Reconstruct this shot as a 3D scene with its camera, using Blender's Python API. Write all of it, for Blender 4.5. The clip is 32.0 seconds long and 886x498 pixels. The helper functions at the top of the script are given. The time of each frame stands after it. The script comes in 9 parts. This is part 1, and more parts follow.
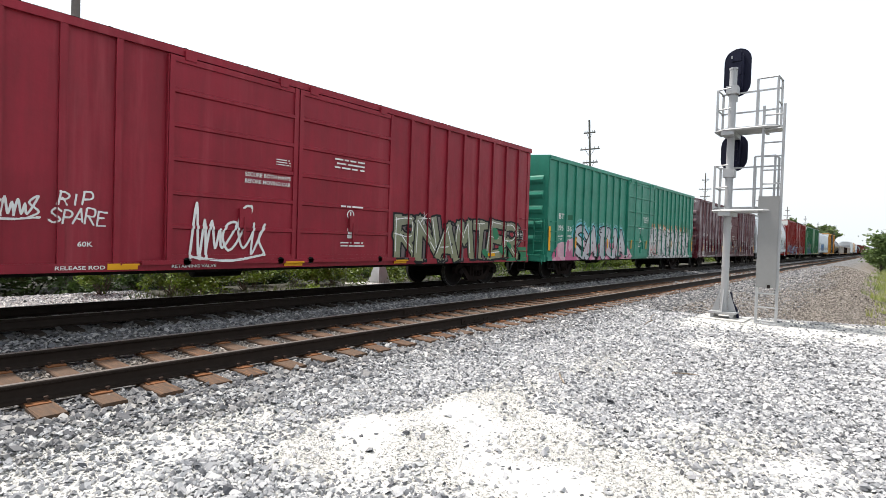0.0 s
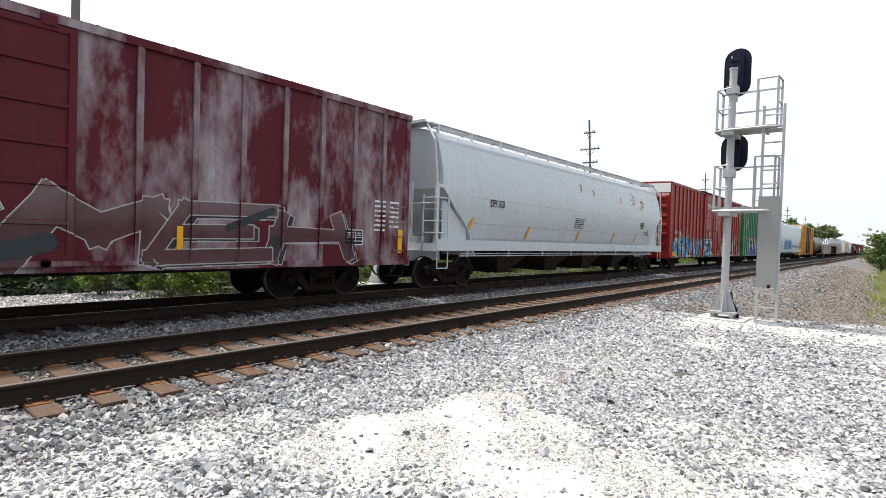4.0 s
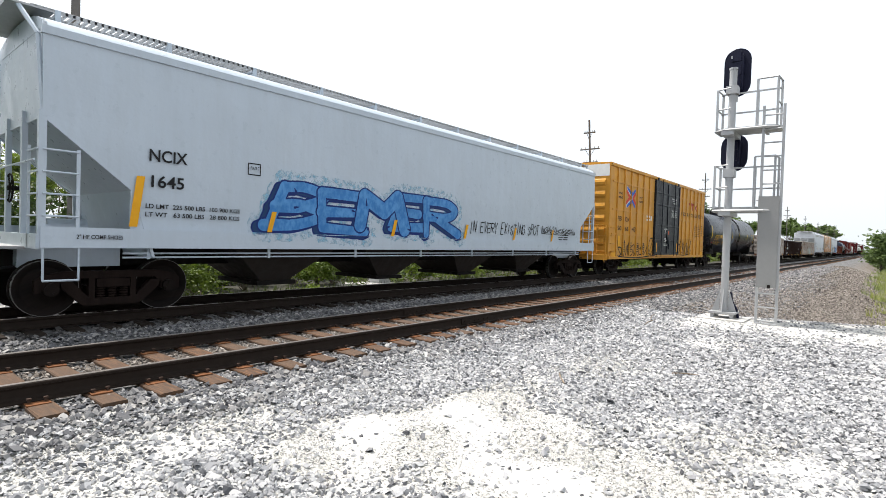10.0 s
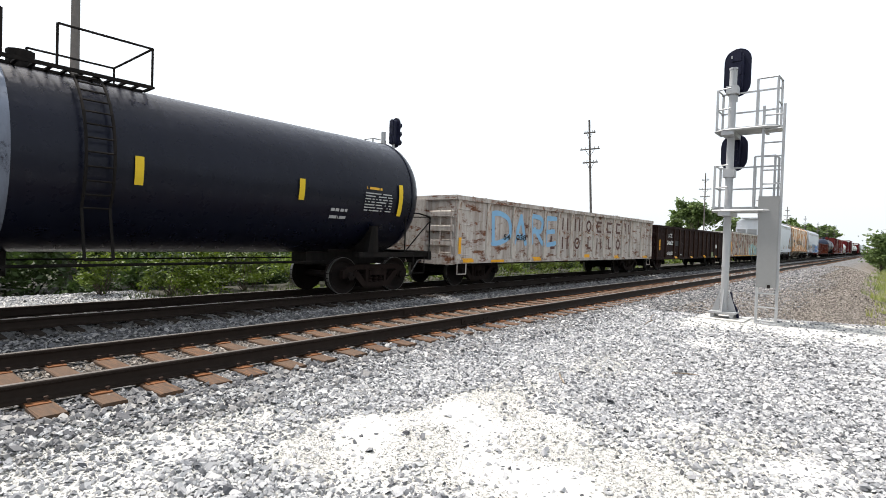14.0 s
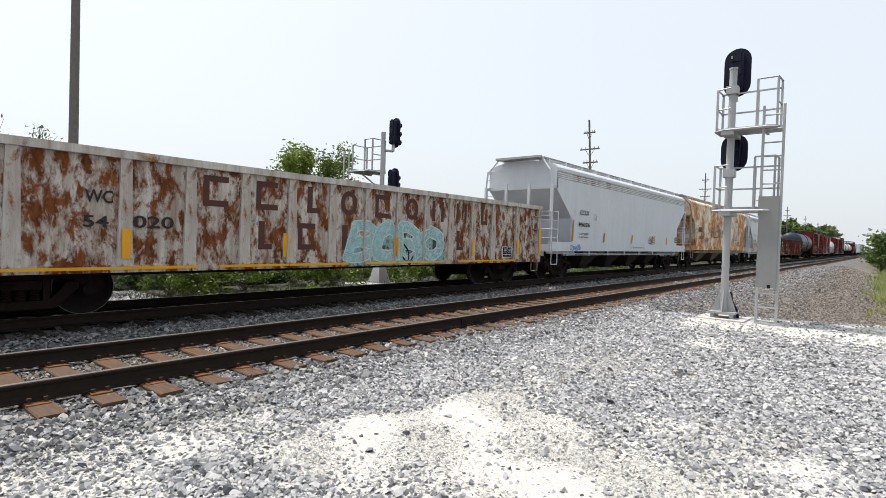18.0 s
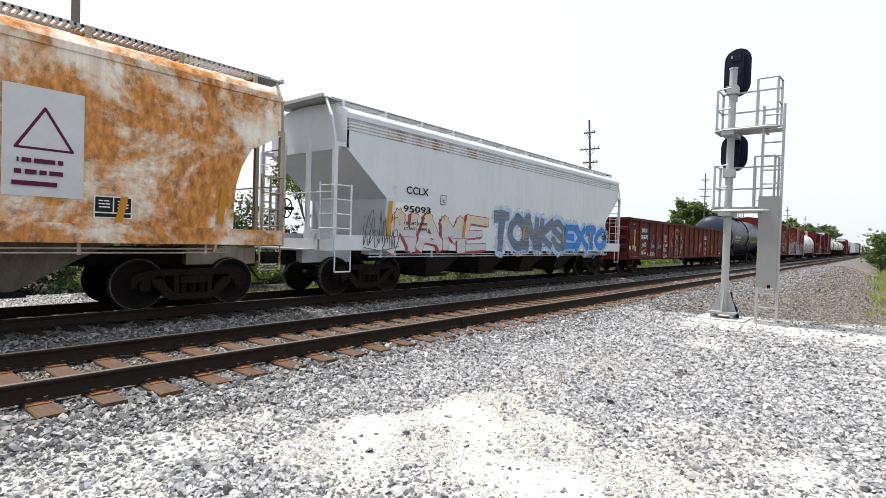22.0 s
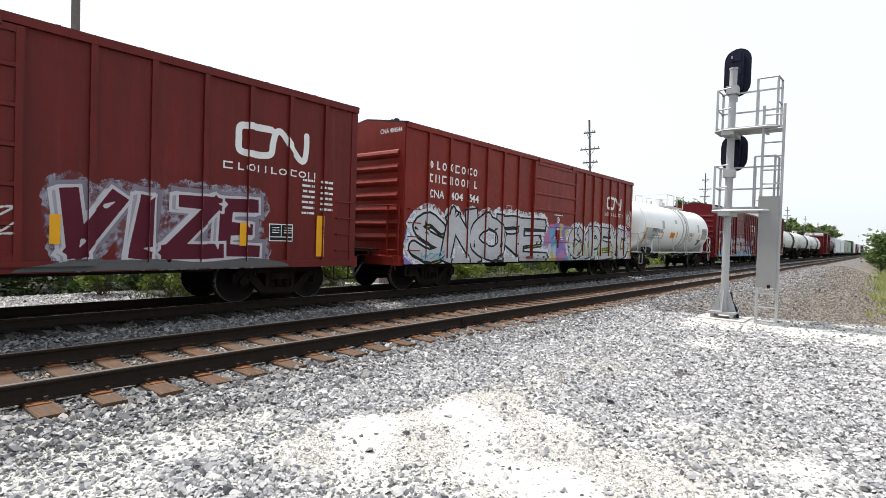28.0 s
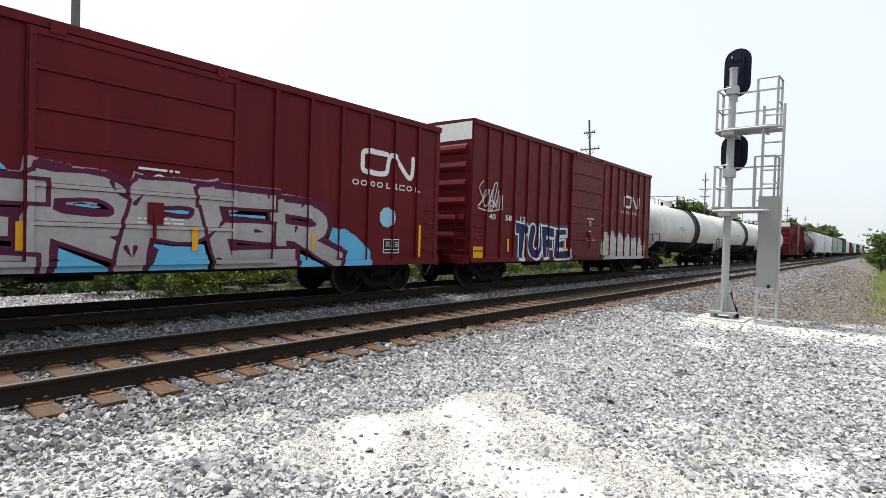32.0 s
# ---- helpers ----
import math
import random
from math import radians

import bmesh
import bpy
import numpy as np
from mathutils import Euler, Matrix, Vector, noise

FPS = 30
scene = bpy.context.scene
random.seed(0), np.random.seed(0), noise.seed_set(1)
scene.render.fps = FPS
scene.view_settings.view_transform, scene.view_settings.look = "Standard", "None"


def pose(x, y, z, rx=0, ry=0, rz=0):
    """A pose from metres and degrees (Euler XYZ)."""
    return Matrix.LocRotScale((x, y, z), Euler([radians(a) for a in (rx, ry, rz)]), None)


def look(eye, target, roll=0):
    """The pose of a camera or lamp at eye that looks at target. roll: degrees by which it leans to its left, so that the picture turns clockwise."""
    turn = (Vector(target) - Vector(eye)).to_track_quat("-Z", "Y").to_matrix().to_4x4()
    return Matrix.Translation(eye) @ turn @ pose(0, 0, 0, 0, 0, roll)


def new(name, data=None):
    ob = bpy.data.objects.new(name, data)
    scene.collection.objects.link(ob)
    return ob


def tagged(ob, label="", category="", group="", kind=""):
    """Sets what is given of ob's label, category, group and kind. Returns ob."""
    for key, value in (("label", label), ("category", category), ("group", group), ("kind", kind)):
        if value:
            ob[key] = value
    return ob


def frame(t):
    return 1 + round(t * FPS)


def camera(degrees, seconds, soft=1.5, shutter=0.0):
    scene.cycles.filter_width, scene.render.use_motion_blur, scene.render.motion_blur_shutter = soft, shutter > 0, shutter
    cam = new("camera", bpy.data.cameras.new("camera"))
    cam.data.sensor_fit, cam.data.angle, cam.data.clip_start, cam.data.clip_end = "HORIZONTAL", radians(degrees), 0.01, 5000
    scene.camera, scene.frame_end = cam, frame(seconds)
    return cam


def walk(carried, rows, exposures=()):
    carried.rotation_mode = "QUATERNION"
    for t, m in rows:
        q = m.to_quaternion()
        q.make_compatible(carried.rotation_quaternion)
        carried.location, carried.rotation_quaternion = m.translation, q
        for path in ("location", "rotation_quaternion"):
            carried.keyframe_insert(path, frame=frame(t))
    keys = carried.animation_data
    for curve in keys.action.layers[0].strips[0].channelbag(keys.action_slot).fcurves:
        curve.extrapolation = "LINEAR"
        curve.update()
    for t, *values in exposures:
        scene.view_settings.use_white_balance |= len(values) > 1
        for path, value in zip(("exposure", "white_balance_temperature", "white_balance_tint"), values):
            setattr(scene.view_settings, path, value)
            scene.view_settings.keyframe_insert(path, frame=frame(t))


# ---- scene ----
from functools import lru_cache

# ---- camera: a tripod beside the near track; rail tops lie at z = 0, the tracks run along x ----
SECONDS = 32.0
cam = camera(79.87, SECONDS, soft=0.8)
EYE = (0.0, 0.0, 1.4646)
POSE = look(EYE, (EYE[0] + 0.76633, EYE[1] + 0.64214, EYE[2] - 0.019877), 1.80)
walk(cam, [(0.0, POSE), (SECONDS, POSE)],
     [(0.0, 0.50), (5.0, 0.50), (7.0, 0.56), (9.0, 0.50), (13.0, 0.52), (14.5, 0.50), (17.0, 0.26), (18.0, 0.18), (19.0, 0.14), (20.0, 0.26), (21.0, 0.38), (22.0, 0.42), (23.0, 0.34), (25.0, 0.28), (28.0, 0.42), (29.0, 0.38), (30.0, 0.18), (31.0, 0.18), (32.0, 0.30)])

NEAR_Y, FAR_Y = 6.875, 11.179      # centre lines of the empty track and of the train's track
SPEED = 11.788                     # the train's speed, m/s, towards -x

# ---- light: high hazy sun from beyond the train, bright milky sky ----
SUN_EL, SUN_AZ = 64.0, 100.0       # elevation; azimuth counted from +x to +y
world = bpy.data.worlds.new("sky")
scene.world = world
world.use_nodes = True
wn, wl = world.node_tree.nodes, world.node_tree.links
bg = wn["Background"]
sky = wn.new("ShaderNodeTexSky")
sky.sky_type = "NISHITA"
sky.sun_disc = False
sky.sun_elevation = radians(SUN_EL)
sky.sun_rotation = radians(90.0 - SUN_AZ)
sky.air_density, sky.dust_density, sky.ozone_density = 1.0, 6.0, 1.0
haze = wn.new("ShaderNodeMixRGB")
haze.inputs[0].default_value = 0.62
haze.inputs[2].default_value = (9.3, 9.9, 10.4, 1)
wl.new(sky.outputs[0], haze.inputs[1])
wl.new(haze.outputs[0], bg.inputs[0])
bg.inputs[1].default_value = 0.112
sun_data = bpy.data.lights.new("sun", "SUN")
sun_data.energy, sun_data.angle, sun_data.color = 4.5, radians(2.0), (1.0, 0.955, 0.90)
sun = new("sun", sun_data)
e, a = radians(SUN_EL), radians(SUN_AZ)
sun.matrix_basis = look((0, 0, 60), Vector((0, 0, 60)) - Vector((math.cos(e) * math.cos(a), math.cos(e) * math.sin(a), math.sin(e))))


# ---- materials ----
def nodes_of(name):
    m = bpy.data.materials.new(name)
    m.use_nodes = True
    n, l = m.node_tree.nodes, m.node_tree.links
    return m, n, l, n["Principled BSDF"]


def noise_node(n, l, scale, detail=4, stretch=(1, 1, 1), rough=0.6, space="Object", dist=0.0):
    tc = n.new("ShaderNodeTexCoord")
    mp = n.new("ShaderNodeMapping")
    mp.inputs["Scale"].default_value = stretch
    t = n.new("ShaderNodeTexNoise")
    t.inputs["Scale"].default_value, t.inputs["Detail"].default_value = scale, detail
    t.inputs["Roughness"].default_value, t.inputs["Distortion"].default_value = rough, dist
    l.new(tc.outputs[space], mp.inputs[0])
    l.new(mp.outputs[0], t.inputs[0])
    return t.outputs[0]


def ramp(n, l, fac, a, b, ca=(0, 0, 0, 1), cb=(1, 1, 1, 1)):
    r = n.new("ShaderNodeValToRGB")
    r.color_ramp.elements[0].position, r.color_ramp.elements[1].position = a, b
    r.color_ramp.elements[0].color, r.color_ramp.elements[1].color = ca, cb
    l.new(fac, r.inputs[0])
    return r.outputs[0]


def blend(n, l, fac, c1, c2, mode="MIX"):
    m = n.new("ShaderNodeMixRGB")
    m.blend_type = mode
    for i, v in ((0, fac), (1, c1), (2, c2)):
        if isinstance(v, (int, float)):
            m.inputs[i].default_value = v
        elif isinstance(v, tuple):
            m.inputs[i].default_value = (*v[:3], 1)
        else:
            l.new(v, m.inputs[i])
    return m.outputs[0]


def relief(n, l, bsdf, height, strength, dist=0.01):
    b = n.new("ShaderNodeBump")
    b.inputs["Strength"].default_value, b.inputs["Distance"].default_value = strength, dist
    l.new(height, b.inputs["Height"])
    l.new(b.outputs[0], bsdf.inputs["Normal"])


def paint(name, col, rough=0.5, grime=0.35, grime_col=(0.06, 0.05, 0.04), rust=0.0, rust_col=(0.23, 0.085, 0.03), fade=0.0,
          fade_col=(0.45, 0.42, 0.42), rust_scale=0.9, rust_stretch=(1, 1, 0.55), metal=0.0, fade_stretch=(1.6, 1, 0.12), spec=0.14, mottle=0.18):
    """Weathered paint on steel: faded streaks, grime that runs down, rust patches, dents."""
    m, n, l, b = nodes_of(name)
    broad = noise_node(n, l, 0.7, 5)
    c = blend(n, l, ramp(n, l, broad, 0.3, 0.75), tuple(x * (1 - mottle) for x in col), tuple(min(1, x * (1 + 0.75 * mottle)) for x in col))
    if fade:
        c = blend(n, l, ramp(n, l, noise_node(n, l, 1.0, 5, fade_stretch, 0.65), 0.62 - 0.3 * fade, 0.75, (0, 0, 0, 1), (min(1, 0.4 + fade),) * 3 + (1,)), c, fade_col)
    if grime:
        g = ramp(n, l, noise_node(n, l, 3.0, 6, (1.5, 1, 0.15), 0.7), 0.42, 0.78, (0, 0, 0, 1), (min(1, grime * 1.4),) * 3 + (1,))
        c = blend(n, l, g, c, grime_col)
        run = ramp(n, l, noise_node(n, l, 2.2, 5, (4.0, 1, 0.10), 0.75), 0.48, 0.70, (0, 0, 0, 1), (min(1, grime * 0.9),) * 3 + (1,))
        c = blend(n, l, run, c, tuple(0.5 * a + 0.5 * b for a, b in zip(grime_col, col)))
        lit = ramp(n, l, noise_node(n, l, 1.3, 4, (2.5, 1, 0.5), 0.7), 0.54, 0.74, (0, 0, 0, 1), (0.35 * min(1.0, 4 * mottle),) * 3 + (1,))
        c = blend(n, l, lit, c, tuple(min(1, x * 1.35 + 0.006) for x in col))
        fine = ramp(n, l, noise_node(n, l, 22.0, 4), 0.55, 0.8, (0, 0, 0, 1), (grime * 0.5,) * 3 + (1,))
        c = blend(n, l, fine, c, grime_col)
    rg = None
    if rust:
        rn = noise_node(n, l, rust_scale, 9, rust_stretch, 0.72, dist=0.25)
        mask = ramp(n, l, rn, 0.66 - 0.32 * rust, 0.72 - 0.26 * rust)
        rc = blend(n, l, ramp(n, l, noise_node(n, l, 9.0, 6, (1, 1, 0.5)), 0.3, 0.75), tuple(x * 0.45 for x in rust_col), tuple(min(1, x * 1.7) for x in rust_col))
        c = blend(n, l, mask, c, rc)
        rg = mask
    l.new(c, b.inputs["Base Color"])
    rr = ramp(n, l, noise_node(n, l, 6.0, 3), 0.3, 0.7, (rough * 0.8,) * 3 + (1,), (min(1, rough * 1.25),) * 3 + (1,))
    if rg is not None:
        rr = blend(n, l, rg, rr, (0.9, 0.9, 0.9))
    l.new(rr, b.inputs["Roughness"])
    b.inputs["Metallic"].default_value = metal
    b.inputs["Specular IOR Level"].default_value = spec
    relief(n, l, b, noise_node(n, l, 1.7, 4), 0.55, 0.03)
    return m


def plain(name, col, rough=0.6, var=0.12, scale=14.0, metal=0.0, bump=0.15, spec=0.15):
    m, n, l, b = nodes_of(name)
    f = noise_node(n, l, scale, 5)
    c = blend(n, l, f, tuple(x * (1 - var) for x in col), tuple(min(1, x * (1 + var)) for x in col))
    l.new(c, b.inputs["Base Color"])
    b.inputs["Roughness"].default_value, b.inputs["Metallic"].default_value = rough, metal
    b.inputs["Specular IOR Level"].default_value = spec
    if bump:
        relief(n, l, b, f, bump, 0.005)
    return m


@lru_cache(maxsize=None)
def spray(r, g, bl):
    """Spray or stencil paint of one colour, slightly patchy."""
    return plain(f"spray_{int(r * 99)}_{int(g * 99)}_{int(bl * 99)}", (r, g, bl), 0.55, 0.16, 3.5, 0, 0.0)


WHITE, BLACK, YELLOW = spray(0.72, 0.72, 0.70), spray(0.016, 0.016, 0.018), spray(0.75, 0.36, 0.02)
STEEL_DARK = paint("dark_grimy_steel", (0.012, 0.011, 0.0105), 0.7, 0.4, (0.035, 0.028, 0.024), spec=0.04)
TRUCK = paint("truck_steel", (0.013, 0.009, 0.008), 0.75, 0.5, (0.030, 0.020, 0.016), spec=0.04)
WHEEL = paint("wheel_steel", (0.010, 0.0085, 0.008), 0.6, 0.4, (0.028, 0.018, 0.014), spec=0.04)
GALV = paint("galvanised", (0.40, 0.405, 0.41), 0.5, 0.2, (0.3, 0.3, 0.3), metal=0.3)
GREY_PANEL = plain("grey_panel", (0.25, 0.25, 0.245), 0.55, 0.06)
HEAD = plain("signal_black", (0.012, 0.013, 0.03), 0.45, 0.2)


# ---- mesh helpers ----
class Geo:
    """Collects vertices and faces of one part."""

    def __init__(self):
        self.v, self.f = [], []

    def add(self, vs, fs):
        o = len(self.v)
        self.v += [tuple(p) for p in vs]
        self.f += [tuple(i + o for i in q) for q in fs]
        return self

    def box(self, x0, x1, y0, y1, z0, z1):
        return self.add([(x0, y0, z0), (x1, y0, z0), (x1, y1, z0), (x0, y1, z0), (x0, y0, z1), (x1, y0, z1), (x1, y1, z1), (x0, y1, z1)],
                        [(0, 3, 2, 1), (4, 5, 6, 7), (0, 1, 5, 4), (1, 2, 6, 5), (2, 3, 7, 6), (3, 0, 4, 7)])

    def hexa(self, p):
        """Eight corners: the bottom four, then the top four above them."""
        return self.add(p, [(0, 3, 2, 1), (4, 5, 6, 7), (0, 1, 5, 4), (1, 2, 6, 5), (2, 3, 7, 6), (3, 0, 4, 7)])

    def tube(self, a, b, r, n=8, r2=None):
        a, b = Vector(a), Vector(b)
        r2 = r if r2 is None else r2
        d = (b - a).normalized()
        u = d.cross(Vector((0, 0, 1)) if abs(d.z) < 0.9 else Vector((1, 0, 0))).normalized()
        w = d.cross(u)
        ring = [u * math.cos(2 * math.pi * i / n) + w * math.sin(2 * math.pi * i / n) for i in range(n)]
        return self.add([a + q * r for q in ring] + [b + q * r2 for q in ring],
                        [(i, (i + 1) % n, n + (i + 1) % n, n + i) for i in range(n)] + [tuple(range(n))[::-1], tuple(range(n, 2 * n))])

    def pipe(self, pts, r, n=6):
        for p, q in zip(pts, pts[1:]):
            self.tube(p, q, r, n)
        return self

    def prism_x(self, prof, x0, x1, caps=True):
        """A closed profile of (y, z), counter-clockwise seen from +x, drawn out along x."""
        k = len(prof)
        fs = [(i, (i + 1) % k, k + (i + 1) % k, k + i) for i in range(k)]
        if caps:
            fs += [tuple(range(k))[::-1], tuple(range(k, 2 * k))]
        return self.add([(x0, y, z) for y, z in prof] + [(x1, y, z) for y, z in prof], fs)

    def prism_y(self, prof, y0, y1):
        k = len(prof)
        fs = [(i, (i + 1) % k, k + (i + 1) % k, k + i) for i in range(k)] + [tuple(range(k))[::-1], tuple(range(k, 2 * k))]
        return self.add([(x, y0, z) for x, z in prof] + [(x, y1, z) for x, z in prof], fs)

    def loft(self, rings, closed=True, caps=True):
        k = len(rings[0])
        vs = [p for r in rings for p in r]
        fs = []
        for j in range(len(rings) - 1):
            for i in range(k if closed else k - 1):
                fs.append((j * k + i, j * k + (i + 1) % k, (j + 1) * k + (i + 1) % k, (j + 1) * k + i))
        if caps:
            fs += [tuple(range(k))[::-1], tuple(range((len(rings) - 1) * k, len(rings) * k))]
        return self.add(vs, fs)

    def mesh(self, name, smooth=False):
        me = bpy.data.meshes.new(name)
        me.from_pydata(self.v, [], self.f)
        bm = bmesh.new()
        bm.from_mesh(me)
        bmesh.ops.recalc_face_normals(bm, faces=bm.faces)
        bm.to_mesh(me)
        bm.free()
        if smooth:
            me.shade_smooth()
            me.set_sharp_from_angle(angle=radians(38))
        return me


def part(name, geo, material, parent, label="", smooth=False):
    """One mesh object under a thing or a part."""
    me = geo.mesh(name, smooth) if isinstance(geo, Geo) else geo
    if material is not None and not me.materials:
        me.materials.append(material)
    ob = new(name, me)
    ob.parent = parent
    return tagged(ob, label)


def thing(name, label, category, group="", kind="", at=(0, 0, 0)):
    ob = new(name)
    ob.empty_display_size = 0.2
    ob.location = at
    return tagged(ob, label, category, group, kind)


def solid(name, geo, material, label, category, group="", kind="", smooth=False):
    me = geo.mesh(name, smooth)
    me.materials.append(material)
    return tagged(new(name, me), label, category, group, kind)


# ---- ground: one sheet to the horizon ----
def smooth01(t):
    t = np.clip(t, 0, 1)
    return t * t * (3 - 2 * t)


def pad_edge(y):
    return 16.8 - 0.42 * np.clip(y, -6, 4.5)


def ground_z(x, y):
    """Height of the ground: ballast round the tracks, a level gravel pad, a bank that falls away beyond it."""
    x, y = np.asarray(x, float), np.asarray(y, float)
    z = np.full(np.broadcast(x, y).shape, -0.235) + 0 * x + 0 * y
    z = z - 0.10 * np.exp(-((y - 9.02) / 0.45) ** 2)
    z = np.where(y < 5.5, -0.235 - 0.125 * smooth01((5.5 - y) / 0.9), z)
    far = smooth01((x - pad_edge(y)) / 1.3)
    bank = -0.36 - 1.15 * smooth01((4.3 - y) / 4.8) - 0.3 * smooth01((-0.5 - y) / 3) + 1.2 * smooth01((-3.0 - y) / 6)
    z = np.where(y < 4.6, z * (1 - far) + bank * far, z)
    z = np.where(y > 12.6, -0.235 - 0.12 * smooth01((y - 12.6) / 0.8), z)
    z = np.where(y > 16.6, -0.355 - 0.5 * smooth01((y - 16.6) / 2.5), z)
    return z


WORN = [(4.6, 3.25, 1.0, 0.66), (3.75, 3.2, 1.05, 0.9), (3.0, 3.45, 0.75, 0.78), (3.95, 2.5, 1.25, 1.0), (3.85, 1.7, 1.1, 1.0), (3.75, 0.8, 0.9, 0.9),
        (13.9, 3.35, 1.2, 0.5), (14.1, 2.5, 1.7, 0.7), (14.4, 1.5, 1.8, 0.9), (14.9, 0.4, 2.0, 1.0), (15.4, -0.8, 2.2, 1.2)]

THIN = [(7.5, 3.15, 0.85, 0.6), (10.9, 2.4, 0.8, 0.6), (1.9, 4.75, 1.5, 0.55), (1.2, 4.1, 0.5, 0.5), (5.3, 1.0, 0.7, 0.9), (5.8, 3.5, 0.6, 0.4)]


def worn_weight(x, y, spots=None):
    """How far the pale fines show through the stones, 0 to 1, in the plan."""
    w = np.zeros(np.broadcast(x, y).shape)
    for cx, cy, rx, ry in spots or WORN:
        w = np.maximum(w, 1.25 - np.sqrt(((x - cx) / rx) ** 2 + ((y - cy) / ry) ** 2))
    return w


def ground_material():
    m, n, l, b = nodes_of("ground_gravel_and_grass")
    tc = n.new("ShaderNodeTexCoord")
    sep = n.new("ShaderNodeSeparateXYZ")
    l.new(tc.outputs["Object"], sep.inputs[0])

    def between(out, lo, hi, wob=0.6):
        add = n.new("ShaderNodeMath")
        add.operation = "MULTIPLY_ADD"
        l.new(noise_node(n, l, 0.9, 4), add.inputs[0])
        add.inputs[1].default_value = wob
        l.new(out, add.inputs[2])
        mr = n.new("ShaderNodeMapRange")
        mr.inputs[1].default_value, mr.inputs[2].default_value = lo + wob / 2, hi + wob / 2
        l.new(add.outputs[0], mr.inputs[0])
        return mr.outputs[0]
    stones = noise_node(n, l, 26.0, 3, rough=0.75)
    # Seen between the loose stones; their gap shade is put into this dark grey.
    grey = blend(n, l, ramp(n, l, stones, 0.35, 0.7), (0.04, 0.04, 0.042), (0.19, 0.187, 0.185))
    pale = blend(n, l, ramp(n, l, noise_node(n, l, 40.0, 3), 0.3, 0.7), (0.36, 0.35, 0.325), (0.56, 0.55, 0.515))
    brown = blend(n, l, ramp(n, l, noise_node(n, l, 14.0, 5, rough=0.75), 0.3, 0.7), (0.06, 0.05, 0.042), (0.24, 0.21, 0.18))
    brown = blend(n, l, ramp(n, l, noise_node(n, l, 0.9, 6, (0.35, 1, 1), 0.7), 0.42, 0.62), brown, (0.10, 0.078, 0.058))
    brown = blend(n, l, ramp(n, l, noise_node(n, l, 2.6, 5, (0.5, 1, 1), 0.7), 0.55, 0.68), brown, (0.21, 0.185, 0.16))
    green = blend(n, l, noise_node(n, l, 3.0, 6), (0.016, 0.03, 0.008), (0.075, 0.09, 0.028))
    # Soil below the bushes, darkened so its colour carries their shade.
    soil = blend(n, l, noise_node(n, l, 4.0, 6), (0.012, 0.011, 0.008), (0.045, 0.042, 0.026))
    # pale worn limestone on the pad
    near = None
    for cx, cy, rx, ry in WORN + THIN:
        mp = n.new("ShaderNodeMapping")
        mp.inputs["Location"].default_value = (-cx / rx, -cy / ry, 0)
        mp.inputs["Scale"].default_value = (1 / rx, 1 / ry, 0)
        ln = n.new("ShaderNodeVectorMath")
        ln.operation = "LENGTH"
        l.new(tc.outputs["Object"], mp.inputs[0])
        l.new(mp.outputs[0], ln.inputs[0])
        if near is None:
            near = ln.outputs["Value"]
        else:
            mn = n.new("ShaderNodeMath")
            mn.operation = "MINIMUM"
            l.new(near, mn.inputs[0])
            l.new(ln.outputs["Value"], mn.inputs[1])
            near = mn.outputs[0]
    wob = n.new("ShaderNodeMath")
    wob.operation = "MULTIPLY_ADD"
    l.new(noise_node(n, l, 3.2, 8, rough=0.8), wob.inputs[0])
    wob.inputs[1].default_value = -1.1
    l.new(near, wob.inputs[2])
    on_pad = ramp(n, l, wob.outputs[0], 0.62, 1.05, (1, 1, 1, 1), (0, 0, 0, 1))
    c = blend(n, l, on_pad, grey, pale)
    c = blend(n, l, blend(n, l, between(sep.outputs[0], 16.6, 17.6), (0, 0, 0), between(sep.outputs[1], 4.0, 2.2)), c, brown)
    c = blend(n, l, blend(n, l, between(sep.outputs[0], 17.0, 20.0), (0, 0, 0), between(sep.outputs[1], 0.3, -0.6)), c, green)
    road = blend(n, l, between(sep.outputs[1], 13.2, 13.8), (0, 0, 0), between(sep.outputs[0], 5.5, 3.5))
    c = blend(n, l, road, c, pale)
    c = blend(n, l, blend(n, l, between(sep.outputs[1], 13.6, 14.2), (0, 0, 0), between(sep.outputs[0], 4.5, 6.5)), c, soil)
    c = blend(n, l, between(sep.outputs[1], 16.9, 17.9), c, soil)
    c = blend(n, l, between(sep.outputs[1], 27.0, 33.0), c, green)
    l.new(c, b.inputs["Base Color"])
    b.inputs["Roughness"].default_value = 0.95
    relief(n, l, b, stones, 0.7, 0.03)
    return m


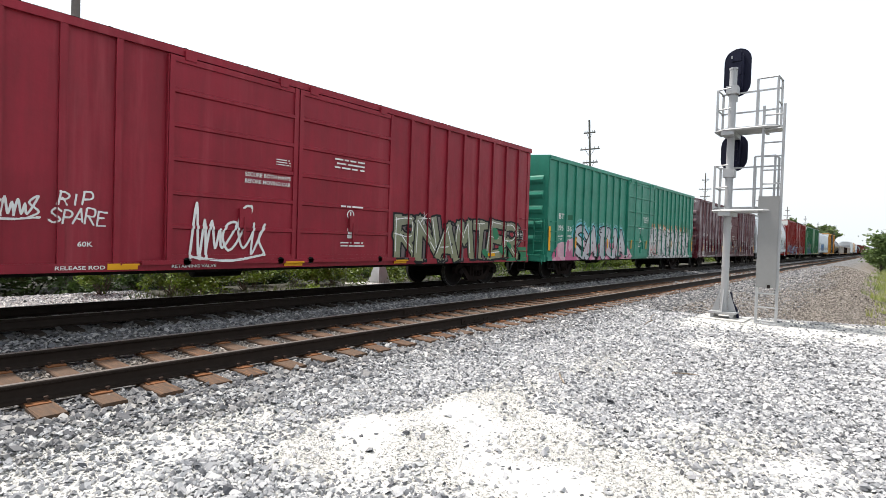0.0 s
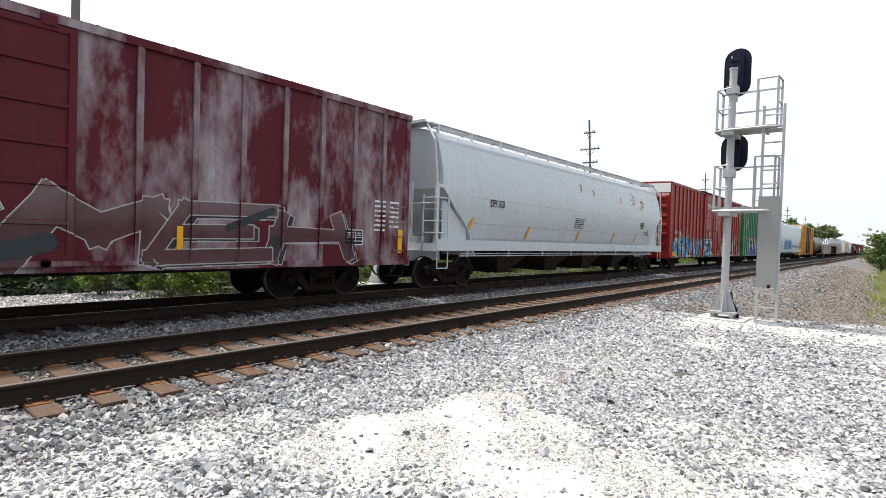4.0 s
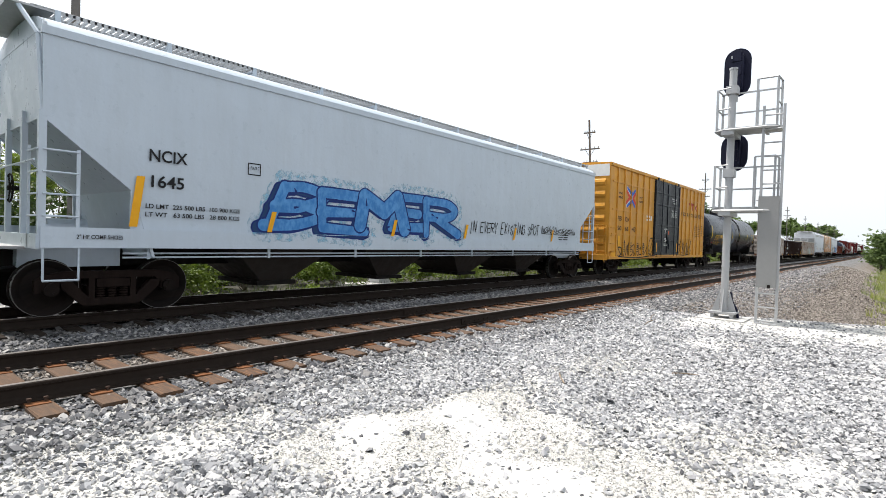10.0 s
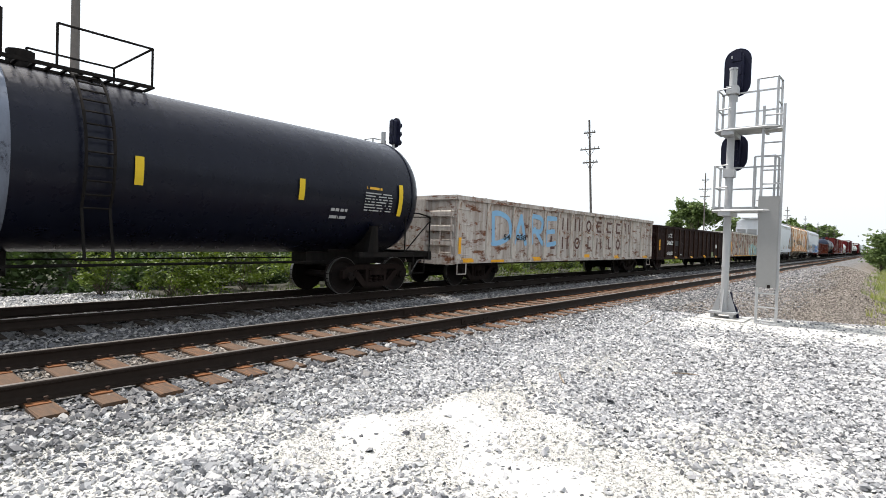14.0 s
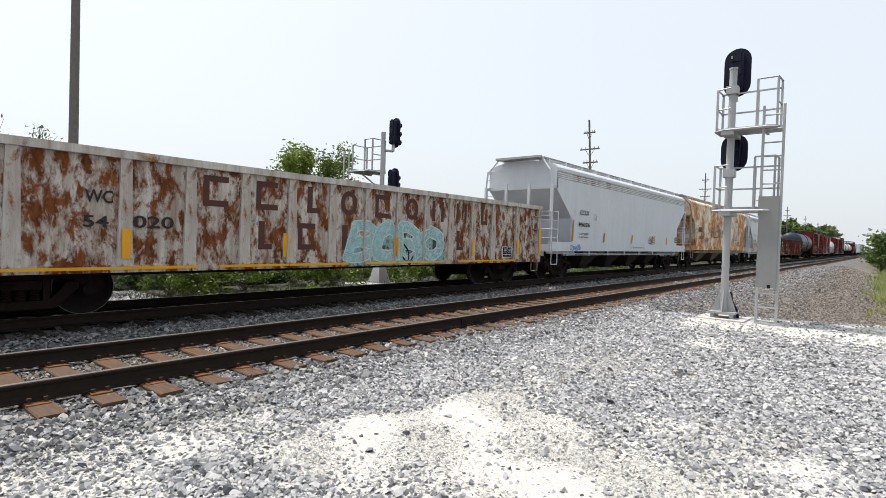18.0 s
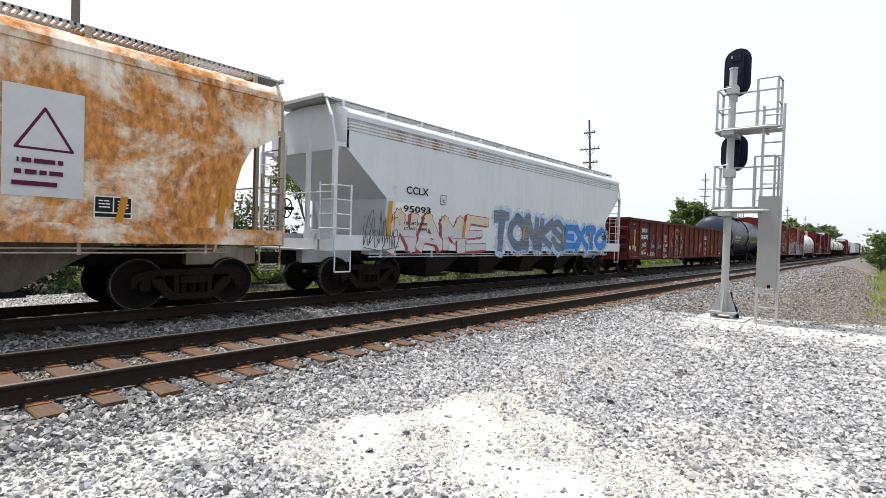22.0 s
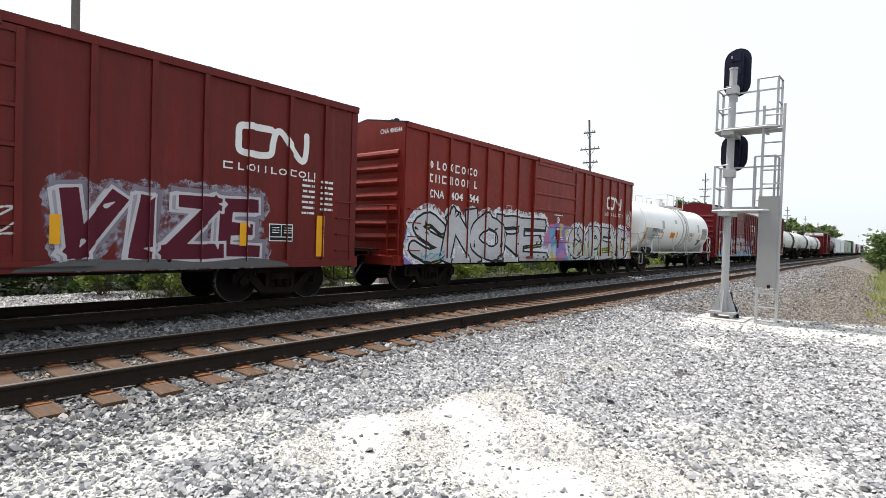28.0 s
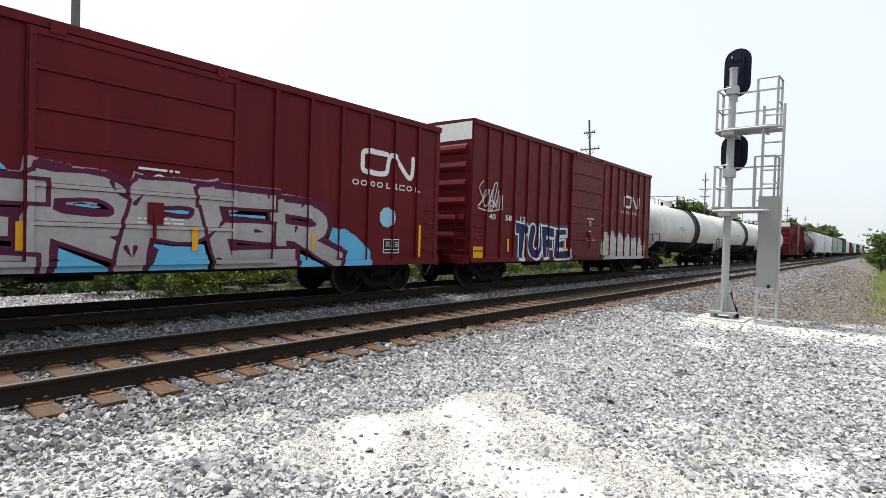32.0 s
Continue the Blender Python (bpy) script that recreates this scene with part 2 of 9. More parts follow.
def ground_sheet():
    xs = np.concatenate([np.linspace(-3000, -60, 12), np.linspace(-50, -6, 23), np.arange(-5, 26, 0.2), np.linspace(26.5, 100, 70), np.geomspace(104, 4000, 40)])
    ys = np.concatenate([np.linspace(-3000, -60, 10), np.linspace(-50, -6, 20), np.arange(-5.5, 20, 0.17), np.linspace(20.5, 60, 20), np.geomspace(70, 4000, 16)])
    gx, gy = np.meshgrid(xs, ys, indexing="ij")
    gz = ground_z(gx, gy)
    rough = np.array([[noise.noise(Vector((x * 1.3, y * 1.3, 0))) if -6 < x < 40 and -6 < y < 20 else 0.0 for y in ys] for x in xs])
    gz = gz + rough * 0.022
    k = len(ys)
    verts = np.stack([gx, gy, gz], -1).reshape(-1, 3)
    i, j = np.meshgrid(np.arange(len(xs) - 1), np.arange(k - 1), indexing="ij")
    q = (i * k + j).ravel()
    faces = np.stack([q, q + k, q + k + 1, q + 1], -1)
    me = bpy.data.meshes.new("ground")
    me.from_pydata(verts.tolist(), [], faces.tolist())
    me.shade_smooth()
    me.materials.append(ground_material())
    return tagged(new("ground", me), "grey crushed-stone ground with pale worn patches and grass beyond", "ground", kind="structure")


ground = ground_sheet()

# ---- tracks ----
RUST_RAIL = plain("rail_brown_rust", (0.019, 0.0135, 0.0105), 0.65, 0.45, 9.0, 0.0, 0.3, 0.10)
RAIL_TOP = plain("rail_worn_top", (0.20, 0.18, 0.165), 0.42, 0.15, 6.0, 0.7, 0.0)
TIE_PLATE = plain("tie_plate_rust", (0.15, 0.062, 0.026), 0.85, 0.35, 20.0, 0.0, 0.4)


def tie_material():
    m, n, l, b = nodes_of("weathered_tie_wood")
    info = n.new("ShaderNodeObjectInfo")
    grain = noise_node(n, l, 5.0, 7, (9, 0.7, 9), 0.7)
    c = blend(n, l, ramp(n, l, grain, 0.3, 0.72), (0.018, 0.011, 0.007), (0.165, 0.075, 0.029))
    c = blend(n, l, ramp(n, l, noise_node(n, l, 2.0, 5), 0.5, 0.7, (0, 0, 0, 1), (0.6, 0.6, 0.6, 1)), c, (0.15, 0.056, 0.02))
    c = blend(n, l, ramp(n, l, noise_node(n, l, 7.0, 5, (3, 0.5, 3), 0.75), 0.52, 0.62, (0, 0, 0, 1), (0.8, 0.8, 0.8, 1)), c, (0.022, 0.015, 0.011))
    c = blend(n, l, ramp(n, l, info.outputs["Random"], 0.0, 1.0, (0, 0, 0, 1), (0.75, 0.75, 0.75, 1)), c, (0.075, 0.046, 0.028))
    l.new(c, b.inputs["Base Color"])
    b.inputs["Roughness"].default_value = 0.9
    relief(n, l, b, grain, 0.6, 0.01)
    return m


TIE = tie_material()
# Far-track ties and plates: shade under the train is painted into these tones.
TIE_SHADED = plain("shaded_tie_wood", (0.030, 0.024, 0.020), 0.9, 0.4, 12.0, spec=0.05)
PLATE_SHADED = plain("shaded_tie_plate", (0.022, 0.018, 0.016), 0.8, 0.3, 20.0, spec=0.05)
SPIKE = plain("dark_rusty_spike", (0.05, 0.032, 0.024), 0.8, 0.3, 20.0)
RAIL_PROFILE = [(-0.07, -0.185), (0.07, -0.185), (0.07, -0.172), (0.016, -0.155), (0.0095, -0.13), (0.0095, -0.06), (0.016, -0.042), (0.036, -0.034),
                (0.0365, -0.012), (0.028, -0.003), (-0.028, -0.003), (-0.0365, -0.012), (-0.036, -0.034), (-0.016, -0.042), (-0.0095, -0.06),
                (-0.0095, -0.13), (-0.016, -0.155), (-0.07, -0.172)]
TIE_GAP = 0.5155


def tie_mesh(k, mat):
    rng = random.Random(k)
    g = Geo()
    w, e = 0.115, 1.30
    ring = []
    for y in (-e, -0.8, 0.0, 0.8, e):
        j = [rng.uniform(-0.006, 0.006) for _ in range(6)]
        ring.append([(-w + j[0], y + j[1], -0.36), (w + j[2], y + j[1], -0.36), (w + j[3], y + j[1], -0.205), (w - 0.012, y + j[1], -0.193 + j[4] * 0.6),
                     (-w + 0.012, y + j[1], -0.193 + j[5] * 0.6), (-w + j[0], y + j[1], -0.205)])
    g.loft(ring)
    me = g.mesh("tie")
    me.materials.append(mat)
    return me


def plate_mesh(mat):
    g = Geo()
    g.box(-0.095, 0.095, -0.18, 0.18, -0.197, -0.184)
    me = g.mesh("tie_plate")
    me.materials.append(mat)
    return me


def spike_mesh():
    g = Geo().box(-0.011, 0.011, -0.011, 0.011, -0.186, -0.158).box(-0.019, 0.019, -0.019, 0.019, -0.158, -0.146)
    me = g.mesh("spike")
    me.materials.append(SPIKE)
    return me


TIES = {m: [tie_mesh(k, m) for k in range(5)] for m in (TIE, TIE_SHADED)}
PLATES = {TIE: plate_mesh(TIE_PLATE), TIE_SHADED: plate_mesh(PLATE_SHADED)}
SPIKE_MESH = spike_mesh()


def track(name, y0, label, start, single, joints, wood):
    t = tagged(new(name), label, "railway track", kind="structure")
    t.location = (0, y0, 0)
    for side in (-1, 1):
        y = side * 0.755
        g = Geo().prism_x([(p + y, q) for p, q in RAIL_PROFILE], -60, 900)
        rail = part("rail", g, RUST_RAIL, t, "dark rusty steel rail")
        top = Geo()
        top.prism_x([(y - 0.027, -0.0032), (y + 0.027, -0.0032), (y + 0.024, 0.0), (y - 0.024, 0.0)], -60, 900)
        part("running_surface", top, RAIL_TOP, rail, "dull worn running surface")
        for jx in joints:
            for s in (-1, 1):
                b = Geo().box(jx - 0.46, jx + 0.46, y + s * 0.010, y + s * 0.030, -0.150, -0.045)
                for i in range(6):
                    bx = jx - 0.38 + i * 0.152
                    b.tube((bx, y + s * 0.028, -0.098), (bx, y + s * 0.052, -0.098), 0.014, 6)
                part("joint_bar", b, RUST_RAIL, rail)
    rng = random.Random(int(y0 * 10))
    rest = Geo()
    n = 0
    x = start
    while x < 420:
        if -4 < x < single:
            o = part("tie", TIES[wood][n % 5], None, t)
            o.location, o.rotation_euler = (x + rng.uniform(-0.02, 0.02), rng.uniform(-0.03, 0.03), rng.uniform(-0.004, 0.003)), (0, 0, rng.uniform(-0.02, 0.02))
            for side in (-1, 1):
                p = part("tie_plate", PLATES[wood], None, t)
                p.location = (x, side * 0.755, 0.002)
                if x < 14 and wood == TIE:
                    for sx, sy in ((-0.065, -0.105), (0.065, 0.105), (0.065, -0.105), (-0.065, 0.105)):
                        part("spike", SPIKE_MESH, None, p).location = (sx, sy, rng.uniform(-0.006, 0.012))
        else:
            rest.box(x - 0.115, x + 0.115, -1.3, 1.3, -0.34, -0.195)
        n += 1
        x += TIE_GAP
    tagged(part("ties_beyond", rest, wood, t), kind="stuff")
    return t


near_track = track("track_near", NEAR_Y, "empty railway track, rusty rails on orange-brown wooden ties", 1.7641 + 0.11 - 12 * TIE_GAP, 62, (8.35,), TIE)
far_track = track("track_far", FAR_Y, "railway track under the train, dark ties in ballast", -6.0, 44, (5.3,), TIE_SHADED)


# ---- loose stone ----
def stones(name, label, x0, x1, y0, y1, density, size, seed, cols, keep=None, rough=0.9):
    """Broken stone lying on the ground, one joined mesh."""
    rng = np.random.default_rng(seed)
    n = int((x1 - x0) * (y1 - y0) * density)
    px, py = rng.uniform(x0, x1, n), rng.uniform(y0, y1, n)
    if keep is not None:
        k = keep(px, py, rng)
        px, py = px[k], py[k]
    n = len(px)
    s = size * rng.lognormal(0, 0.28, n)
    base = np.array([(1, 0, -.2), (0, 1, .1), (-1, 0, 0), (0, -1, -.1), (0.1, 0.1, .8), (-.1, 0, -.8), (.6, .6, .45), (-.55, -.6, .5)])
    faces = [(0, 6, 4), (6, 1, 4), (1, 2, 4), (2, 7, 4), (7, 3, 4), (3, 0, 4), (0, 1, 6), (2, 3, 7)]
    v = base[None] * (1 + rng.uniform(-0.32, 0.32, (n, 8, 3)))
    v = v * rng.uniform(0.55, 1.3, (n, 1, 3)) * np.array([1.0, 0.92, 0.84]) * (s / 2)[:, None, None]
    ang = rng.uniform(0, 2 * np.pi, n)
    tilt = rng.normal(0, 0.45, n)
    c, sn, ct, st = np.cos(ang), np.sin(ang), np.cos(tilt), np.sin(tilt)
    X, Y, Z = v[..., 0], v[..., 1], v[..., 2]
    X, Z = X * ct[:, None] + Z * st[:, None], -X * st[:, None] + Z * ct[:, None]
    X, Y = X * c[:, None] - Y * sn[:, None], X * sn[:, None] + Y * c[:, None]
    gz = ground_z(px, py)
    v = np.stack([X + px[:, None], Y + py[:, None], Z + (gz + s * 0.16)[:, None]], -1).reshape(-1, 3)
    f = (np.array(faces)[None] + (np.arange(n) * 8)[:, None, None]).reshape(-1, 3)
    me = bpy.data.meshes.new(name)
    me.vertices.add(len(v))
    me.vertices.foreach_set("co", v.ravel())
    me.loops.add(f.size)
    me.loops.foreach_set("vertex_index", f.ravel())
    me.polygons.add(len(f))
    me.polygons.foreach_set("loop_start", np.arange(0, f.size, 3))
    me.update(calc_edges=True)
    me.shade_flat()
    m, nn, l, b = nodes_of(name)
    geo = nn.new("ShaderNodeNewGeometry")
    r = nn.new("ShaderNodeValToRGB")
    els = r.color_ramp.elements
    for i, (p, cc) in enumerate(cols):
        e = els[i] if i < 2 else els.new(p)
        e.position, e.color = p, (*cc, 1)
    l.new(geo.outputs["Random Per Island"], r.inputs[0])
    col = blend(nn, l, noise_node(nn, l, 45.0, 3), r.outputs[0], (0.5, 0.49, 0.47), "OVERLAY")
    col = blend(nn, l, 1.0, col, ramp(nn, l, noise_node(nn, l, 1.7, 5, rough=0.7), 0.36, 0.66, (0.80, 0.81, 0.835, 1), (1, 1, 1, 1)), "MULTIPLY")
    l.new(col, b.inputs["Base Color"])
    b.inputs["Roughness"].default_value = rough
    me.materials.append(m)
    return tagged(new(name, me), label, "gravel", kind="stuff")


def off_ties(x, y, rng):
    """Fewer stones on the tie tops and rails."""
    ok = np.ones(len(x), bool)
    for yc in (NEAR_Y, FAR_Y):
        d = np.abs(y - yc)
        ph = (x - (1.7641 + 0.11)) / TIE_GAP
        on_tie = (np.abs(ph - np.round(ph)) < 0.26) & (d < 1.33)
        ok &= ~((np.abs(d - 0.755) < 0.078) | (on_tie & (rng.random(len(x)) < 0.86)))
    return ok


def pad_stones(bare):
    """Stones on the pad, few where the pale fines are worn bare."""
    def keep(x, y, rng):
        w = worn_weight(x, y) + np.array([0.30 * noise.noise(Vector((a * 1.8, b * 1.8, 3.7))) for a, b in zip(x, y)])
        thin = worn_weight(x, y, THIN) + 0.5 * (w - worn_weight(x, y))
        return (x < pad_edge(y) + 0.2) & (rng.random(len(x)) > np.maximum(np.clip((w - 0.05) * 2.0, 0, bare), np.clip(thin * 1.3, 0, 0.72)))
    return keep




# ---- trackside: signals, poles, hedge, trees ----
def pill_profile(w, h, n=9):
    """Outline of a rounded backplate in (y, z), w wide and h tall, centred."""
    r = w / 2
    top = [(r * math.cos(math.pi * k / n), h / 2 - r + r * math.sin(math.pi * k / n)) for k in range(n + 1)]
    bot = [(-r * math.cos(math.pi * k / n), -h / 2 + r - r * math.sin(math.pi * k / n)) for k in range(n + 1)]
    return top + bot


def signal_head(parent, x, y, z, w, h, lamps, hood=0.24, depth=0.22):
    """A colour-light head that looks along +x: backplate, housing, doors, hoods."""
    head = part("signal_head", Geo().prism_x([(y + p, z + q) for p, q in pill_profile(w, h)], x, x + 0.025), HEAD, parent, "dark signal head with rounded backplate")
    rim = pill_profile(w, h)
    part("backplate_rim", Geo().pipe([(x + 0.012, y + p, z + q) for p, q in rim + rim[:1]], 0.016, 5), HEAD, head)
    part("housing", Geo().prism_x([(y + p, z + q) for p, q in pill_profile(w * 0.55, h * 0.86)], x - depth, x), HEAD, head)
    for k in range(lamps):
        zz = z + (k - (lamps - 1) / 2) * h * 0.29
        part("lamp_hood", Geo().tube((x + 0.02, y, zz), (x + hood, y, zz - 0.02), 0.10, 14, 0.105), HEAD, head)
        part("lens", Geo().tube((x + 0.022, y, zz), (x + 0.04, y, zz), 0.095, 14), STEEL_DARK, head)
        part("lamp_door", Geo().box(x - depth - 0.03, x - depth + 0.01, y - w * 0.2, y + w * 0.2, zz - h * 0.10, zz + h * 0.10), HEAD, head)
        part("door_latch", Geo().box(x - depth - 0.05, x - depth - 0.02, y + w * 0.12, y + w * 0.17, zz - 0.05, zz + 0.02), GALV, head)
    part("head_bracket", Geo().tube((x - depth * 0.5, y, z - h / 2 - 0.16), (x - depth * 0.5, y, z - h / 2 + 0.12), 0.06, 10), GALV, head)
    return head


def caged_platform(parent, x0, x1, y0, y1, z, rail, posts_y, cut=0.0):
    """A grating platform with a tall gate by the ladder, lower rails along its far side and its end; cut takes off a corner by the ladder."""
    out = [(x0, y0 + cut), (x0 + cut * 0.6, y0), (x1, y0), (x1, y1), (x0 + 0.18, y1), (x0, y1 - 0.25)] if cut else [(x0, y0), (x1, y0), (x1, y1), (x0, y1)]
    k = len(out)
    g = Geo().add([(a, b, z - 0.05) for a, b in out] + [(a, b, z) for a, b in out], [tuple(range(k))[::-1], tuple(range(k, 2 * k))] + [(i, (i + 1) % k, k + (i + 1) % k, k + i) for i in range(k)])
    p = part("platform", g, GALV, parent, "galvanised grating platform")
    for i in range(k):
        (a, b), (c, d) = out[i], out[(i + 1) % k]
        part("platform_edge", Geo().tube((a, b, z - 0.04), (c, d, z - 0.04), 0.03, 4), GALV, p)
    part("kick_plate", Geo().box(x1 - 0.015, x1, y0, y1, z, z + 0.10).box(x0 + 0.2, x1, y1 - 0.015, y1, z, z + 0.10), GALV, p)

    def post(x, y, h):
        part("rail_post", Geo().box(x - 0.024, x + 0.024, y - 0.024, y + 0.024, z, z + h), GALV, p)
    low = rail * 0.92
    post(x0 + 0.16, y1 - 0.03, low)
    for y in posts_y[1:]:
        post(x1 - 0.03, y, low)
    post(x1 - 0.03, y0 + 0.03, rail * 1.08)
    post(x0 + 0.25, y0 + 0.05, rail * 1.08)
    post(x0 + 0.25, y0 + 0.48, rail * 1.08)
    for q in (1.0, 0.5):
        part("guard_rail", Geo().box(x1 - 0.05, x1 - 0.01, y0, y1, z + low * q - 0.018, z + low * q + 0.018), GALV, p)
        part("guard_rail", Geo().tube((x0 + 0.16, y1 - 0.03, z + low * q), (x1 - 0.03, y1 - 0.03, z + low * q), 0.02, 6), GALV, p)
        part("guard_rail", Geo().tube((x0 + 0.16, y1 - 0.03, z + low * q), (x0 + 0.06, y1 - 0.34, z + low * q), 0.02, 6), GALV, p)
    part("gate_rail", Geo().tube((x0 + 0.25, y0 + 0.05, z + rail * 1.08), (x0 + 0.25, y0 + 0.48, z + rail * 1.08), 0.022, 6), GALV, p)
    part("gate_rail", Geo().tube((x0 + 0.25, y0 + 0.05, z + rail * 1.08), (x1 - 0.03, y0 + 0.03, z + rail * 1.08), 0.022, 6), GALV, p)
    part("gate_rail", Geo().tube((x0 + 0.25, y0 + 0.05, z + rail * 0.55), (x1 - 0.03, y0 + 0.03, z + rail * 0.55), 0.02, 6), GALV, p)
    for y in (y0 + 0.3, y1 - 0.3):
        part("platform_beam", Geo().box(x0 + 0.05, x1, y - 0.03, y + 0.03, z - 0.12, z - 0.05), GALV, p)
    return p


MX, MY, MZ = 15.06, 3.15, -0.36
sig = thing("signal_mast", "galvanised signal mast with two dark heads, platforms and ladder", "railway signal", at=(0, 0, 0))
part("foundation", Geo().box(MX - 0.55, MX + 0.55, MY - 0.55, MY + 0.55, MZ - 0.25, MZ + 0.03), plain("pale_concrete", (0.42, 0.41, 0.39), 0.9, 0.15), sig, "pale concrete foundation")
b = Geo()
for sx in (-1, 1):
    for sy in (-1, 1):
        b.box(MX + sx * 0.20 - 0.04, MX + sx * 0.20 + 0.04, MY + sy * 0.22 - 0.04, MY + sy * 0.22 + 0.04, MZ, MZ + 0.16)
b.box(MX - 0.28, MX + 0.28, MY - 0.30, MY + 0.30, MZ + 0.14, MZ + 0.19)
part("base_stand", b, GALV, sig)
for sx, sy in ((1, 0), (-1, 0), (0, 1), (0, -1)):
    a, w = 0.28, 0.012
    if sx:
        part("gusset", Geo().add([(MX + sx * 0.1, MY - w, MZ + 0.19), (MX + sx * a, MY - w, MZ + 0.19), (MX + sx * 0.1, MY - w, MZ + 0.75), (MX + sx * 0.1, MY + w, MZ + 0.19), (MX + sx * a, MY + w, MZ + 0.19), (MX + sx * 0.1, MY + w, MZ + 0.75)],
                                 [(0, 1, 2), (5, 4, 3), (0, 3, 4, 1), (1, 4, 5, 2), (2, 5, 3, 0)]), GALV, sig)
    else:
        part("gusset", Geo().add([(MX - w, MY + sy * 0.1, MZ + 0.19), (MX - w, MY + sy * a, MZ + 0.19), (MX - w, MY + sy * 0.1, MZ + 0.75), (MX + w, MY + sy * 0.1, MZ + 0.19), (MX + w, MY + sy * a, MZ + 0.19), (MX + w, MY + sy * 0.1, MZ + 0.75)],
                                 [(0, 1, 2), (5, 4, 3), (0, 3, 4, 1), (1, 4, 5, 2), (2, 5, 3, 0)]), GALV, sig)
part("mast", Geo().tube((MX, MY, MZ + 0.19), (MX, MY, 5.98), 0.088, 20), GALV, sig, smooth=True)
part("mast_cap", Geo().tube((MX, MY, 5.98), (MX, MY, 6.03), 0.100, 16), GALV, sig)
for z in (0.0, 0.95, 2.05, 3.2):
    part("mast_band", Geo().tube((MX, MY, z), (MX, MY, z + 0.05), 0.098, 16), GALV, sig)
part("cable_conduit", Geo().pipe([(MX + 0.14, MY - 0.12, 0.32), (MX + 0.15, MY - 0.14, 0.1), (MX + 0.16, MY - 0.25, -0.1), (MX + 0.1, MY - 0.32, MZ)], 0.035, 6), HEAD, sig)
for z, head_z in ((4.43, 6.08), (2.42, 3.97)):
    caged_platform(sig, MX - 0.42, MX + 0.32, 2.08, 3.46, z, 1.10 if z > 4 else 1.20, (2.12, 2.62, 3.42), 0.22)
    part("platform_bracket", Geo().box(MX - 0.42, MX + 0.42, MY - 0.14, MY + 0.14, z - 0.16, z - 0.06), GALV, sig)
    signal_head(sig, MX + 0.62, MY + 0.04, head_z, 0.61, 1.25 if z > 4 else 0.97, 3 if z > 4 else 2)
    part("head_arm", Geo().pipe([(MX, MY, head_z - 0.62), (MX + 0.5, MY + 0.04, head_z - 0.62)], 0.05, 8), GALV, sig)
    part("arm_clamp", Geo().box(MX - 0.13, MX + 0.13, MY - 0.13, MY + 0.13, head_z - 0.72, head_z - 0.52), GALV, sig)
LX, LY0, LY1 = 14.72, 1.96, 2.38
for y in (LY0, LY1):
    part("ladder_stile", Geo().box(LX - 0.012, LX + 0.05, y - 0.027, y + 0.027, MZ, 4.90), GALV, sig)
for k in range(16):
    z = MZ + 0.08 + k * 0.33
    part("ladder_rung", Geo().tube((LX + 0.02, LY0, z), (LX + 0.02, LY1, z), 0.019, 6), GALV, sig)
part("climbing_guard", Geo().box(LX - 0.035, LX - 0.02, LY0 + 0.02, LY1 + 0.02, 0.53, 2.72), GREY_PANEL, sig, "plain grey sheet-metal climbing guard")
part("guard_lock", Geo().box(LX - 0.06, LX - 0.035, 2.10, 2.16, 0.52, 0.60), STEEL_DARK, sig)
part("ladder_foot", Geo().box(LX - 0.03, LX + 0.07, LY0 - 0.03, LY1 + 0.03, MZ - 0.02, MZ + 0.03), GALV, sig)
for z in (4.41, 2.40):
    for y in (LY0, LY1):
        part("ladder_tie", Geo().box(LX, MX - 0.3, y - 0.015, y + 0.015, z - 0.03, z), GALV, sig)

# the mast beyond the train
BX, BY, BZ = 13.75, 14.61, -0.36
sg = thing("signal_mast", "slim galvanised signal mast beyond the train, two dark heads", "railway signal")
part("foundation", Geo().box(BX - 1.5, BX + 0.4, BY - 0.45, BY + 0.6, BZ - 0.1, BZ + 0.10), bpy.data.materials["pale_concrete"], sg)
part("pedestal", Geo().hexa([(BX - 0.3, BY - 0.3, BZ + 0.1), (BX + 0.3, BY - 0.3, BZ + 0.1), (BX + 0.3, BY + 0.3, BZ + 0.1), (BX - 0.3, BY + 0.3, BZ + 0.1), (BX - 0.09, BY - 0.09, 0.6), (BX + 0.09, BY - 0.09, 0.6), (BX + 0.09, BY + 0.09, 0.6), (BX - 0.09, BY + 0.09, 0.6)]), GALV, sg)
part("mast", Geo().tube((BX, BY, 0.5), (BX, BY, 5.38), 0.085, 14), GALV, sg, smooth=True)
for z in (5.40, 3.60):
    signal_head(sg, BX + 0.42, BY - 0.22, z, 0.44, 1.10 if z > 5 else 0.92, 3 if z > 5 else 2)
    part("head_arm", Geo().pipe([(BX, BY, z - 0.70), (BX + 0.34, BY - 0.2, z - 0.70), (BX + 0.34, BY - 0.2, z - 0.5)], 0.05, 8), GALV, sg)
caged_platform(sg, BX - 0.5, BX + 0.4, BY + 0.25, BY + 1.35, 3.95, 1.10, (BY + 0.3, BY + 1.3))
for y in (BY + 1.25, BY + 1.55):
    part("ladder_stile", Geo().box(BX - 0.60, BX - 0.56, y - 0.02, y + 0.02, BZ, 4.7), GALV, sg)
for k in range(13):
    part("ladder_rung", Geo().tube((BX - 0.58, BY + 1.25, BZ + 0.3 + k * 0.33), (BX - 0.58, BY + 1.55, BZ + 0.3 + k * 0.33), 0.013, 5), GALV, sg)
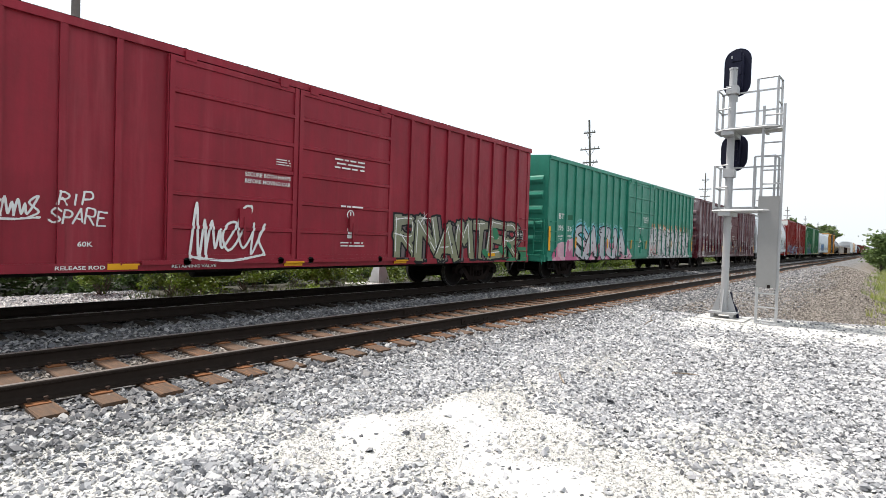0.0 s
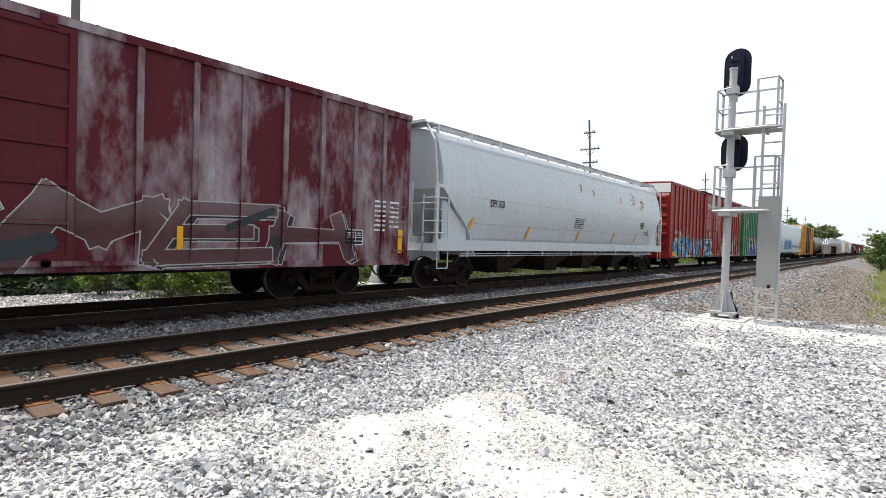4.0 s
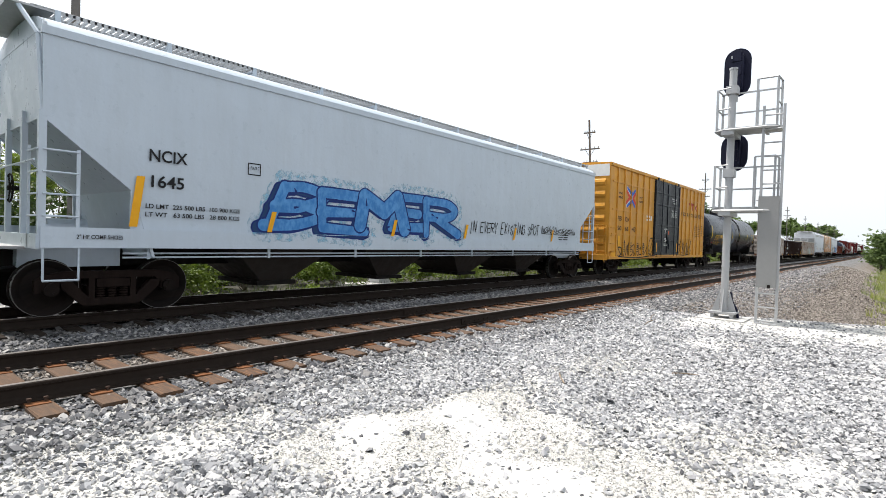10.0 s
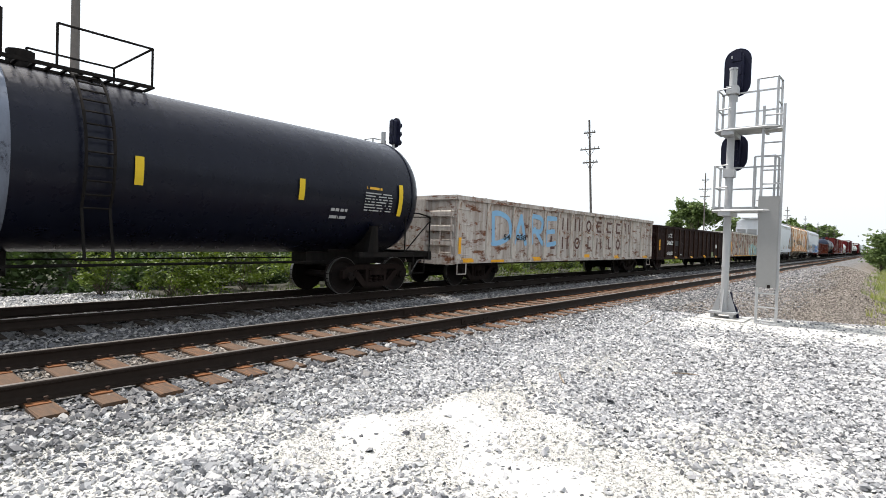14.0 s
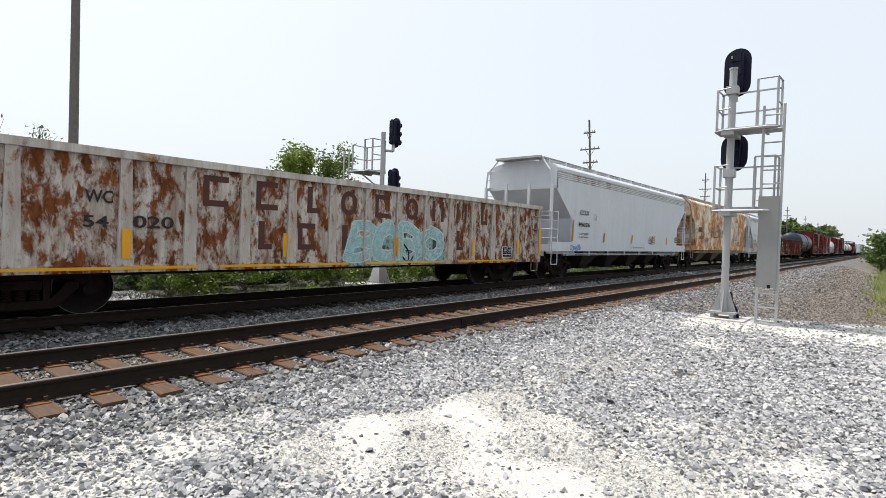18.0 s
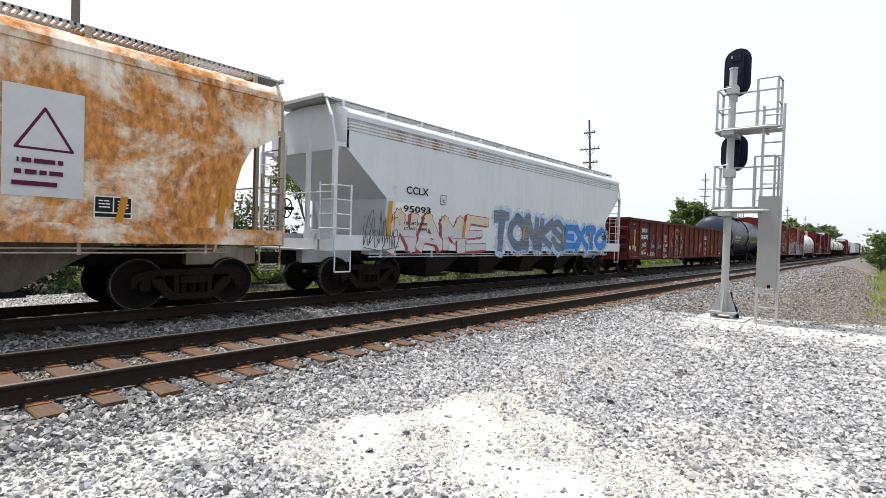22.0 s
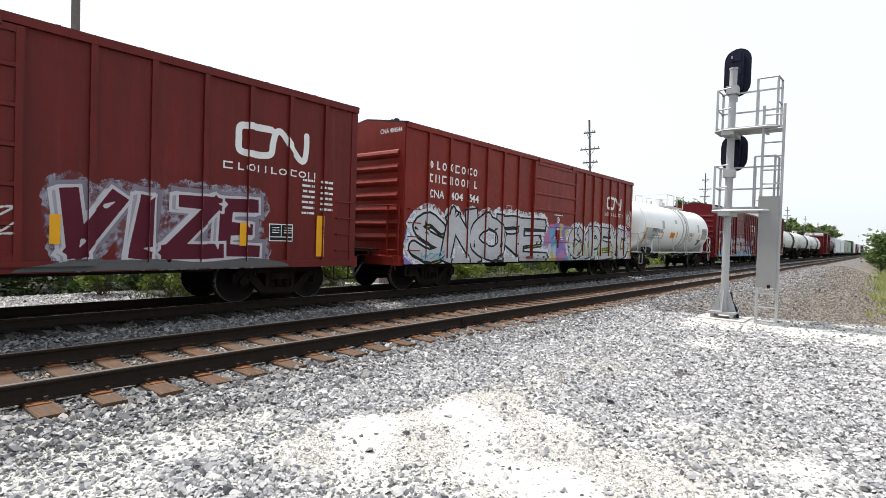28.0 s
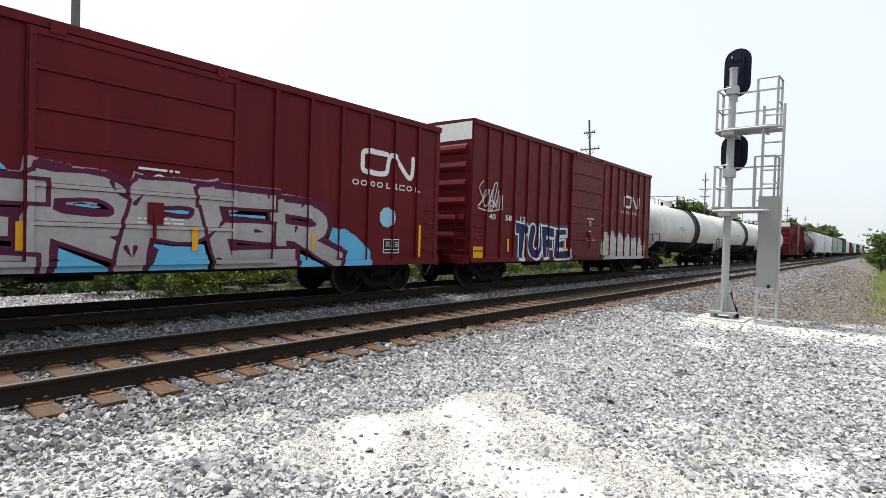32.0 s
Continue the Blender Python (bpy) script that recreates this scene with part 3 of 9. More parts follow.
part("platform_brace", Geo().pipe([(BX, BY, 3.2), (BX, BY + 1.2, 3.9)], 0.03, 6).pipe([(BX, BY, 3.91), (BX, BY + 1.2, 3.91)], 0.03, 6), GALV, sg)


# utility poles
POLE_WOOD = plain("grey_pole_wood", (0.16, 0.145, 0.135), 0.9, 0.3, 8.0)


def utility_pole(x, y, h, r, arms, lean=0.0, label="grey weathered wooden utility pole"):
    p = thing("utility_pole", label, "utility pole", "utility poles along the line", at=(x, y, 0))
    part("pole", Geo().tube((0, 0, -1.0), (lean, 0, h), r, 12, r * 0.72), POLE_WOOD, p, smooth=True)
    for z, w in arms:
        k = lean * z / h
        arm = part("crossarm", Geo().box(k - 0.035, k + 0.035, -w, w, z - 0.04, z + 0.04).tube((k, -w * 0.5, z), (k, 0, z - 0.5), 0.015, 5).tube((k, w * 0.5, z), (k, 0, z - 0.5), 0.015, 5), POLE_WOOD, p)
        for y2 in (-w + 0.08, -w * 0.45, w * 0.45, w - 0.08):
            part("insulator", Geo().tube((k, y2, z + 0.04), (k, y2, z + 0.15), 0.028, 8), GALV, arm)
    return p


utility_pole(5.4, 20.2, 11.5, 0.16, [(9.75, 0.35)], 0.0, "thick grey wooden utility pole behind the hedge")
for k, (x, y, h) in enumerate(((33.7, 15.1, 9.45), (66.0, 16.2, 9.9), (99.0, 16.2, 10.0), (132.0, 16.3, 10.4), (165.0, 16.4, 10.2), (198.0, 16.4, 10.2), (231.0, 16.4, 10.2), (264.0, 16.4, 10.2))):
    utility_pole(x, y, h, 0.085, [(h - 0.8, 0.40), (h - 1.85, 0.66), (h - 2.7, 0.52)], -1.3 if k == 0 else -0.25)


# leaves
def leaf_material(name, a, b_):
    m, n, l, b = nodes_of(name)
    geo = n.new("ShaderNodeNewGeometry")
    c = blend(n, l, geo.outputs["Random Per Island"], a, b_)
    c = blend(n, l, ramp(n, l, noise_node(n, l, 0.6, 3), 0.35, 0.65), c, tuple(min(1, x * 1.5) for x in b_))
    l.new(c, b.inputs["Base Color"])
    b.inputs["Roughness"].default_value = 0.55
    b.inputs["Subsurface Weight"].default_value = 0.0
    tr = n.new("ShaderNodeBsdfTranslucent")
    l.new(c, tr.inputs[0])
    mx = n.new("ShaderNodeMixShader")
    mx.inputs[0].default_value = 0.36
    l.new(b.outputs[0], mx.inputs[1])
    l.new(tr.outputs[0], mx.inputs[2])
    l.new(mx.outputs[0], n["Material Output"].inputs[0])
    return m


LEAF = leaf_material("fresh_leaves", (0.008, 0.019, 0.003), (0.098, 0.14, 0.015))
# Darker copy of LEAF: the shade of the rear bushes is in its colour.
LEAF_SHADED = leaf_material("shaded_leaves", (0.007, 0.017, 0.005), (0.036, 0.062, 0.013))
# Paler, duller green for far trees: distance haze is mixed into the colour.
LEAF_HAZED = leaf_material("hazed_leaves", (0.022, 0.042, 0.012), (0.10, 0.145, 0.04))
BARK = plain("grey_bark", (0.10, 0.08, 0.065), 0.95, 0.35, 18.0)


def leaf_cloud(name, pts, size, rng):
    """Small pointed leaves, two triangles each, at the points."""
    n = len(pts)
    s = size * rng.uniform(0.55, 1.35, n)[:, None]
    d = rng.normal(size=(n, 3))
    d[:, 2] *= 0.6
    d /= np.linalg.norm(d, axis=1)[:, None]
    e = np.cross(d, rng.normal(size=(n, 3)))
    e /= np.linalg.norm(e, axis=1)[:, None]
    v = np.stack([pts - d * s, pts + e * s * 0.45, pts + d * s, pts - e * s * 0.45], 1).reshape(-1, 3)
    f = (np.arange(n) * 4)[:, None] + np.array([[0, 1, 2, 3]])
    me = bpy.data.meshes.new(name)
    me.vertices.add(len(v))
    me.vertices.foreach_set("co", v.ravel())
    me.loops.add(f.size)
    me.loops.foreach_set("vertex_index", f.ravel())
    me.polygons.add(n)
    me.polygons.foreach_set("loop_start", np.arange(0, f.size, 4))
    me.update(calc_edges=True)
    me.shade_flat()
    return me


def hedge(name, label, x0, x1, y0, y1, top, n, size, seed, mat):
    rng = np.random.default_rng(seed)
    x, y = rng.uniform(x0, x1, n), rng.uniform(y0, y1, n)
    h = np.array([top * (0.62 + 0.55 * noise.noise(Vector((a * 0.45, b * 0.5, seed))) + 0.25 * noise.noise(Vector((a * 1.6, b * 1.6, seed + 9)))) for a, b in zip(x, y)])
    gz = ground_z(x, y)
    z = gz + np.clip(h, 0.15, None) * rng.beta(1.6, 1.0, n)
    gap = np.array([noise.noise(Vector((a * 1.1, c * 1.3, b * 0.9 + seed))) for a, b, c in zip(x, y, z)])
    k = gap > -0.08
    me = leaf_cloud(name, np.stack([x, y, z], 1)[k], size, rng)
    me.materials.append(mat)
    return tagged(new(name, me), label, "hedge", kind="stuff")


def bushes(name, label, x0, x1, y0, y1, top, gap, leaf, seed, mat, clumps=16, each=70, size=1.0):
    """A row of separate bushes: forking stems that carry tufts of leaves, with dark gaps between and below them."""
    rng = np.random.default_rng(seed)
    pts = []
    g = Geo()
    x = x0
    while x < x1:
        y = rng.uniform(y0, y1)
        h, w = top * rng.uniform(0.4, 1.15), min(gap, 0.75) * size * rng.uniform(0.5, 1.0)
        gz = float(ground_z(x, y))
        for _ in range(clumps):
            a, u = rng.uniform(0, 2 * np.pi), rng.uniform(0.25, 1.0)
            r = w * math.sqrt(max(0.05, 1 - (u - 0.35) ** 2 * 1.6)) * rng.uniform(0.5, 1.0)
            c = np.array([x + r * math.cos(a), y + r * math.sin(a) * 0.8, gz + h * u])
            s = rng.uniform(0.10, 0.24) * size
            pts.append(c + rng.normal(0, 1, (each, 3)) * np.array([s, s, s * 0.6]))
            g.tube((x + rng.normal(0, 0.05), y, gz), tuple(c), 0.012, 4, 0.005)
        x += gap * rng.uniform(0.5, 1.3)
    ob = tagged(new(name, leaf_cloud(name, np.concatenate(pts), leaf, rng)), label, "bush", kind="stuff")
    ob.data.materials.append(mat)
    tagged(part("stems", g, BARK, ob), kind="stuff")
    return ob


def tree(x, y, h, spread, leaves, seed, label, mat, leaf=0.10, bare=0.0, group="trees behind the line"):
    """Tapered trunk, forking limbs, crown of many small leaves round the twig ends."""
    rng = np.random.default_rng(seed)
    t = thing("tree", label, "tree", group, at=(x, y, float(ground_z(x, y)) - 0.1))
    tips = []
    g = Geo()

    def grow(p, d, length, r, depth):
        q = p + d * length
        g.tube(p, q, r, 6, r * 0.62)
        if depth == 0:
            tips.append((p, q))
            return
        if depth <= 2:
            tips.append((p, q))
        for _ in range(2 if depth < 4 else 3):
            nd = (d + Vector(rng.normal(0, 0.42, 3)) * Vector((spread, spread, 0.6)) + Vector((0, 0, 0.12))).normalized()
            grow(q, nd, length * rng.uniform(0.62, 0.82), r * 0.6, depth - 1)
    trunk = Geo().tube((0, 0, -0.2), (0.05, 0.0, h * 0.22), 0.035 * h * 0.6, 10, 0.022 * h * 0.6)
    part("trunk", trunk, BARK, t)
    for _ in range(3):
        d = Vector((rng.normal(0, 0.5 * spread), rng.normal(0, 0.5 * spread), 1.0)).normalized()
        grow(Vector((0.05, 0, h * 0.2)), d, h * 0.26, 0.016 * h * 0.6, 4)
    tagged(part("branchwork", g, BARK, t), kind="stuff")
    pts = []
    if leaves:
        for _ in range(leaves):
            p, q = tips[rng.integers(len(tips))]
            k = rng.uniform(0.2, 1.1)
            w = p.lerp(q, k)
            pts.append((w.x + rng.normal(0, 0.05 * h * 0.55), w.y + rng.normal(0, 0.05 * h * 0.55), w.z + rng.normal(0, 0.04 * h * 0.55)))
        me = leaf_cloud("crown", np.array(pts), leaf, rng)
        me.materials.append(mat)
        tagged(part("crown", me, None, t, "uneven leafy crown with gaps"), kind="stuff")
    return t


bushes("bushes", "green bushes with dark gaps beyond the tracks", 5.0, 13.2, 14.9, 16.4, 1.15, 1.15, 0.07, 5, LEAF, 13, 75)
bushes("bushes", "green bushes with dark gaps beyond the tracks", 14.2, 42, 15.0, 16.8, 1.2, 1.35, 0.075, 7, LEAF, 12, 70)
bushes("back_row_bushes", "green bushes behind the front row, leaves coloured as shaded", 5.5, 42, 17.0, 18.8, 1.7, 1.0, 0.085, 17, LEAF_SHADED, 13, 60)
bushes("low_weeds", "low yellow-green weeds at the edge of the ballast", 7.0, 42, 13.9, 14.6, 0.36, 2.4, 0.055, 9, LEAF, 5, 40)
hedge("tall_bushes", "tall bushes behind the hedge, leaves coloured as shaded", 0.5, 14, 19.2, 24.5, 4.3, 46000, 0.11, 8, LEAF_SHADED)
hedge("back_bushes", "bushes behind the hedge, leaves coloured as shaded", 14, 60, 19.8, 24.5, 2.4, 30000, 0.13, 10, LEAF_SHADED)
hedge("distant_hedge", "green bushes along the line far off", 40, 150, 15.9, 20.0, 2.0, 26000, 0.16, 6, LEAF)
for x, y, h, sp, n, s, lab in ((3.4, 24.0, 6.0, 1.0, 7000, 11, "leafy young tree with pale green crown"), (6.2, 24.6, 5.6, 0.9, 2600, 12, "thin tree with half-bare branches"), (1.6, 25.5, 6.6, 1.1, 7000, 13, "leafy tree with pale green crown"),
                              (7.9, 23.2, 4.2, 1.0, 4200, 14, "low leafy tree behind the hedge"), (18.6, 25.2, 7.9, 1.0, 7500, 15, "airy leafy tree with gaps in its crown"), (11.0, 26.0, 5.6, 0.8, 300, 16, "almost bare tree with thin grey branches"),
                              (4.6, 27.0, 7.4, 0.9, 200, 21, "almost bare tree with thin grey branches"), (30.0, 24.0, 5.0, 1.0, 4000, 22, "low leafy tree behind the hedge")):
    tree(x, y, h, sp, n, s, lab, LEAF, 0.10)
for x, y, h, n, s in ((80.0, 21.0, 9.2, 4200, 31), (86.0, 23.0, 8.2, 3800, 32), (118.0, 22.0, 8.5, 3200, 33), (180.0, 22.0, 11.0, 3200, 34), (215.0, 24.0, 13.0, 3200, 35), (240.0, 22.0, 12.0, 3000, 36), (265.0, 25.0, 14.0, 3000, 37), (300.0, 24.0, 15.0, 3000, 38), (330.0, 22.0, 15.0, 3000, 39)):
    tree(x, y, h, 1.1, n, s, "rounded green tree far along the line", LEAF_HAZED, 0.28 if x < 150 else 0.5)
bushes("bank_bushes", "dense green bushes on the far bank", 100, 165, -4.5, 0.8, 5.2, 4.0, 0.30, 41, LEAF_HAZED, 34, 60, 3.6)


# grass on the falling bank
def grass(name, label, x0, x1, y0, y1, n, h, seed, a, b_):
    rng = np.random.default_rng(seed)
    x, y = rng.uniform(x0, x1, n), rng.uniform(y0, y1, n)
    k = np.array([noise.noise(Vector((p * 0.5, q * 0.9, seed))) for p, q in zip(x, y)]) + (0.6 - (y - y0) / (y1 - y0)) > -0.1
    x, y = x[k], y[k]
    n = len(x)
    z = ground_z(x, y)
    an, hh = rng.uniform(0, np.pi, n), h * rng.uniform(0.5, 1.3, n)
    dx, dy, w = np.cos(an), np.sin(an), 0.012 + 0.006 * rng.random(n)
    lx, ly = rng.normal(0, 0.3, n) * hh, rng.normal(0, 0.3, n) * hh
    v = np.stack([np.stack([x - dx * w, y - dy * w, z - 0.03], 1), np.stack([x + dx * w, y + dy * w, z - 0.03], 1), np.stack([x + lx, y + ly, z + hh], 1)], 1).reshape(-1, 3)
    f = np.arange(n * 3)
    me = bpy.data.meshes.new(name)
    me.vertices.add(len(v))
    me.vertices.foreach_set("co", v.ravel())
    me.loops.add(len(f))
    me.loops.foreach_set("vertex_index", f)
    me.polygons.add(n)
    me.polygons.foreach_set("loop_start", np.arange(0, len(f), 3))
    me.update(calc_edges=True)
    me.materials.append(leaf_material(name, a, b_))
    return tagged(new(name, me), label, "grass", kind="stuff")


grass("bank_grass", "tall green-yellow grass on the bank", 15, 90, -6.0, 0.6, 40000, 0.45, 3, (0.07, 0.11, 0.02), (0.26, 0.27, 0.08))
grass("far_bank_grass", "tall green grass on the bank far off", 38, 110, -3.5, 1.3, 12000, 0.5, 5, (0.05, 0.09, 0.02), (0.20, 0.24, 0.06))
# Near-black green blades: the shade under the bushes is put into their colour.
grass("verge_grass", "sparse grass below the bushes, coloured as in shade", 5.2, 40, 13.7, 15.4, 2200, 0.22, 4, (0.008, 0.026, 0.006), (0.06, 0.08, 0.018))


# a few loose things on the pad
def rock(x, y, s, seed, mat, label):
    rng = random.Random(seed)
    me = bpy.data.meshes.new("rock")
    bm = bmesh.new()
    bmesh.ops.create_icosphere(bm, subdivisions=2, radius=s)
    for v in bm.verts:
        v.co *= 1 + 0.35 * noise.noise(v.co / s * 1.3 + Vector((seed, 0, 0)))
        v.co.z *= 0.62
    bm.to_mesh(me)
    bm.free()
    me.materials.append(mat)
    o = tagged(new("rock", me), label, "stone", "dark stones on the pad")
    o.location = (x, y, float(ground_z(x, y)) + s * 0.35)
    o.rotation_euler = (0, 0, rng.uniform(0, 6))


DARK_STONE = plain("dark_stone", (0.06, 0.06, 0.065), 0.85, 0.3, 20.0)
for k, (x, y, s) in enumerate(((3.55, 3.35, 0.035), (9.1, 4.6, 0.05), (6.9, 3.2, 0.045), (11.3, 1.6, 0.05), (3.0, 1.9, 0.03), (7.9, 2.2, 0.045), (10.4, 0.6, 0.05))):
    rock(x, y, s, k, DARK_STONE, "dark stone lying on the pale gravel")
STICK = plain("dry_stick", (0.20, 0.16, 0.12), 0.9, 0.3)
for x, y, L, an in ((6.2, 3.1, 0.5, 0.6), (8.0, 1.9, 0.4, 2.0), (13.0, 4.3, 1.1, 0.25), (12.2, 4.15, 0.9, 0.1)):
    z = float(ground_z(x, y)) + 0.02
    solid("stick", Geo().pipe([(x, y, z), (x + L * 0.5 * math.cos(an), y + L * 0.5 * math.sin(an) + 0.02, z + 0.012), (x + L * math.cos(an), y + L * math.sin(an), z)], 0.011, 6), STICK, "dry bleached stick on the gravel", "stick", "sticks on the gravel")


# ---- lettering and spray paint on car sides ----
@lru_cache(maxsize=None)
def glyphs(text, swell=0.0):
    """Triangles of a line of the built-in font in its own plane, and the box of the unswollen letters."""
    cu = bpy.data.curves.new("text", "FONT")
    cu.body, cu.offset, cu.resolution_u, cu.fill_mode = text, swell, 3, "FRONT"
    ob = bpy.data.objects.new("text", cu)
    me = bpy.data.meshes.new_from_object(ob)
    me.calc_loop_triangles()
    vs = [(v.co.x, v.co.y) for v in me.vertices]
    tris = [tuple(vs[i] for i in t.vertices) for t in me.loop_triangles]
    bpy.data.objects.remove(ob)
    bpy.data.curves.remove(cu)
    bpy.data.meshes.remove(me)
    if not tris:
        return [], (0, 0, 1, 1)
    xs, ys = [p[0] for t in tris for p in t], [p[1] for t in tris for p in t]
    return tris, (min(xs), min(ys), max(xs), max(ys))


def fitted(text, x0, x1, z0, z1):
    tris, (a, b, c, d) = glyphs(text, 0.018)
    kx, kz = (x1 - x0) / max(c - a, 1e-6), (z1 - z0) / max(d - b, 1e-6)
    return [tuple((x0 + (p[0] - a) * kx, z0 + (p[1] - b) * kz) for p in t) for t in tris]


def bars(x0, x1, z0, z1, rows=2, seed=0, words=(3, 6)):
    """Small print too fine to read: rows of short plain bars."""
    rng = random.Random(seed)
    out = []
    h = (z1 - z0) / (rows * 2.5 - 1.5)
    for r in range(rows):
        za = z1 - h - r * h * 2.5
        n = rng.randint(*words)
        cuts = sorted(rng.uniform(0, 1) for _ in range(n - 1))
        xs = [0] + cuts + [1]
        for a, b in zip(xs, xs[1:]):
            if b - a > 0.08:
                xa, xb = x0 + (x1 - x0) * (a + 0.02), x0 + (x1 - x0) * (b - 0.03)
                out += rect(xa, xb, za, za + h)
    return out


def rect(x0, x1, z0, z1, lean=0.0):
    return [((x0, z0), (x1, z0), (x1 + lean, z1)), ((x0, z0), (x1 + lean, z1), (x0 + lean, z1))]


def ribbon(pts, w):
    """A painted stroke of width w along points."""
    return painted([pts], w, 0.007, 0.007)


def curve_pts(ctrl, n=6):
    """Smooth points through the control points."""
    c = [Vector(p) for p in ctrl]
    c = [c[0] * 2 - c[1]] + c + [c[-1] * 2 - c[-2]]
    out = []
    for i in range(1, len(c) - 2):
        for k in range(n):
            t = k / n
            p = 0.5 * (2 * c[i] + (c[i + 1] - c[i - 1]) * t + (2 * c[i - 1] - 5 * c[i] + 4 * c[i + 1] - c[i + 2]) * t * t + (3 * c[i] - c[i - 1] - 3 * c[i + 1] + c[i + 2]) * t ** 3)
            out.append((p.x, p.y))
    out.append(tuple(c[-2]))
    return out


def disc(x, z, r, n=18, hole=0.0):
    out = []
    for i in range(n):
        a, b = 2 * math.pi * i / n, 2 * math.pi * (i + 1) / n
        p, q = (x + r * math.cos(a), z + r * math.sin(a)), (x + r * math.cos(b), z + r * math.sin(b))
        if hole:
            s, t = (x + hole * math.cos(a), z + hole * math.sin(a)), (x + hole * math.cos(b), z + hole * math.sin(b))
            out += [(s, p, q), (s, q, t)]
        else:
            out.append(((x, z), p, q))
    return out


def cloud(x0, x1, z0, z1, seed, spike=0.35, step=0.05):
    """The uneven sprayed ground behind a piece: a wavy top with lobes and points."""
    n = max(4, int((x1 - x0) / step))
    out, top = [], []
    for i in range(n + 1):
        t, u = i / n, (x1 - x0) * i / n
        env = min(1, math.sqrt(5 * t) + 0.05, math.sqrt(5 * (1 - t)) + 0.05)
        k = noise.noise(Vector((u * 0.9, seed * 3.1, 0))) + 0.5 * abs(noise.noise(Vector((u * 2.3, seed * 1.7, 4))))
        top.append(z0 + (z1 - z0) * env * (1 - spike * (0.5 - 0.7 * k)))
    for i in range(n):
        xa, xb = x0 + (x1 - x0) * i / n, x0 + (x1 - x0) * (i + 1) / n
        out.append(((xa, z0), (xb, z0), (xb, top[i + 1]), (xa, top[i])))
    return out


# single-stroke letters: columns a to e, rows 0 to 4; a stroke that starts with ~ is drawn round
SKELETON = {"A": "a0c4e0 b1d1", "B": "a0a4 ~a4c4e3c2a2 ~a2c2e1c0a0", "C": "~e3c4a3a1c0e1", "D": "a0a4 ~a4c4e3e1c0a0", "E": "e4a4a0e0 a2d2", "F": "a0a4e4 a2d2", "G": "~e3c4a3a1c0e1 e1e2c2",
            "H": "a0a4 a2e2 e4e0", "I": "c0c4", "J": "~d4d1c0a1", "K": "a0a4 e4a2e0", "L": "a4a0e0", "M": "a0a4c2e4e0", "N": "a0a4e0e4", "O": "~c4a3a1c0e1e3c4", "P": "a0a4 ~a4d4e3d2a2",
            "Q": "~c4a3a1c0e1e3c4 c1e0", "R": "a0a4 ~a4d4e3d2a2 b2e0", "S": "~e3c4a3c2e1c0a1", "T": "a4e4 c4c0", "U": "~a4a1c0e1e4", "V": "a4c0e4", "W": "a4b0c3d0e4", "X": "a0e4 a4e0", "Y": "a4c2e4 c2c0",
            "Z": "a4e4a0e0", "2": "~a3c4e3c2 c2a0e0", "!": "c4c1", "@": "~d1b1b3d3d1e1e3c4a3a1c0"}


def skeleton(ch, x0, w, z0, h, rng, jit=0.05, lean=0.0, flare=0.0, fine=5):
    """Centre lines of one letter in its cell."""
    out = []
    for tok in SKELETON[ch].split():
        smooth = tok[0] == "~"
        tok = tok.lstrip("~")
        pts = []
        for c, r in zip(tok[::2], tok[1::2]):
            u, v = "abcde".index(c) / 4 + rng.uniform(-jit, jit), int(r) / 4 + rng.uniform(-jit, jit)
            pts.append((x0 + w * (0.5 + (u - 0.5) * (1 + flare * (0.5 - v)) + lean * (v - 0.5)), z0 + h * v))
        out.append(curve_pts(pts, fine) if smooth else pts)
    return out


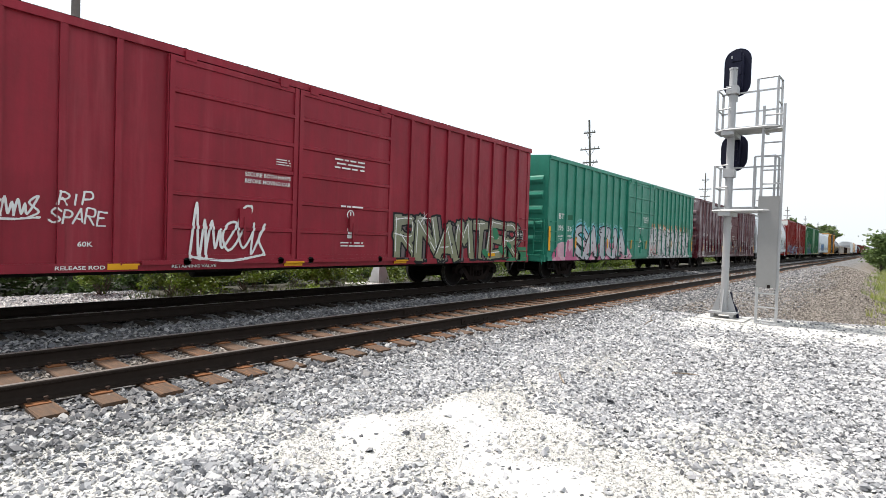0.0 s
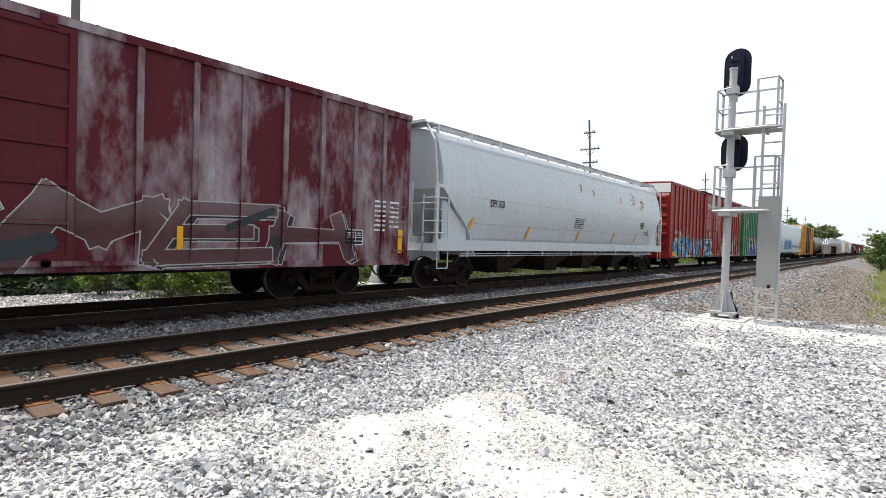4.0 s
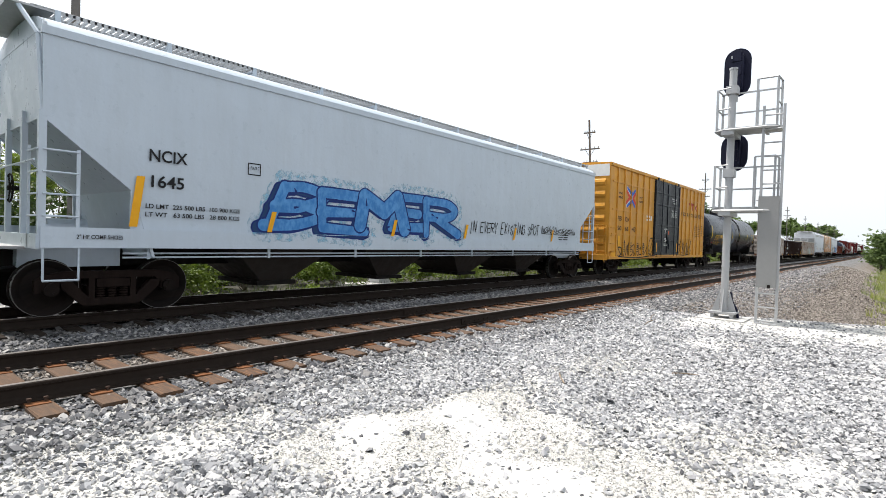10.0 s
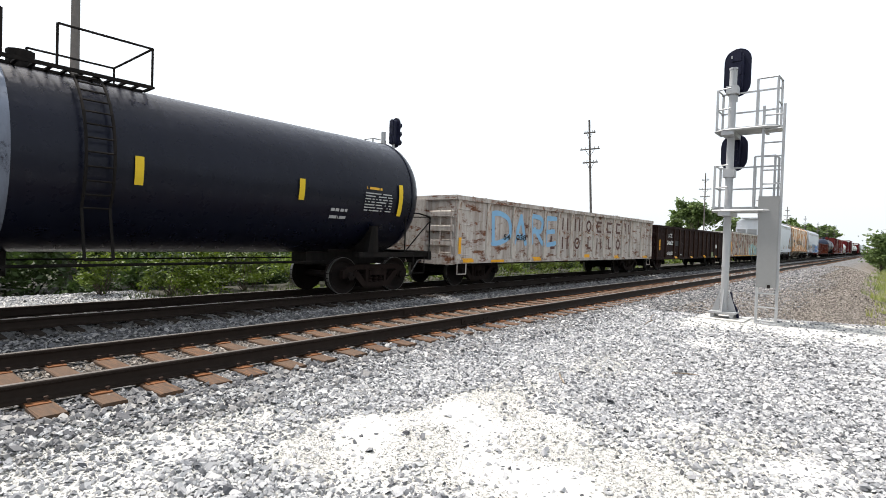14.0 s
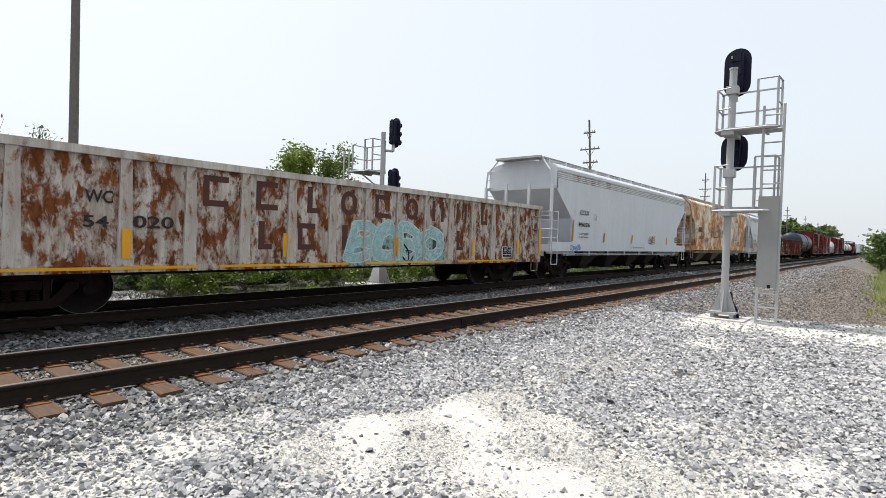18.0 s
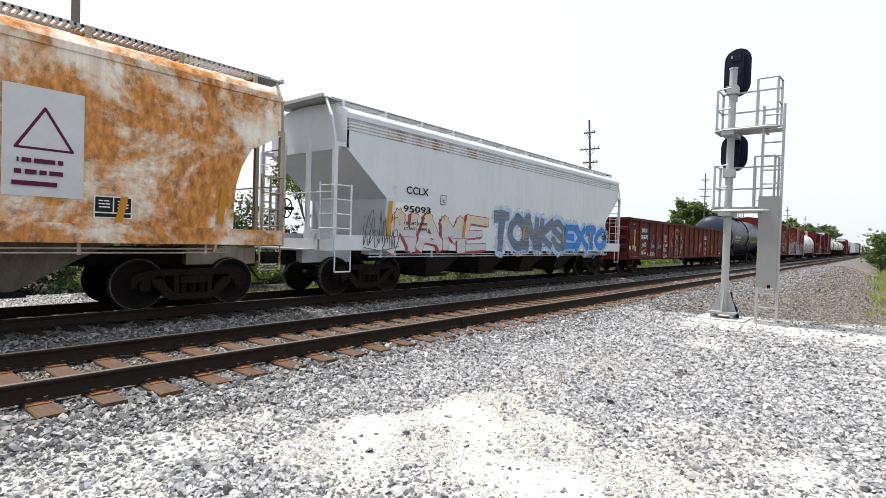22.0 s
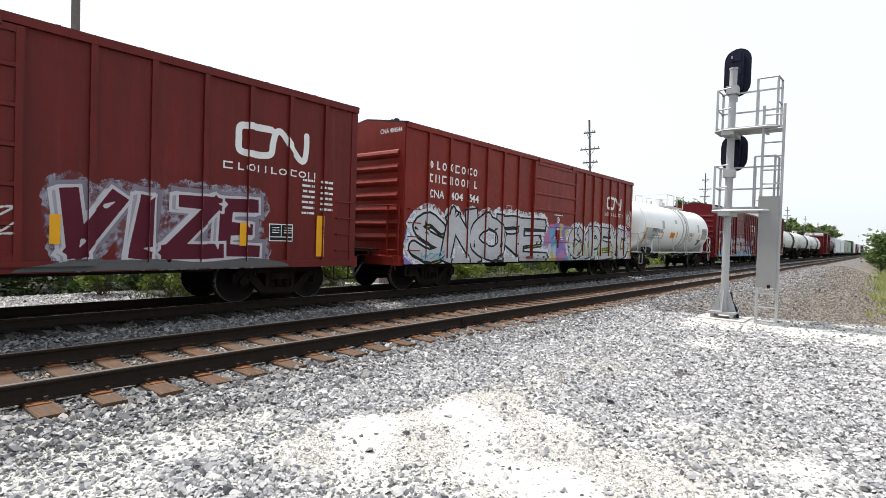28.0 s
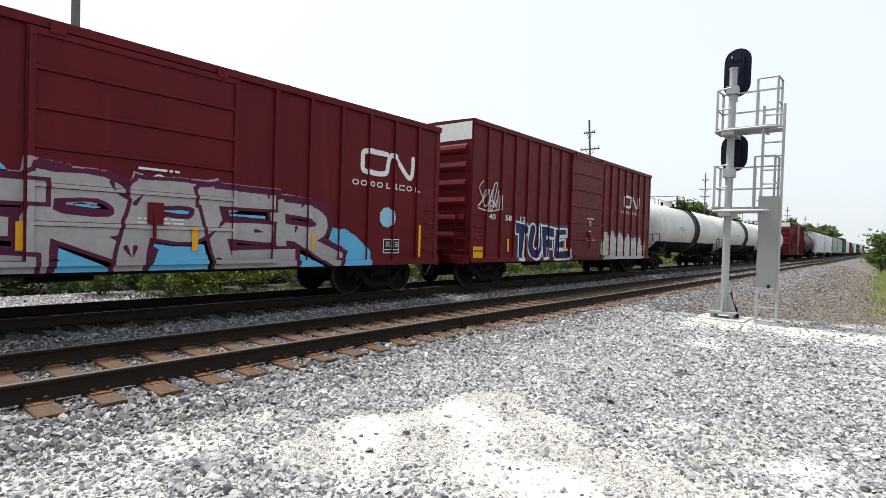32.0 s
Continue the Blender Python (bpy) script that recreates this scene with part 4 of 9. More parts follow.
def painted(strokes, wd, dx=0.012, dz=0.022, rough=0.0, seed=0.0, square=False, grow=0.0, flare=0.0):
    """The area round the strokes, cut into level bands that meet edge to edge: one coat of paint with no overlaps.
    wd: width of the strokes, swelling along each by flare; grow: by how much the area reaches past them."""
    pad = wd * 0.5 * (1 + abs(flare)) * (1.45 if square else 1.0) + grow * 1.45 + 0.03
    ax = np.array([p[0] for s in strokes for p in s])
    az = np.array([p[1] for s in strokes for p in s])
    xs = np.arange(ax.min() - pad, ax.max() + pad + dx, dx)
    zs = np.arange(az.min() - pad, az.max() + pad + dz, dz)
    gap = np.full((len(zs), len(xs)), 9.0)
    for s in strokes:
        whole = sum(math.dist(p, q) for p, q in zip(s, s[1:])) or 1.0
        gone = 0.0
        slab = square and len(s) <= 5
        for (xa, za), (xb, zb) in zip(s, s[1:]):
            i0, i1 = np.searchsorted(xs, (min(xa, xb) - pad, max(xa, xb) + pad))
            k0, k1 = np.searchsorted(zs, (min(za, zb) - pad, max(za, zb) + pad))
            gx, gz = np.meshgrid(xs[i0:i1], zs[k0:k1])
            ux, uz = xb - xa, zb - za
            n = max(math.hypot(ux, uz), 1e-6)
            t = ((gx - xa) * ux + (gz - za) * uz) / n
            over = np.maximum(np.maximum(-t, t - n), 0)
            side = np.abs((gx - xa) * uz - (gz - za) * ux) / n
            half = wd / 2 * (1 + flare * (2 * (gone + np.clip(t, 0, n)) / whole - 1))
            d = np.maximum(side - half, over - half) if slab else np.hypot(side, over) - half
            gap[k0:k1, i0:i1] = np.minimum(gap[k0:k1, i0:i1], d)
            gone += n
    gap -= grow
    if rough:
        gx, gz = np.meshgrid(xs, zs)
        gap += rough * (np.sin(gx * 17 + seed) * np.sin(gz * 23 + 2 * seed) + 0.6 * np.sin(gx * 41 - gz * 37 + seed))

    def runs(k):
        g = gap[k]
        edge = np.nonzero((g[1:] < 0) != (g[:-1] < 0))[0]
        at = xs[edge] + dx * g[edge] / (g[edge] - g[edge + 1])
        return list(zip(at[::2], at[1::2]))
    out = []
    low = runs(0)
    for k in range(len(zs) - 1):
        high = runs(k + 1)
        za, zb = zs[k], zs[k + 1]
        if len(low) == len(high) and all(min(b, d) > max(a, c) for (a, b), (c, d) in zip(low, high)):
            out += [((a, za), (b, za), (d, zb), (c, zb)) for (a, b), (c, d) in zip(low, high)]
        else:
            zm = (za + zb) / 2
            out += [((a, za), (b, za), (b, zm), (a, zm)) for a, b in low] + [((a, zm), (b, zm), (b, zb), (a, zb)) for a, b in high]
        low = high
    return out


def scrawl(text, x0, x1, z0, z1, seed, w=0.025):
    """Thin hand lettering."""
    rng = random.Random(seed)
    p = (x1 - x0) / len(text)
    out = []
    for i, ch in enumerate(text):
        if ch != " ":
            dz = rng.uniform(-0.08, 0.08) * (z1 - z0)
            out += skeleton(ch, x0 + i * p, p * 0.78, z0 + dz, (z1 - z0) * rng.uniform(0.85, 1.1), rng, 0.08, 0.25)
    return painted(out, w, 0.006, 0.010)


def tag(x0, x1, z0, z1, seed, w=0.03, strokes=4, loops=3):
    """A quick hand-sprayed signature: loops, hooks and zigzags in one leaning run of the can."""
    rng = random.Random(seed)
    n = max(3, strokes)
    p, h = (x1 - x0) / n, z1 - z0
    line = []
    for i in range(n):
        x, top, low = x0 + i * p, z0 + h * rng.uniform(0.62, 1.0), z0 + h * rng.uniform(0.0, 0.2)
        m = (top + low) / 2
        kind = rng.randrange(5)
        if kind == 0:
            line += [(x, low), (x + p * 0.25, top), (x + p * 0.55, low), (x + p * 0.8, top * 0.7 + low * 0.3), (x + p, low)]
        elif kind == 1:
            line += [(x + p * 0.9, top), (x + p * 0.3, top), (x, m), (x + p * 0.4, low), (x + p, m * 0.7 + low * 0.3)]
        elif kind == 2:
            line += [(x + p * 0.1, top), (x, low), (x + p * 0.5, m), (x + p * 0.9, top), (x + p * 0.5, m), (x + p, low)]
        elif kind == 3:
            line += [(x + p * 0.8, top), (x + p * 0.1, m * 0.6 + top * 0.4), (x + p * 0.9, m * 0.6 + low * 0.4), (x, low)]
        else:
            line += [(x, top), (x + p * 0.1, low), (x + p * 0.8, low + h * 0.08), (x + p * 0.75, m), (x + p * 0.2, m)]
    lean = 0.22 * h / n
    pts = [(min(x1, max(x0, a + lean * (b - z0) / h)), min(z1, max(z0, b))) for a, b in curve_pts(line, 4)]
    out = [pts]
    if loops > 2:
        out.append(curve_pts([(x0 + 0.1 * p, z0 + h * 0.04), ((x0 + x1) / 2, z0 - h * 0.03), (x1, z0 + h * 0.08)], 5))
    return painted(out, w, 0.008, 0.012)


def clip_tri(tri, xa, xb):
    poly = list(tri)
    for lim, keep_less in ((xa, False), (xb, True)):
        res = []
        for i, p in enumerate(poly):
            q = poly[(i + 1) % len(poly)]
            pin = p[0] <= lim if keep_less else p[0] >= lim
            qin = q[0] <= lim if keep_less else q[0] >= lim
            if pin:
                res.append(p)
            if pin != qin:
                k = (lim - p[0]) / (q[0] - p[0])
                res.append((lim, p[1] + k * (q[1] - p[1])))
        poly = res
        if len(poly) < 3:
            return []
    return poly


def drape(car, tris, material, eps, name="lettering", label=""):
    """Lays flat painted shapes (x along the car, z up) on the car's near side: panel by panel, rib by rib, and over sills and bars."""
    g = Geo()
    strips = car["strips"]
    for tri in tris:
        lo, hi = min(p[0] for p in tri), max(p[0] for p in tri)
        for xa, xb, y in strips:
            if xb <= lo or xa >= hi:
                continue
            poly = tri if (xa <= lo and xb >= hi) else clip_tri(tri, xa, xb)
            if len(poly) < 3:
                continue
            za, zb = min(p[1] for p in poly), max(p[1] for p in poly)
            if isinstance(y, list):
                for la, lb, d in y:
                    if lb <= za or la >= zb:
                        continue
                    q = poly if (la <= za and lb >= zb) else [(x, z) for z, x in clip_tri([(z, x) for x, z in poly], la, lb)]
                    if len(q) >= 3:
                        g.add([(x, d - eps, z) for x, z in q], [tuple(range(len(q)))])
                continue
            if not callable(y):
                g.add([(x, y - eps, z) for x, z in poly], [tuple(range(len(poly)))])
                continue
            bands = max(1, math.ceil((zb - za) / 0.12))
            for k in range(bands):
                q = [(x, z) for z, x in clip_tri([(z, x) for x, z in poly], za + (zb - za) * k / bands, za + (zb - za) * (k + 1) / bands)] if bands > 1 else poly
                if len(q) >= 3:
                    g.add([(x, y(z) - eps, z) for x, z in q], [tuple(range(len(q)))])
    if not g.v:
        return None
    me = bpy.data.meshes.new(name)
    me.from_pydata(g.v, [], g.f)
    me.materials.append(material)
    ob = new(name, me)
    ob.parent = car["ob"]
    return tagged(ob, label)


@lru_cache(maxsize=None)
def mist(r, g, bl, amount=0.5):
    """Overspray: fine specks of paint with the coat below showing between them."""
    m, n, l, b = nodes_of("overspray")
    b.inputs["Base Color"].default_value = (r, g, bl, 1)
    b.inputs["Roughness"].default_value = 0.7
    b.inputs["Specular IOR Level"].default_value = 0.1
    clear = n.new("ShaderNodeBsdfTransparent")
    mx = n.new("ShaderNodeMixShader")
    speck = blend(n, l, 0.5, noise_node(n, l, 120.0, 3, rough=0.8), noise_node(n, l, 7.0, 4))
    l.new(ramp(n, l, speck, 0.60 - amount * 0.3, 0.72 - amount * 0.3), mx.inputs[0])
    l.new(clear.outputs[0], mx.inputs[1])
    l.new(b.outputs[0], mx.inputs[2])
    l.new(mx.outputs[0], n["Material Output"].inputs[0])
    return m


def faded_fill(name, stops, wob=0.5, scale=1.6):
    """Spray fill that passes from colour to colour with height, cloudy where the colours meet. stops: (z, colour)."""
    m, n, l, b = nodes_of(name)
    tc, sep = n.new("ShaderNodeTexCoord"), n.new("ShaderNodeSeparateXYZ")
    l.new(tc.outputs["Object"], sep.inputs[0])
    add = n.new("ShaderNodeMath")
    add.operation = "MULTIPLY_ADD"
    l.new(noise_node(n, l, scale, 4), add.inputs[0])
    add.inputs[1].default_value = wob
    l.new(sep.outputs[2], add.inputs[2])
    mr = n.new("ShaderNodeMapRange")
    mr.inputs[1].default_value, mr.inputs[2].default_value = stops[0][0] + wob / 2, stops[-1][0] + wob / 2
    l.new(add.outputs[0], mr.inputs[0])
    r = n.new("ShaderNodeValToRGB")
    els = r.color_ramp.elements
    for i, (z, c) in enumerate([stops[0], stops[-1]] + stops[1:-1]):
        e = els[i] if i < 2 else els.new(0.5)
        e.position, e.color = (z - stops[0][0]) / (stops[-1][0] - stops[0][0]), (*c, 1)
    l.new(mr.outputs[0], r.inputs[0])
    c = blend(n, l, ramp(n, l, noise_node(n, l, 9.0, 5), 0.4, 0.75, (0, 0, 0, 1), (0.22, 0.22, 0.22, 1)), r.outputs[0], (0.08, 0.07, 0.07))
    l.new(c, b.inputs["Base Color"])
    b.inputs["Roughness"].default_value, b.inputs["Specular IOR Level"].default_value = 0.55, 0.15
    return m


def patch_fill(name, cols, scale=2.2, stretch=(1, 1, 1)):
    """Spray fill in overlapping angular patches of several tones."""
    m, n, l, b = nodes_of(name)
    tc, mp, vo = n.new("ShaderNodeTexCoord"), n.new("ShaderNodeMapping"), n.new("ShaderNodeTexVoronoi")
    mp.inputs["Scale"].default_value = stretch
    mp.inputs["Rotation"].default_value = (0, 0.5, 0)
    vo.distance = "CHEBYCHEV"
    vo.inputs["Scale"].default_value = scale
    l.new(tc.outputs["Object"], mp.inputs[0])
    l.new(mp.outputs[0], vo.inputs["Vector"])
    r = n.new("ShaderNodeValToRGB")
    r.color_ramp.interpolation = "CONSTANT"
    els = r.color_ramp.elements
    for i, c in enumerate(cols):
        e = els[i] if i < 2 else els.new(0.5)
        e.position, e.color = i / len(cols), (*c, 1)
    l.new(vo.outputs["Color"], r.inputs[0])
    c = blend(n, l, ramp(n, l, noise_node(n, l, 5.0, 4), 0.35, 0.75, (0, 0, 0, 1), (0.5, 0.5, 0.5, 1)), r.outputs[0], cols[len(cols) // 2])
    l.new(c, b.inputs["Base Color"])
    b.inputs["Roughness"].default_value, b.inputs["Specular IOR Level"].default_value = 0.55, 0.15
    return m


def streaky_fill(name, a, b_, stretch=(0.5, 1, 9)):
    """Roller or spray fill in thin level strokes of two tones."""
    m, n, l, b = nodes_of(name)
    c = blend(n, l, ramp(n, l, noise_node(n, l, 3.0, 4, stretch), 0.38, 0.62), a, b_)
    c = blend(n, l, ramp(n, l, noise_node(n, l, 1.2, 5), 0.45, 0.7, (0, 0, 0, 1), (0.5, 0.5, 0.5, 1)), c, tuple(x * 0.72 for x in a))
    l.new(c, b.inputs["Base Color"])
    b.inputs["Roughness"].default_value, b.inputs["Specular IOR Level"].default_value = 0.5, 0.2
    return m


def graffiti(car, word, box, fill, line, ground=None, seed=1, spike=0.35, accent=None, wild=0, lap=0.12, line_w=0.05, label="", fat=0.30, halo=None, shine=None,
             cover=0.7, hard=True, lift=0.0, depth=None, dust=None, cuts=2, swing=0.22):
    """A sprayed piece: ground, overspray, halo, the letters' painted depth, then letter over letter, each with outline, fill, cuts and highlights.
    depth: (dx, dz, material) of the block side of the letters; dust: the overspray round them."""
    rng = random.Random(seed)
    x0, x1, z0, z1 = box
    if ground:
        drape(car, cloud(x0 - 0.2, x1 + 0.2, 0.76, z0 + (z1 - z0) * cover, seed, spike), ground, 0.002, "graffiti_ground", "uneven sprayed ground of a graffiti piece")
    text = word or "".join(rng.choice("KRSNEBZAWMXH") for _ in range(wild))
    n = len(text)
    wide = (x1 - x0) / (n - lap * (n - 1))
    wd = min(fat * (z1 - z0), 0.31 * wide)
    cells = []
    for i, ch in enumerate(text):
        if ch == " ":
            continue
        h = (z1 - z0) * rng.uniform(0.86, 1.0)
        dz = ((z1 - z0) - h) * rng.random()
        wk = wide * rng.uniform(0.92, 1.14)
        lw = min(wd, 0.215 * h) if ch in "SBEGRZ" else min(wd, 0.27 * h) if ch in "AOPDFKXH" else wd
        st = skeleton(ch, x0 + i * wide * (1 - lap) + lw * 0.5, wk - lw, z0 + dz + lw * 0.5, h - lw, rng, 0.05 if word else 0.10, rng.uniform(-swing, swing), rng.uniform(0.0, 0.45), 3 if hard else 6)
        if not word:
            for q in st[-2:]:
                a, b = Vector(q[-2]), Vector(q[-1])
                d = (b - a).normalized() * rng.uniform(0.15, 0.4) * wide
                e = b + Vector((d.x + rng.uniform(-0.2, 0.2), d.y * 0.6))
                q.append((e.x, max(z0 + 0.08, min(z1, e.y))))
        cells.append((st, rng.uniform(0.04, 0.24) * rng.choice((-1, 1)), lw))
    every = [q for st, _, _ in cells for q in st]
    wd = min(lw for _, _, lw in cells)
    if dust:
        drape(car, painted(every, wd, 0.02, 0.02, 0.02, seed, grow=line_w + 0.20), dust, 0.003 + lift, "overspray", "thin cloud of overspray")
    if halo:
        drape(car, painted(every, wd, 0.015, 0.014, 0.0, seed, hard, line_w + 0.075), halo, 0.004 + lift, "graffiti_halo", "sprayed glow round the letters")
    if depth:
        side = [[(a + depth[0] * k / 3, b + depth[1] * k / 3) for a, b in q] for q in every for k in (1, 2, 3)]
        drape(car, painted(side, wd, 0.014, 0.013, 0, 0, hard, line_w), line, 0.005 + lift, "depth_outline")
        drape(car, painted(side, wd, 0.014, 0.013, 0, 0, hard), depth[2], 0.006 + lift, "letter_depth", "painted block side of the letters")
    for i, (st, fl, wd) in enumerate(cells):
        e = 0.007 + lift + 0.003 * (i % 3)
        drape(car, painted(st, wd, 0.010, 0.011, 0, 0, hard, line_w, fl), line, e, "letter_outline")
        drape(car, painted(st, wd, 0.010, 0.011, 0, 0, hard, 0, fl), fill, e + 0.001, "graffiti_letter", label)
        if accent:
            q = st[0]
            a, b = Vector(q[0]), Vector(q[-1] if len(q) < 4 else q[2])
            drape(car, painted([[tuple(a), tuple(a.lerp(b, 0.4))]], wd * 0.62, 0.012, 0.016, 0.0, seed + i), accent, e + 0.0014, "graffiti_accent")
        nick = []
        for _ in range(cuts):
            q = rng.choice(st)
            k = rng.randrange(len(q))
            a = Vector(q[k])
            d = Vector((rng.uniform(-1, 1), rng.uniform(-1, 1))).normalized() * wd
            nick.append([tuple(a + d * 0.55), tuple(a + d * 0.15 + Vector((0.02, 0.01)))])
        if nick:
            drape(car, painted(nick, min(0.05, line_w), 0.008, 0.009, flare=-0.6), line, e + 0.0018, "letter_cut")
        if shine:
            lit = [[(a - wd * 0.26, b + wd * 0.20) for a, b in q] for q in st]
            drape(car, painted(lit, 0.028, 0.008, 0.010), shine, e + 0.0022, "graffiti_highlight")


def words(car, text, x0, x1, z0, z1, mat=None):
    drape(car, fitted(text, x0, x1, z0, z1), mat or WHITE, 0.026, "lettering")


def end_words(car, text, y0, y1, z0, z1, mat=None):
    """Lettering on the leading end wall of a car, read from before it."""
    g = Geo()
    for t in fitted(text, 0.0, y1 - y0, z0, z1):
        g.add([(-0.040, y1 - a, b) for a, b in t], [(0, 1, 2)])
    me = bpy.data.meshes.new("lettering")
    me.from_pydata(g.v, [], g.f)
    me.materials.append(mat or WHITE)
    new("lettering", me).parent = car["ob"]


def print_block(car, x0, x1, z0, z1, rows, seed, mat=None):
    drape(car, bars(x0, x1, z0, z1, rows, seed), mat or WHITE, 0.024, "small_print")


def reflectors(car, spots, tall=0.42, wide=0.11, lean=0.0, mat=None):
    """Yellow reflective strips; each is (x, z) of its lower corner, or with its own width and height."""
    for s in spots:
        w, h = (s[2], s[3]) if len(s) > 2 else (wide, tall)
        drape(car, rect(s[0], s[0] + w, s[1], s[1] + h, lean), mat or YELLOW, 0.032, "reflector")


# ---- running gear, shared by all cars ----
def wheelset_mesh():
    g = Geo()
    n = 24
    prof = [(0.0, 0.10), (0.02, 0.10), (0.045, 0.16), (0.05, 0.34), (0.005, 0.40), (0.0, 0.457), (0.10, 0.450), (0.115, 0.478), (0.138, 0.478), (0.14, 0.40), (0.095, 0.34), (0.09, 0.16), (0.12, 0.10)]
    for s in (-1, 1):
        rings = [[(math.cos(2 * math.pi * i / n) * r, s * (0.805 - d), math.sin(2 * math.pi * i / n) * r) for i in range(n)] for d, r in prof]
        g.loft(rings)
        g.tube((0, s * 0.80, 0), (0, s * 1.06, 0), 0.075, 10)
        g.tube((0, s * 1.06, 0), (0, s * 1.14, 0), 0.105, 12)
        for k in range(3):
            a = 2 * math.pi * k / 3
            g.tube((0.06 * math.cos(a), s * 1.14, 0.06 * math.sin(a)), (0.06 * math.cos(a), s * 1.165, 0.06 * math.sin(a)), 0.018, 6)
    g.tube((0, -0.8, 0), (0, 0.8, 0), 0.085, 10)
    me = g.mesh("wheelset", True)
    me.materials.append(WHEEL)
    return me


WORN_STEEL = plain("polished_wheel_steel", (0.13, 0.125, 0.12), 0.45, 0.4, 5.0, 0.7, 0.0)


def tread_mesh(s):
    """The worn running surface of one wheel."""
    n = 28
    ring = [(-0.003, 0.448), (-0.003, 0.4585), (0.10, 0.4515), (0.10, 0.445)]
    me = Geo().loft([[(math.cos(2 * math.pi * i / n) * r, s * (0.805 - d), math.sin(2 * math.pi * i / n) * r) for i in range(n)] for d, r in ring], caps=False).mesh("tread", True)
    me.materials.append(WORN_STEEL)
    return me


def side_frame_mesh(s):
    g = Geo()
    y0, y1 = s * 0.93, s * 1.06
    for poly in ([(-1.10, 0.60), (-0.98, 0.68), (-0.70, 0.74), (0.70, 0.74), (0.98, 0.68), (1.10, 0.60), (1.10, 0.40), (1.02, 0.40), (1.0, 0.56), (0.74, 0.56), (0.66, 0.62), (-0.66, 0.62), (-0.74, 0.56), (-1.0, 0.56), (-1.02, 0.40), (-1.10, 0.40)],
                 [(-0.76, 0.57), (-0.60, 0.57), (-0.36, 0.30), (-0.36, 0.17), (-0.44, 0.17), (-0.74, 0.46)], [(0.76, 0.57), (0.74, 0.46), (0.44, 0.17), (0.36, 0.17), (0.36, 0.30), (0.60, 0.57)],
                 [(-0.40, 0.29), (-0.40, 0.165), (0.40, 0.165), (0.40, 0.29)], [(-0.36, 0.63), (-0.27, 0.63), (-0.27, 0.28), (-0.36, 0.28)], [(0.27, 0.63), (0.36, 0.63), (0.36, 0.28), (0.27, 0.28)]):
        g.prism_y(poly, y0, y1)
    for x in (-0.889, 0.889):
        g.box(x - 0.12, x + 0.12, min(y0, y1), max(y0, y1) + 0.01, 0.42, 0.58)
    me = g.mesh("side_frame")
    me.materials.append(TRUCK)
    return me


def springs_mesh(s):
    prof = [(0.29 + k * 0.021, 0.078 if k % 2 else 0.055) for k in range(11)]
    g = Geo().loft([[(r * math.cos(math.pi * i / 5), s + r * math.sin(math.pi * i / 5), z) for i in range(10)] for z, r in prof])
    me = g.mesh("springs", True)
    me.materials.append(TRUCK)
    return me


def bolster_mesh():
    g = Geo().box(-0.25, 0.25, -1.09, 1.09, 0.47, 0.61).box(-0.34, 0.34, -0.90, 0.90, 0.24, 0.47)
    g.tube((0, 0, 0.6), (0, 0, 0.78), 0.18, 12)
    for s in (-1, 1):
        g.box(s * 0.36, s * 0.46, -0.75, 0.75, 0.34, 0.44)
        for y in (-0.755, 0.755):
            g.box(s * 0.40, s * 0.44, y - 0.05, y + 0.05, 0.25, 0.62)
    me = g.mesh("truck")
    me.materials.append(TRUCK)
    return me


WHEELSET, BOLSTER = wheelset_mesh(), bolster_mesh()
TREADS = [tread_mesh(s) for s in (-1, 1)]
FRAMES = {s: side_frame_mesh(s) for s in (-1, 1)}
SPRINGS = {s: springs_mesh(s) for s in (-1, 1)}
WHEELS = []


def truck(car, x, spin=True):
    t = part("truck", BOLSTER, None, car, "dark grimy freight-car truck")
    t.location = (x, 0, 0)
    for s in (-1, 1):
        part("side_frame", FRAMES[s], None, t)
        if spin:
            for x in (-0.18, 0.0, 0.18):
                part("spring", SPRINGS[s], None, t).location = (x, 0, 0)
    for dx in (-0.889, 0.889):
        w = part("wheelset", WHEELSET, None, t, "steel wheelset")
        w.location = (dx, 0, 0.457)
        if spin:
            for me in TREADS:
                part("tread", me, None, t).location = (dx, 0, 0.457)
            WHEELS.append((w, dx, t.location.x, car))


def coupler_mesh():
    g = Geo()
    g.box(-0.62, 0.35, -0.065, 0.065, 0.82, 0.96)
    g.add([(-0.62, -0.12, 0.76), (-0.62, 0.12, 0.76), (-0.86, 0.14, 0.76), (-0.90, 0.05, 0.76), (-0.80, -0.02, 0.76), (-0.88, -0.12, 0.76),
           (-0.62, -0.12, 1.02), (-0.62, 0.12, 1.02), (-0.86, 0.14, 1.02), (-0.90, 0.05, 1.02), (-0.80, -0.02, 1.02), (-0.88, -0.12, 1.02)],
          [(0, 1, 2, 3, 4, 5), (6, 11, 10, 9, 8, 7)] + [(i, (i + 1) % 6, 6 + (i + 1) % 6, 6 + i) for i in range(6)])
    g.box(-0.22, 0.4, -0.2, 0.2, 0.70, 1.06)
    me = g.mesh("coupler")
    me.materials.append(STEEL_DARK)
    return me


def hose_mesh():
    pts = curve_pts([(0.1, 0.78), (-0.25, 0.76), (-0.45, 0.55), (-0.62, 0.36), (-0.80, 0.34)], 4)
    g = Geo().pipe([(x, -0.32, z) for x, z in pts], 0.024, 6)
    me = g.mesh("air_hose")
    me.materials.append(BLACK)
    return me


COUPLER, HOSE = coupler_mesh(), hose_mesh()


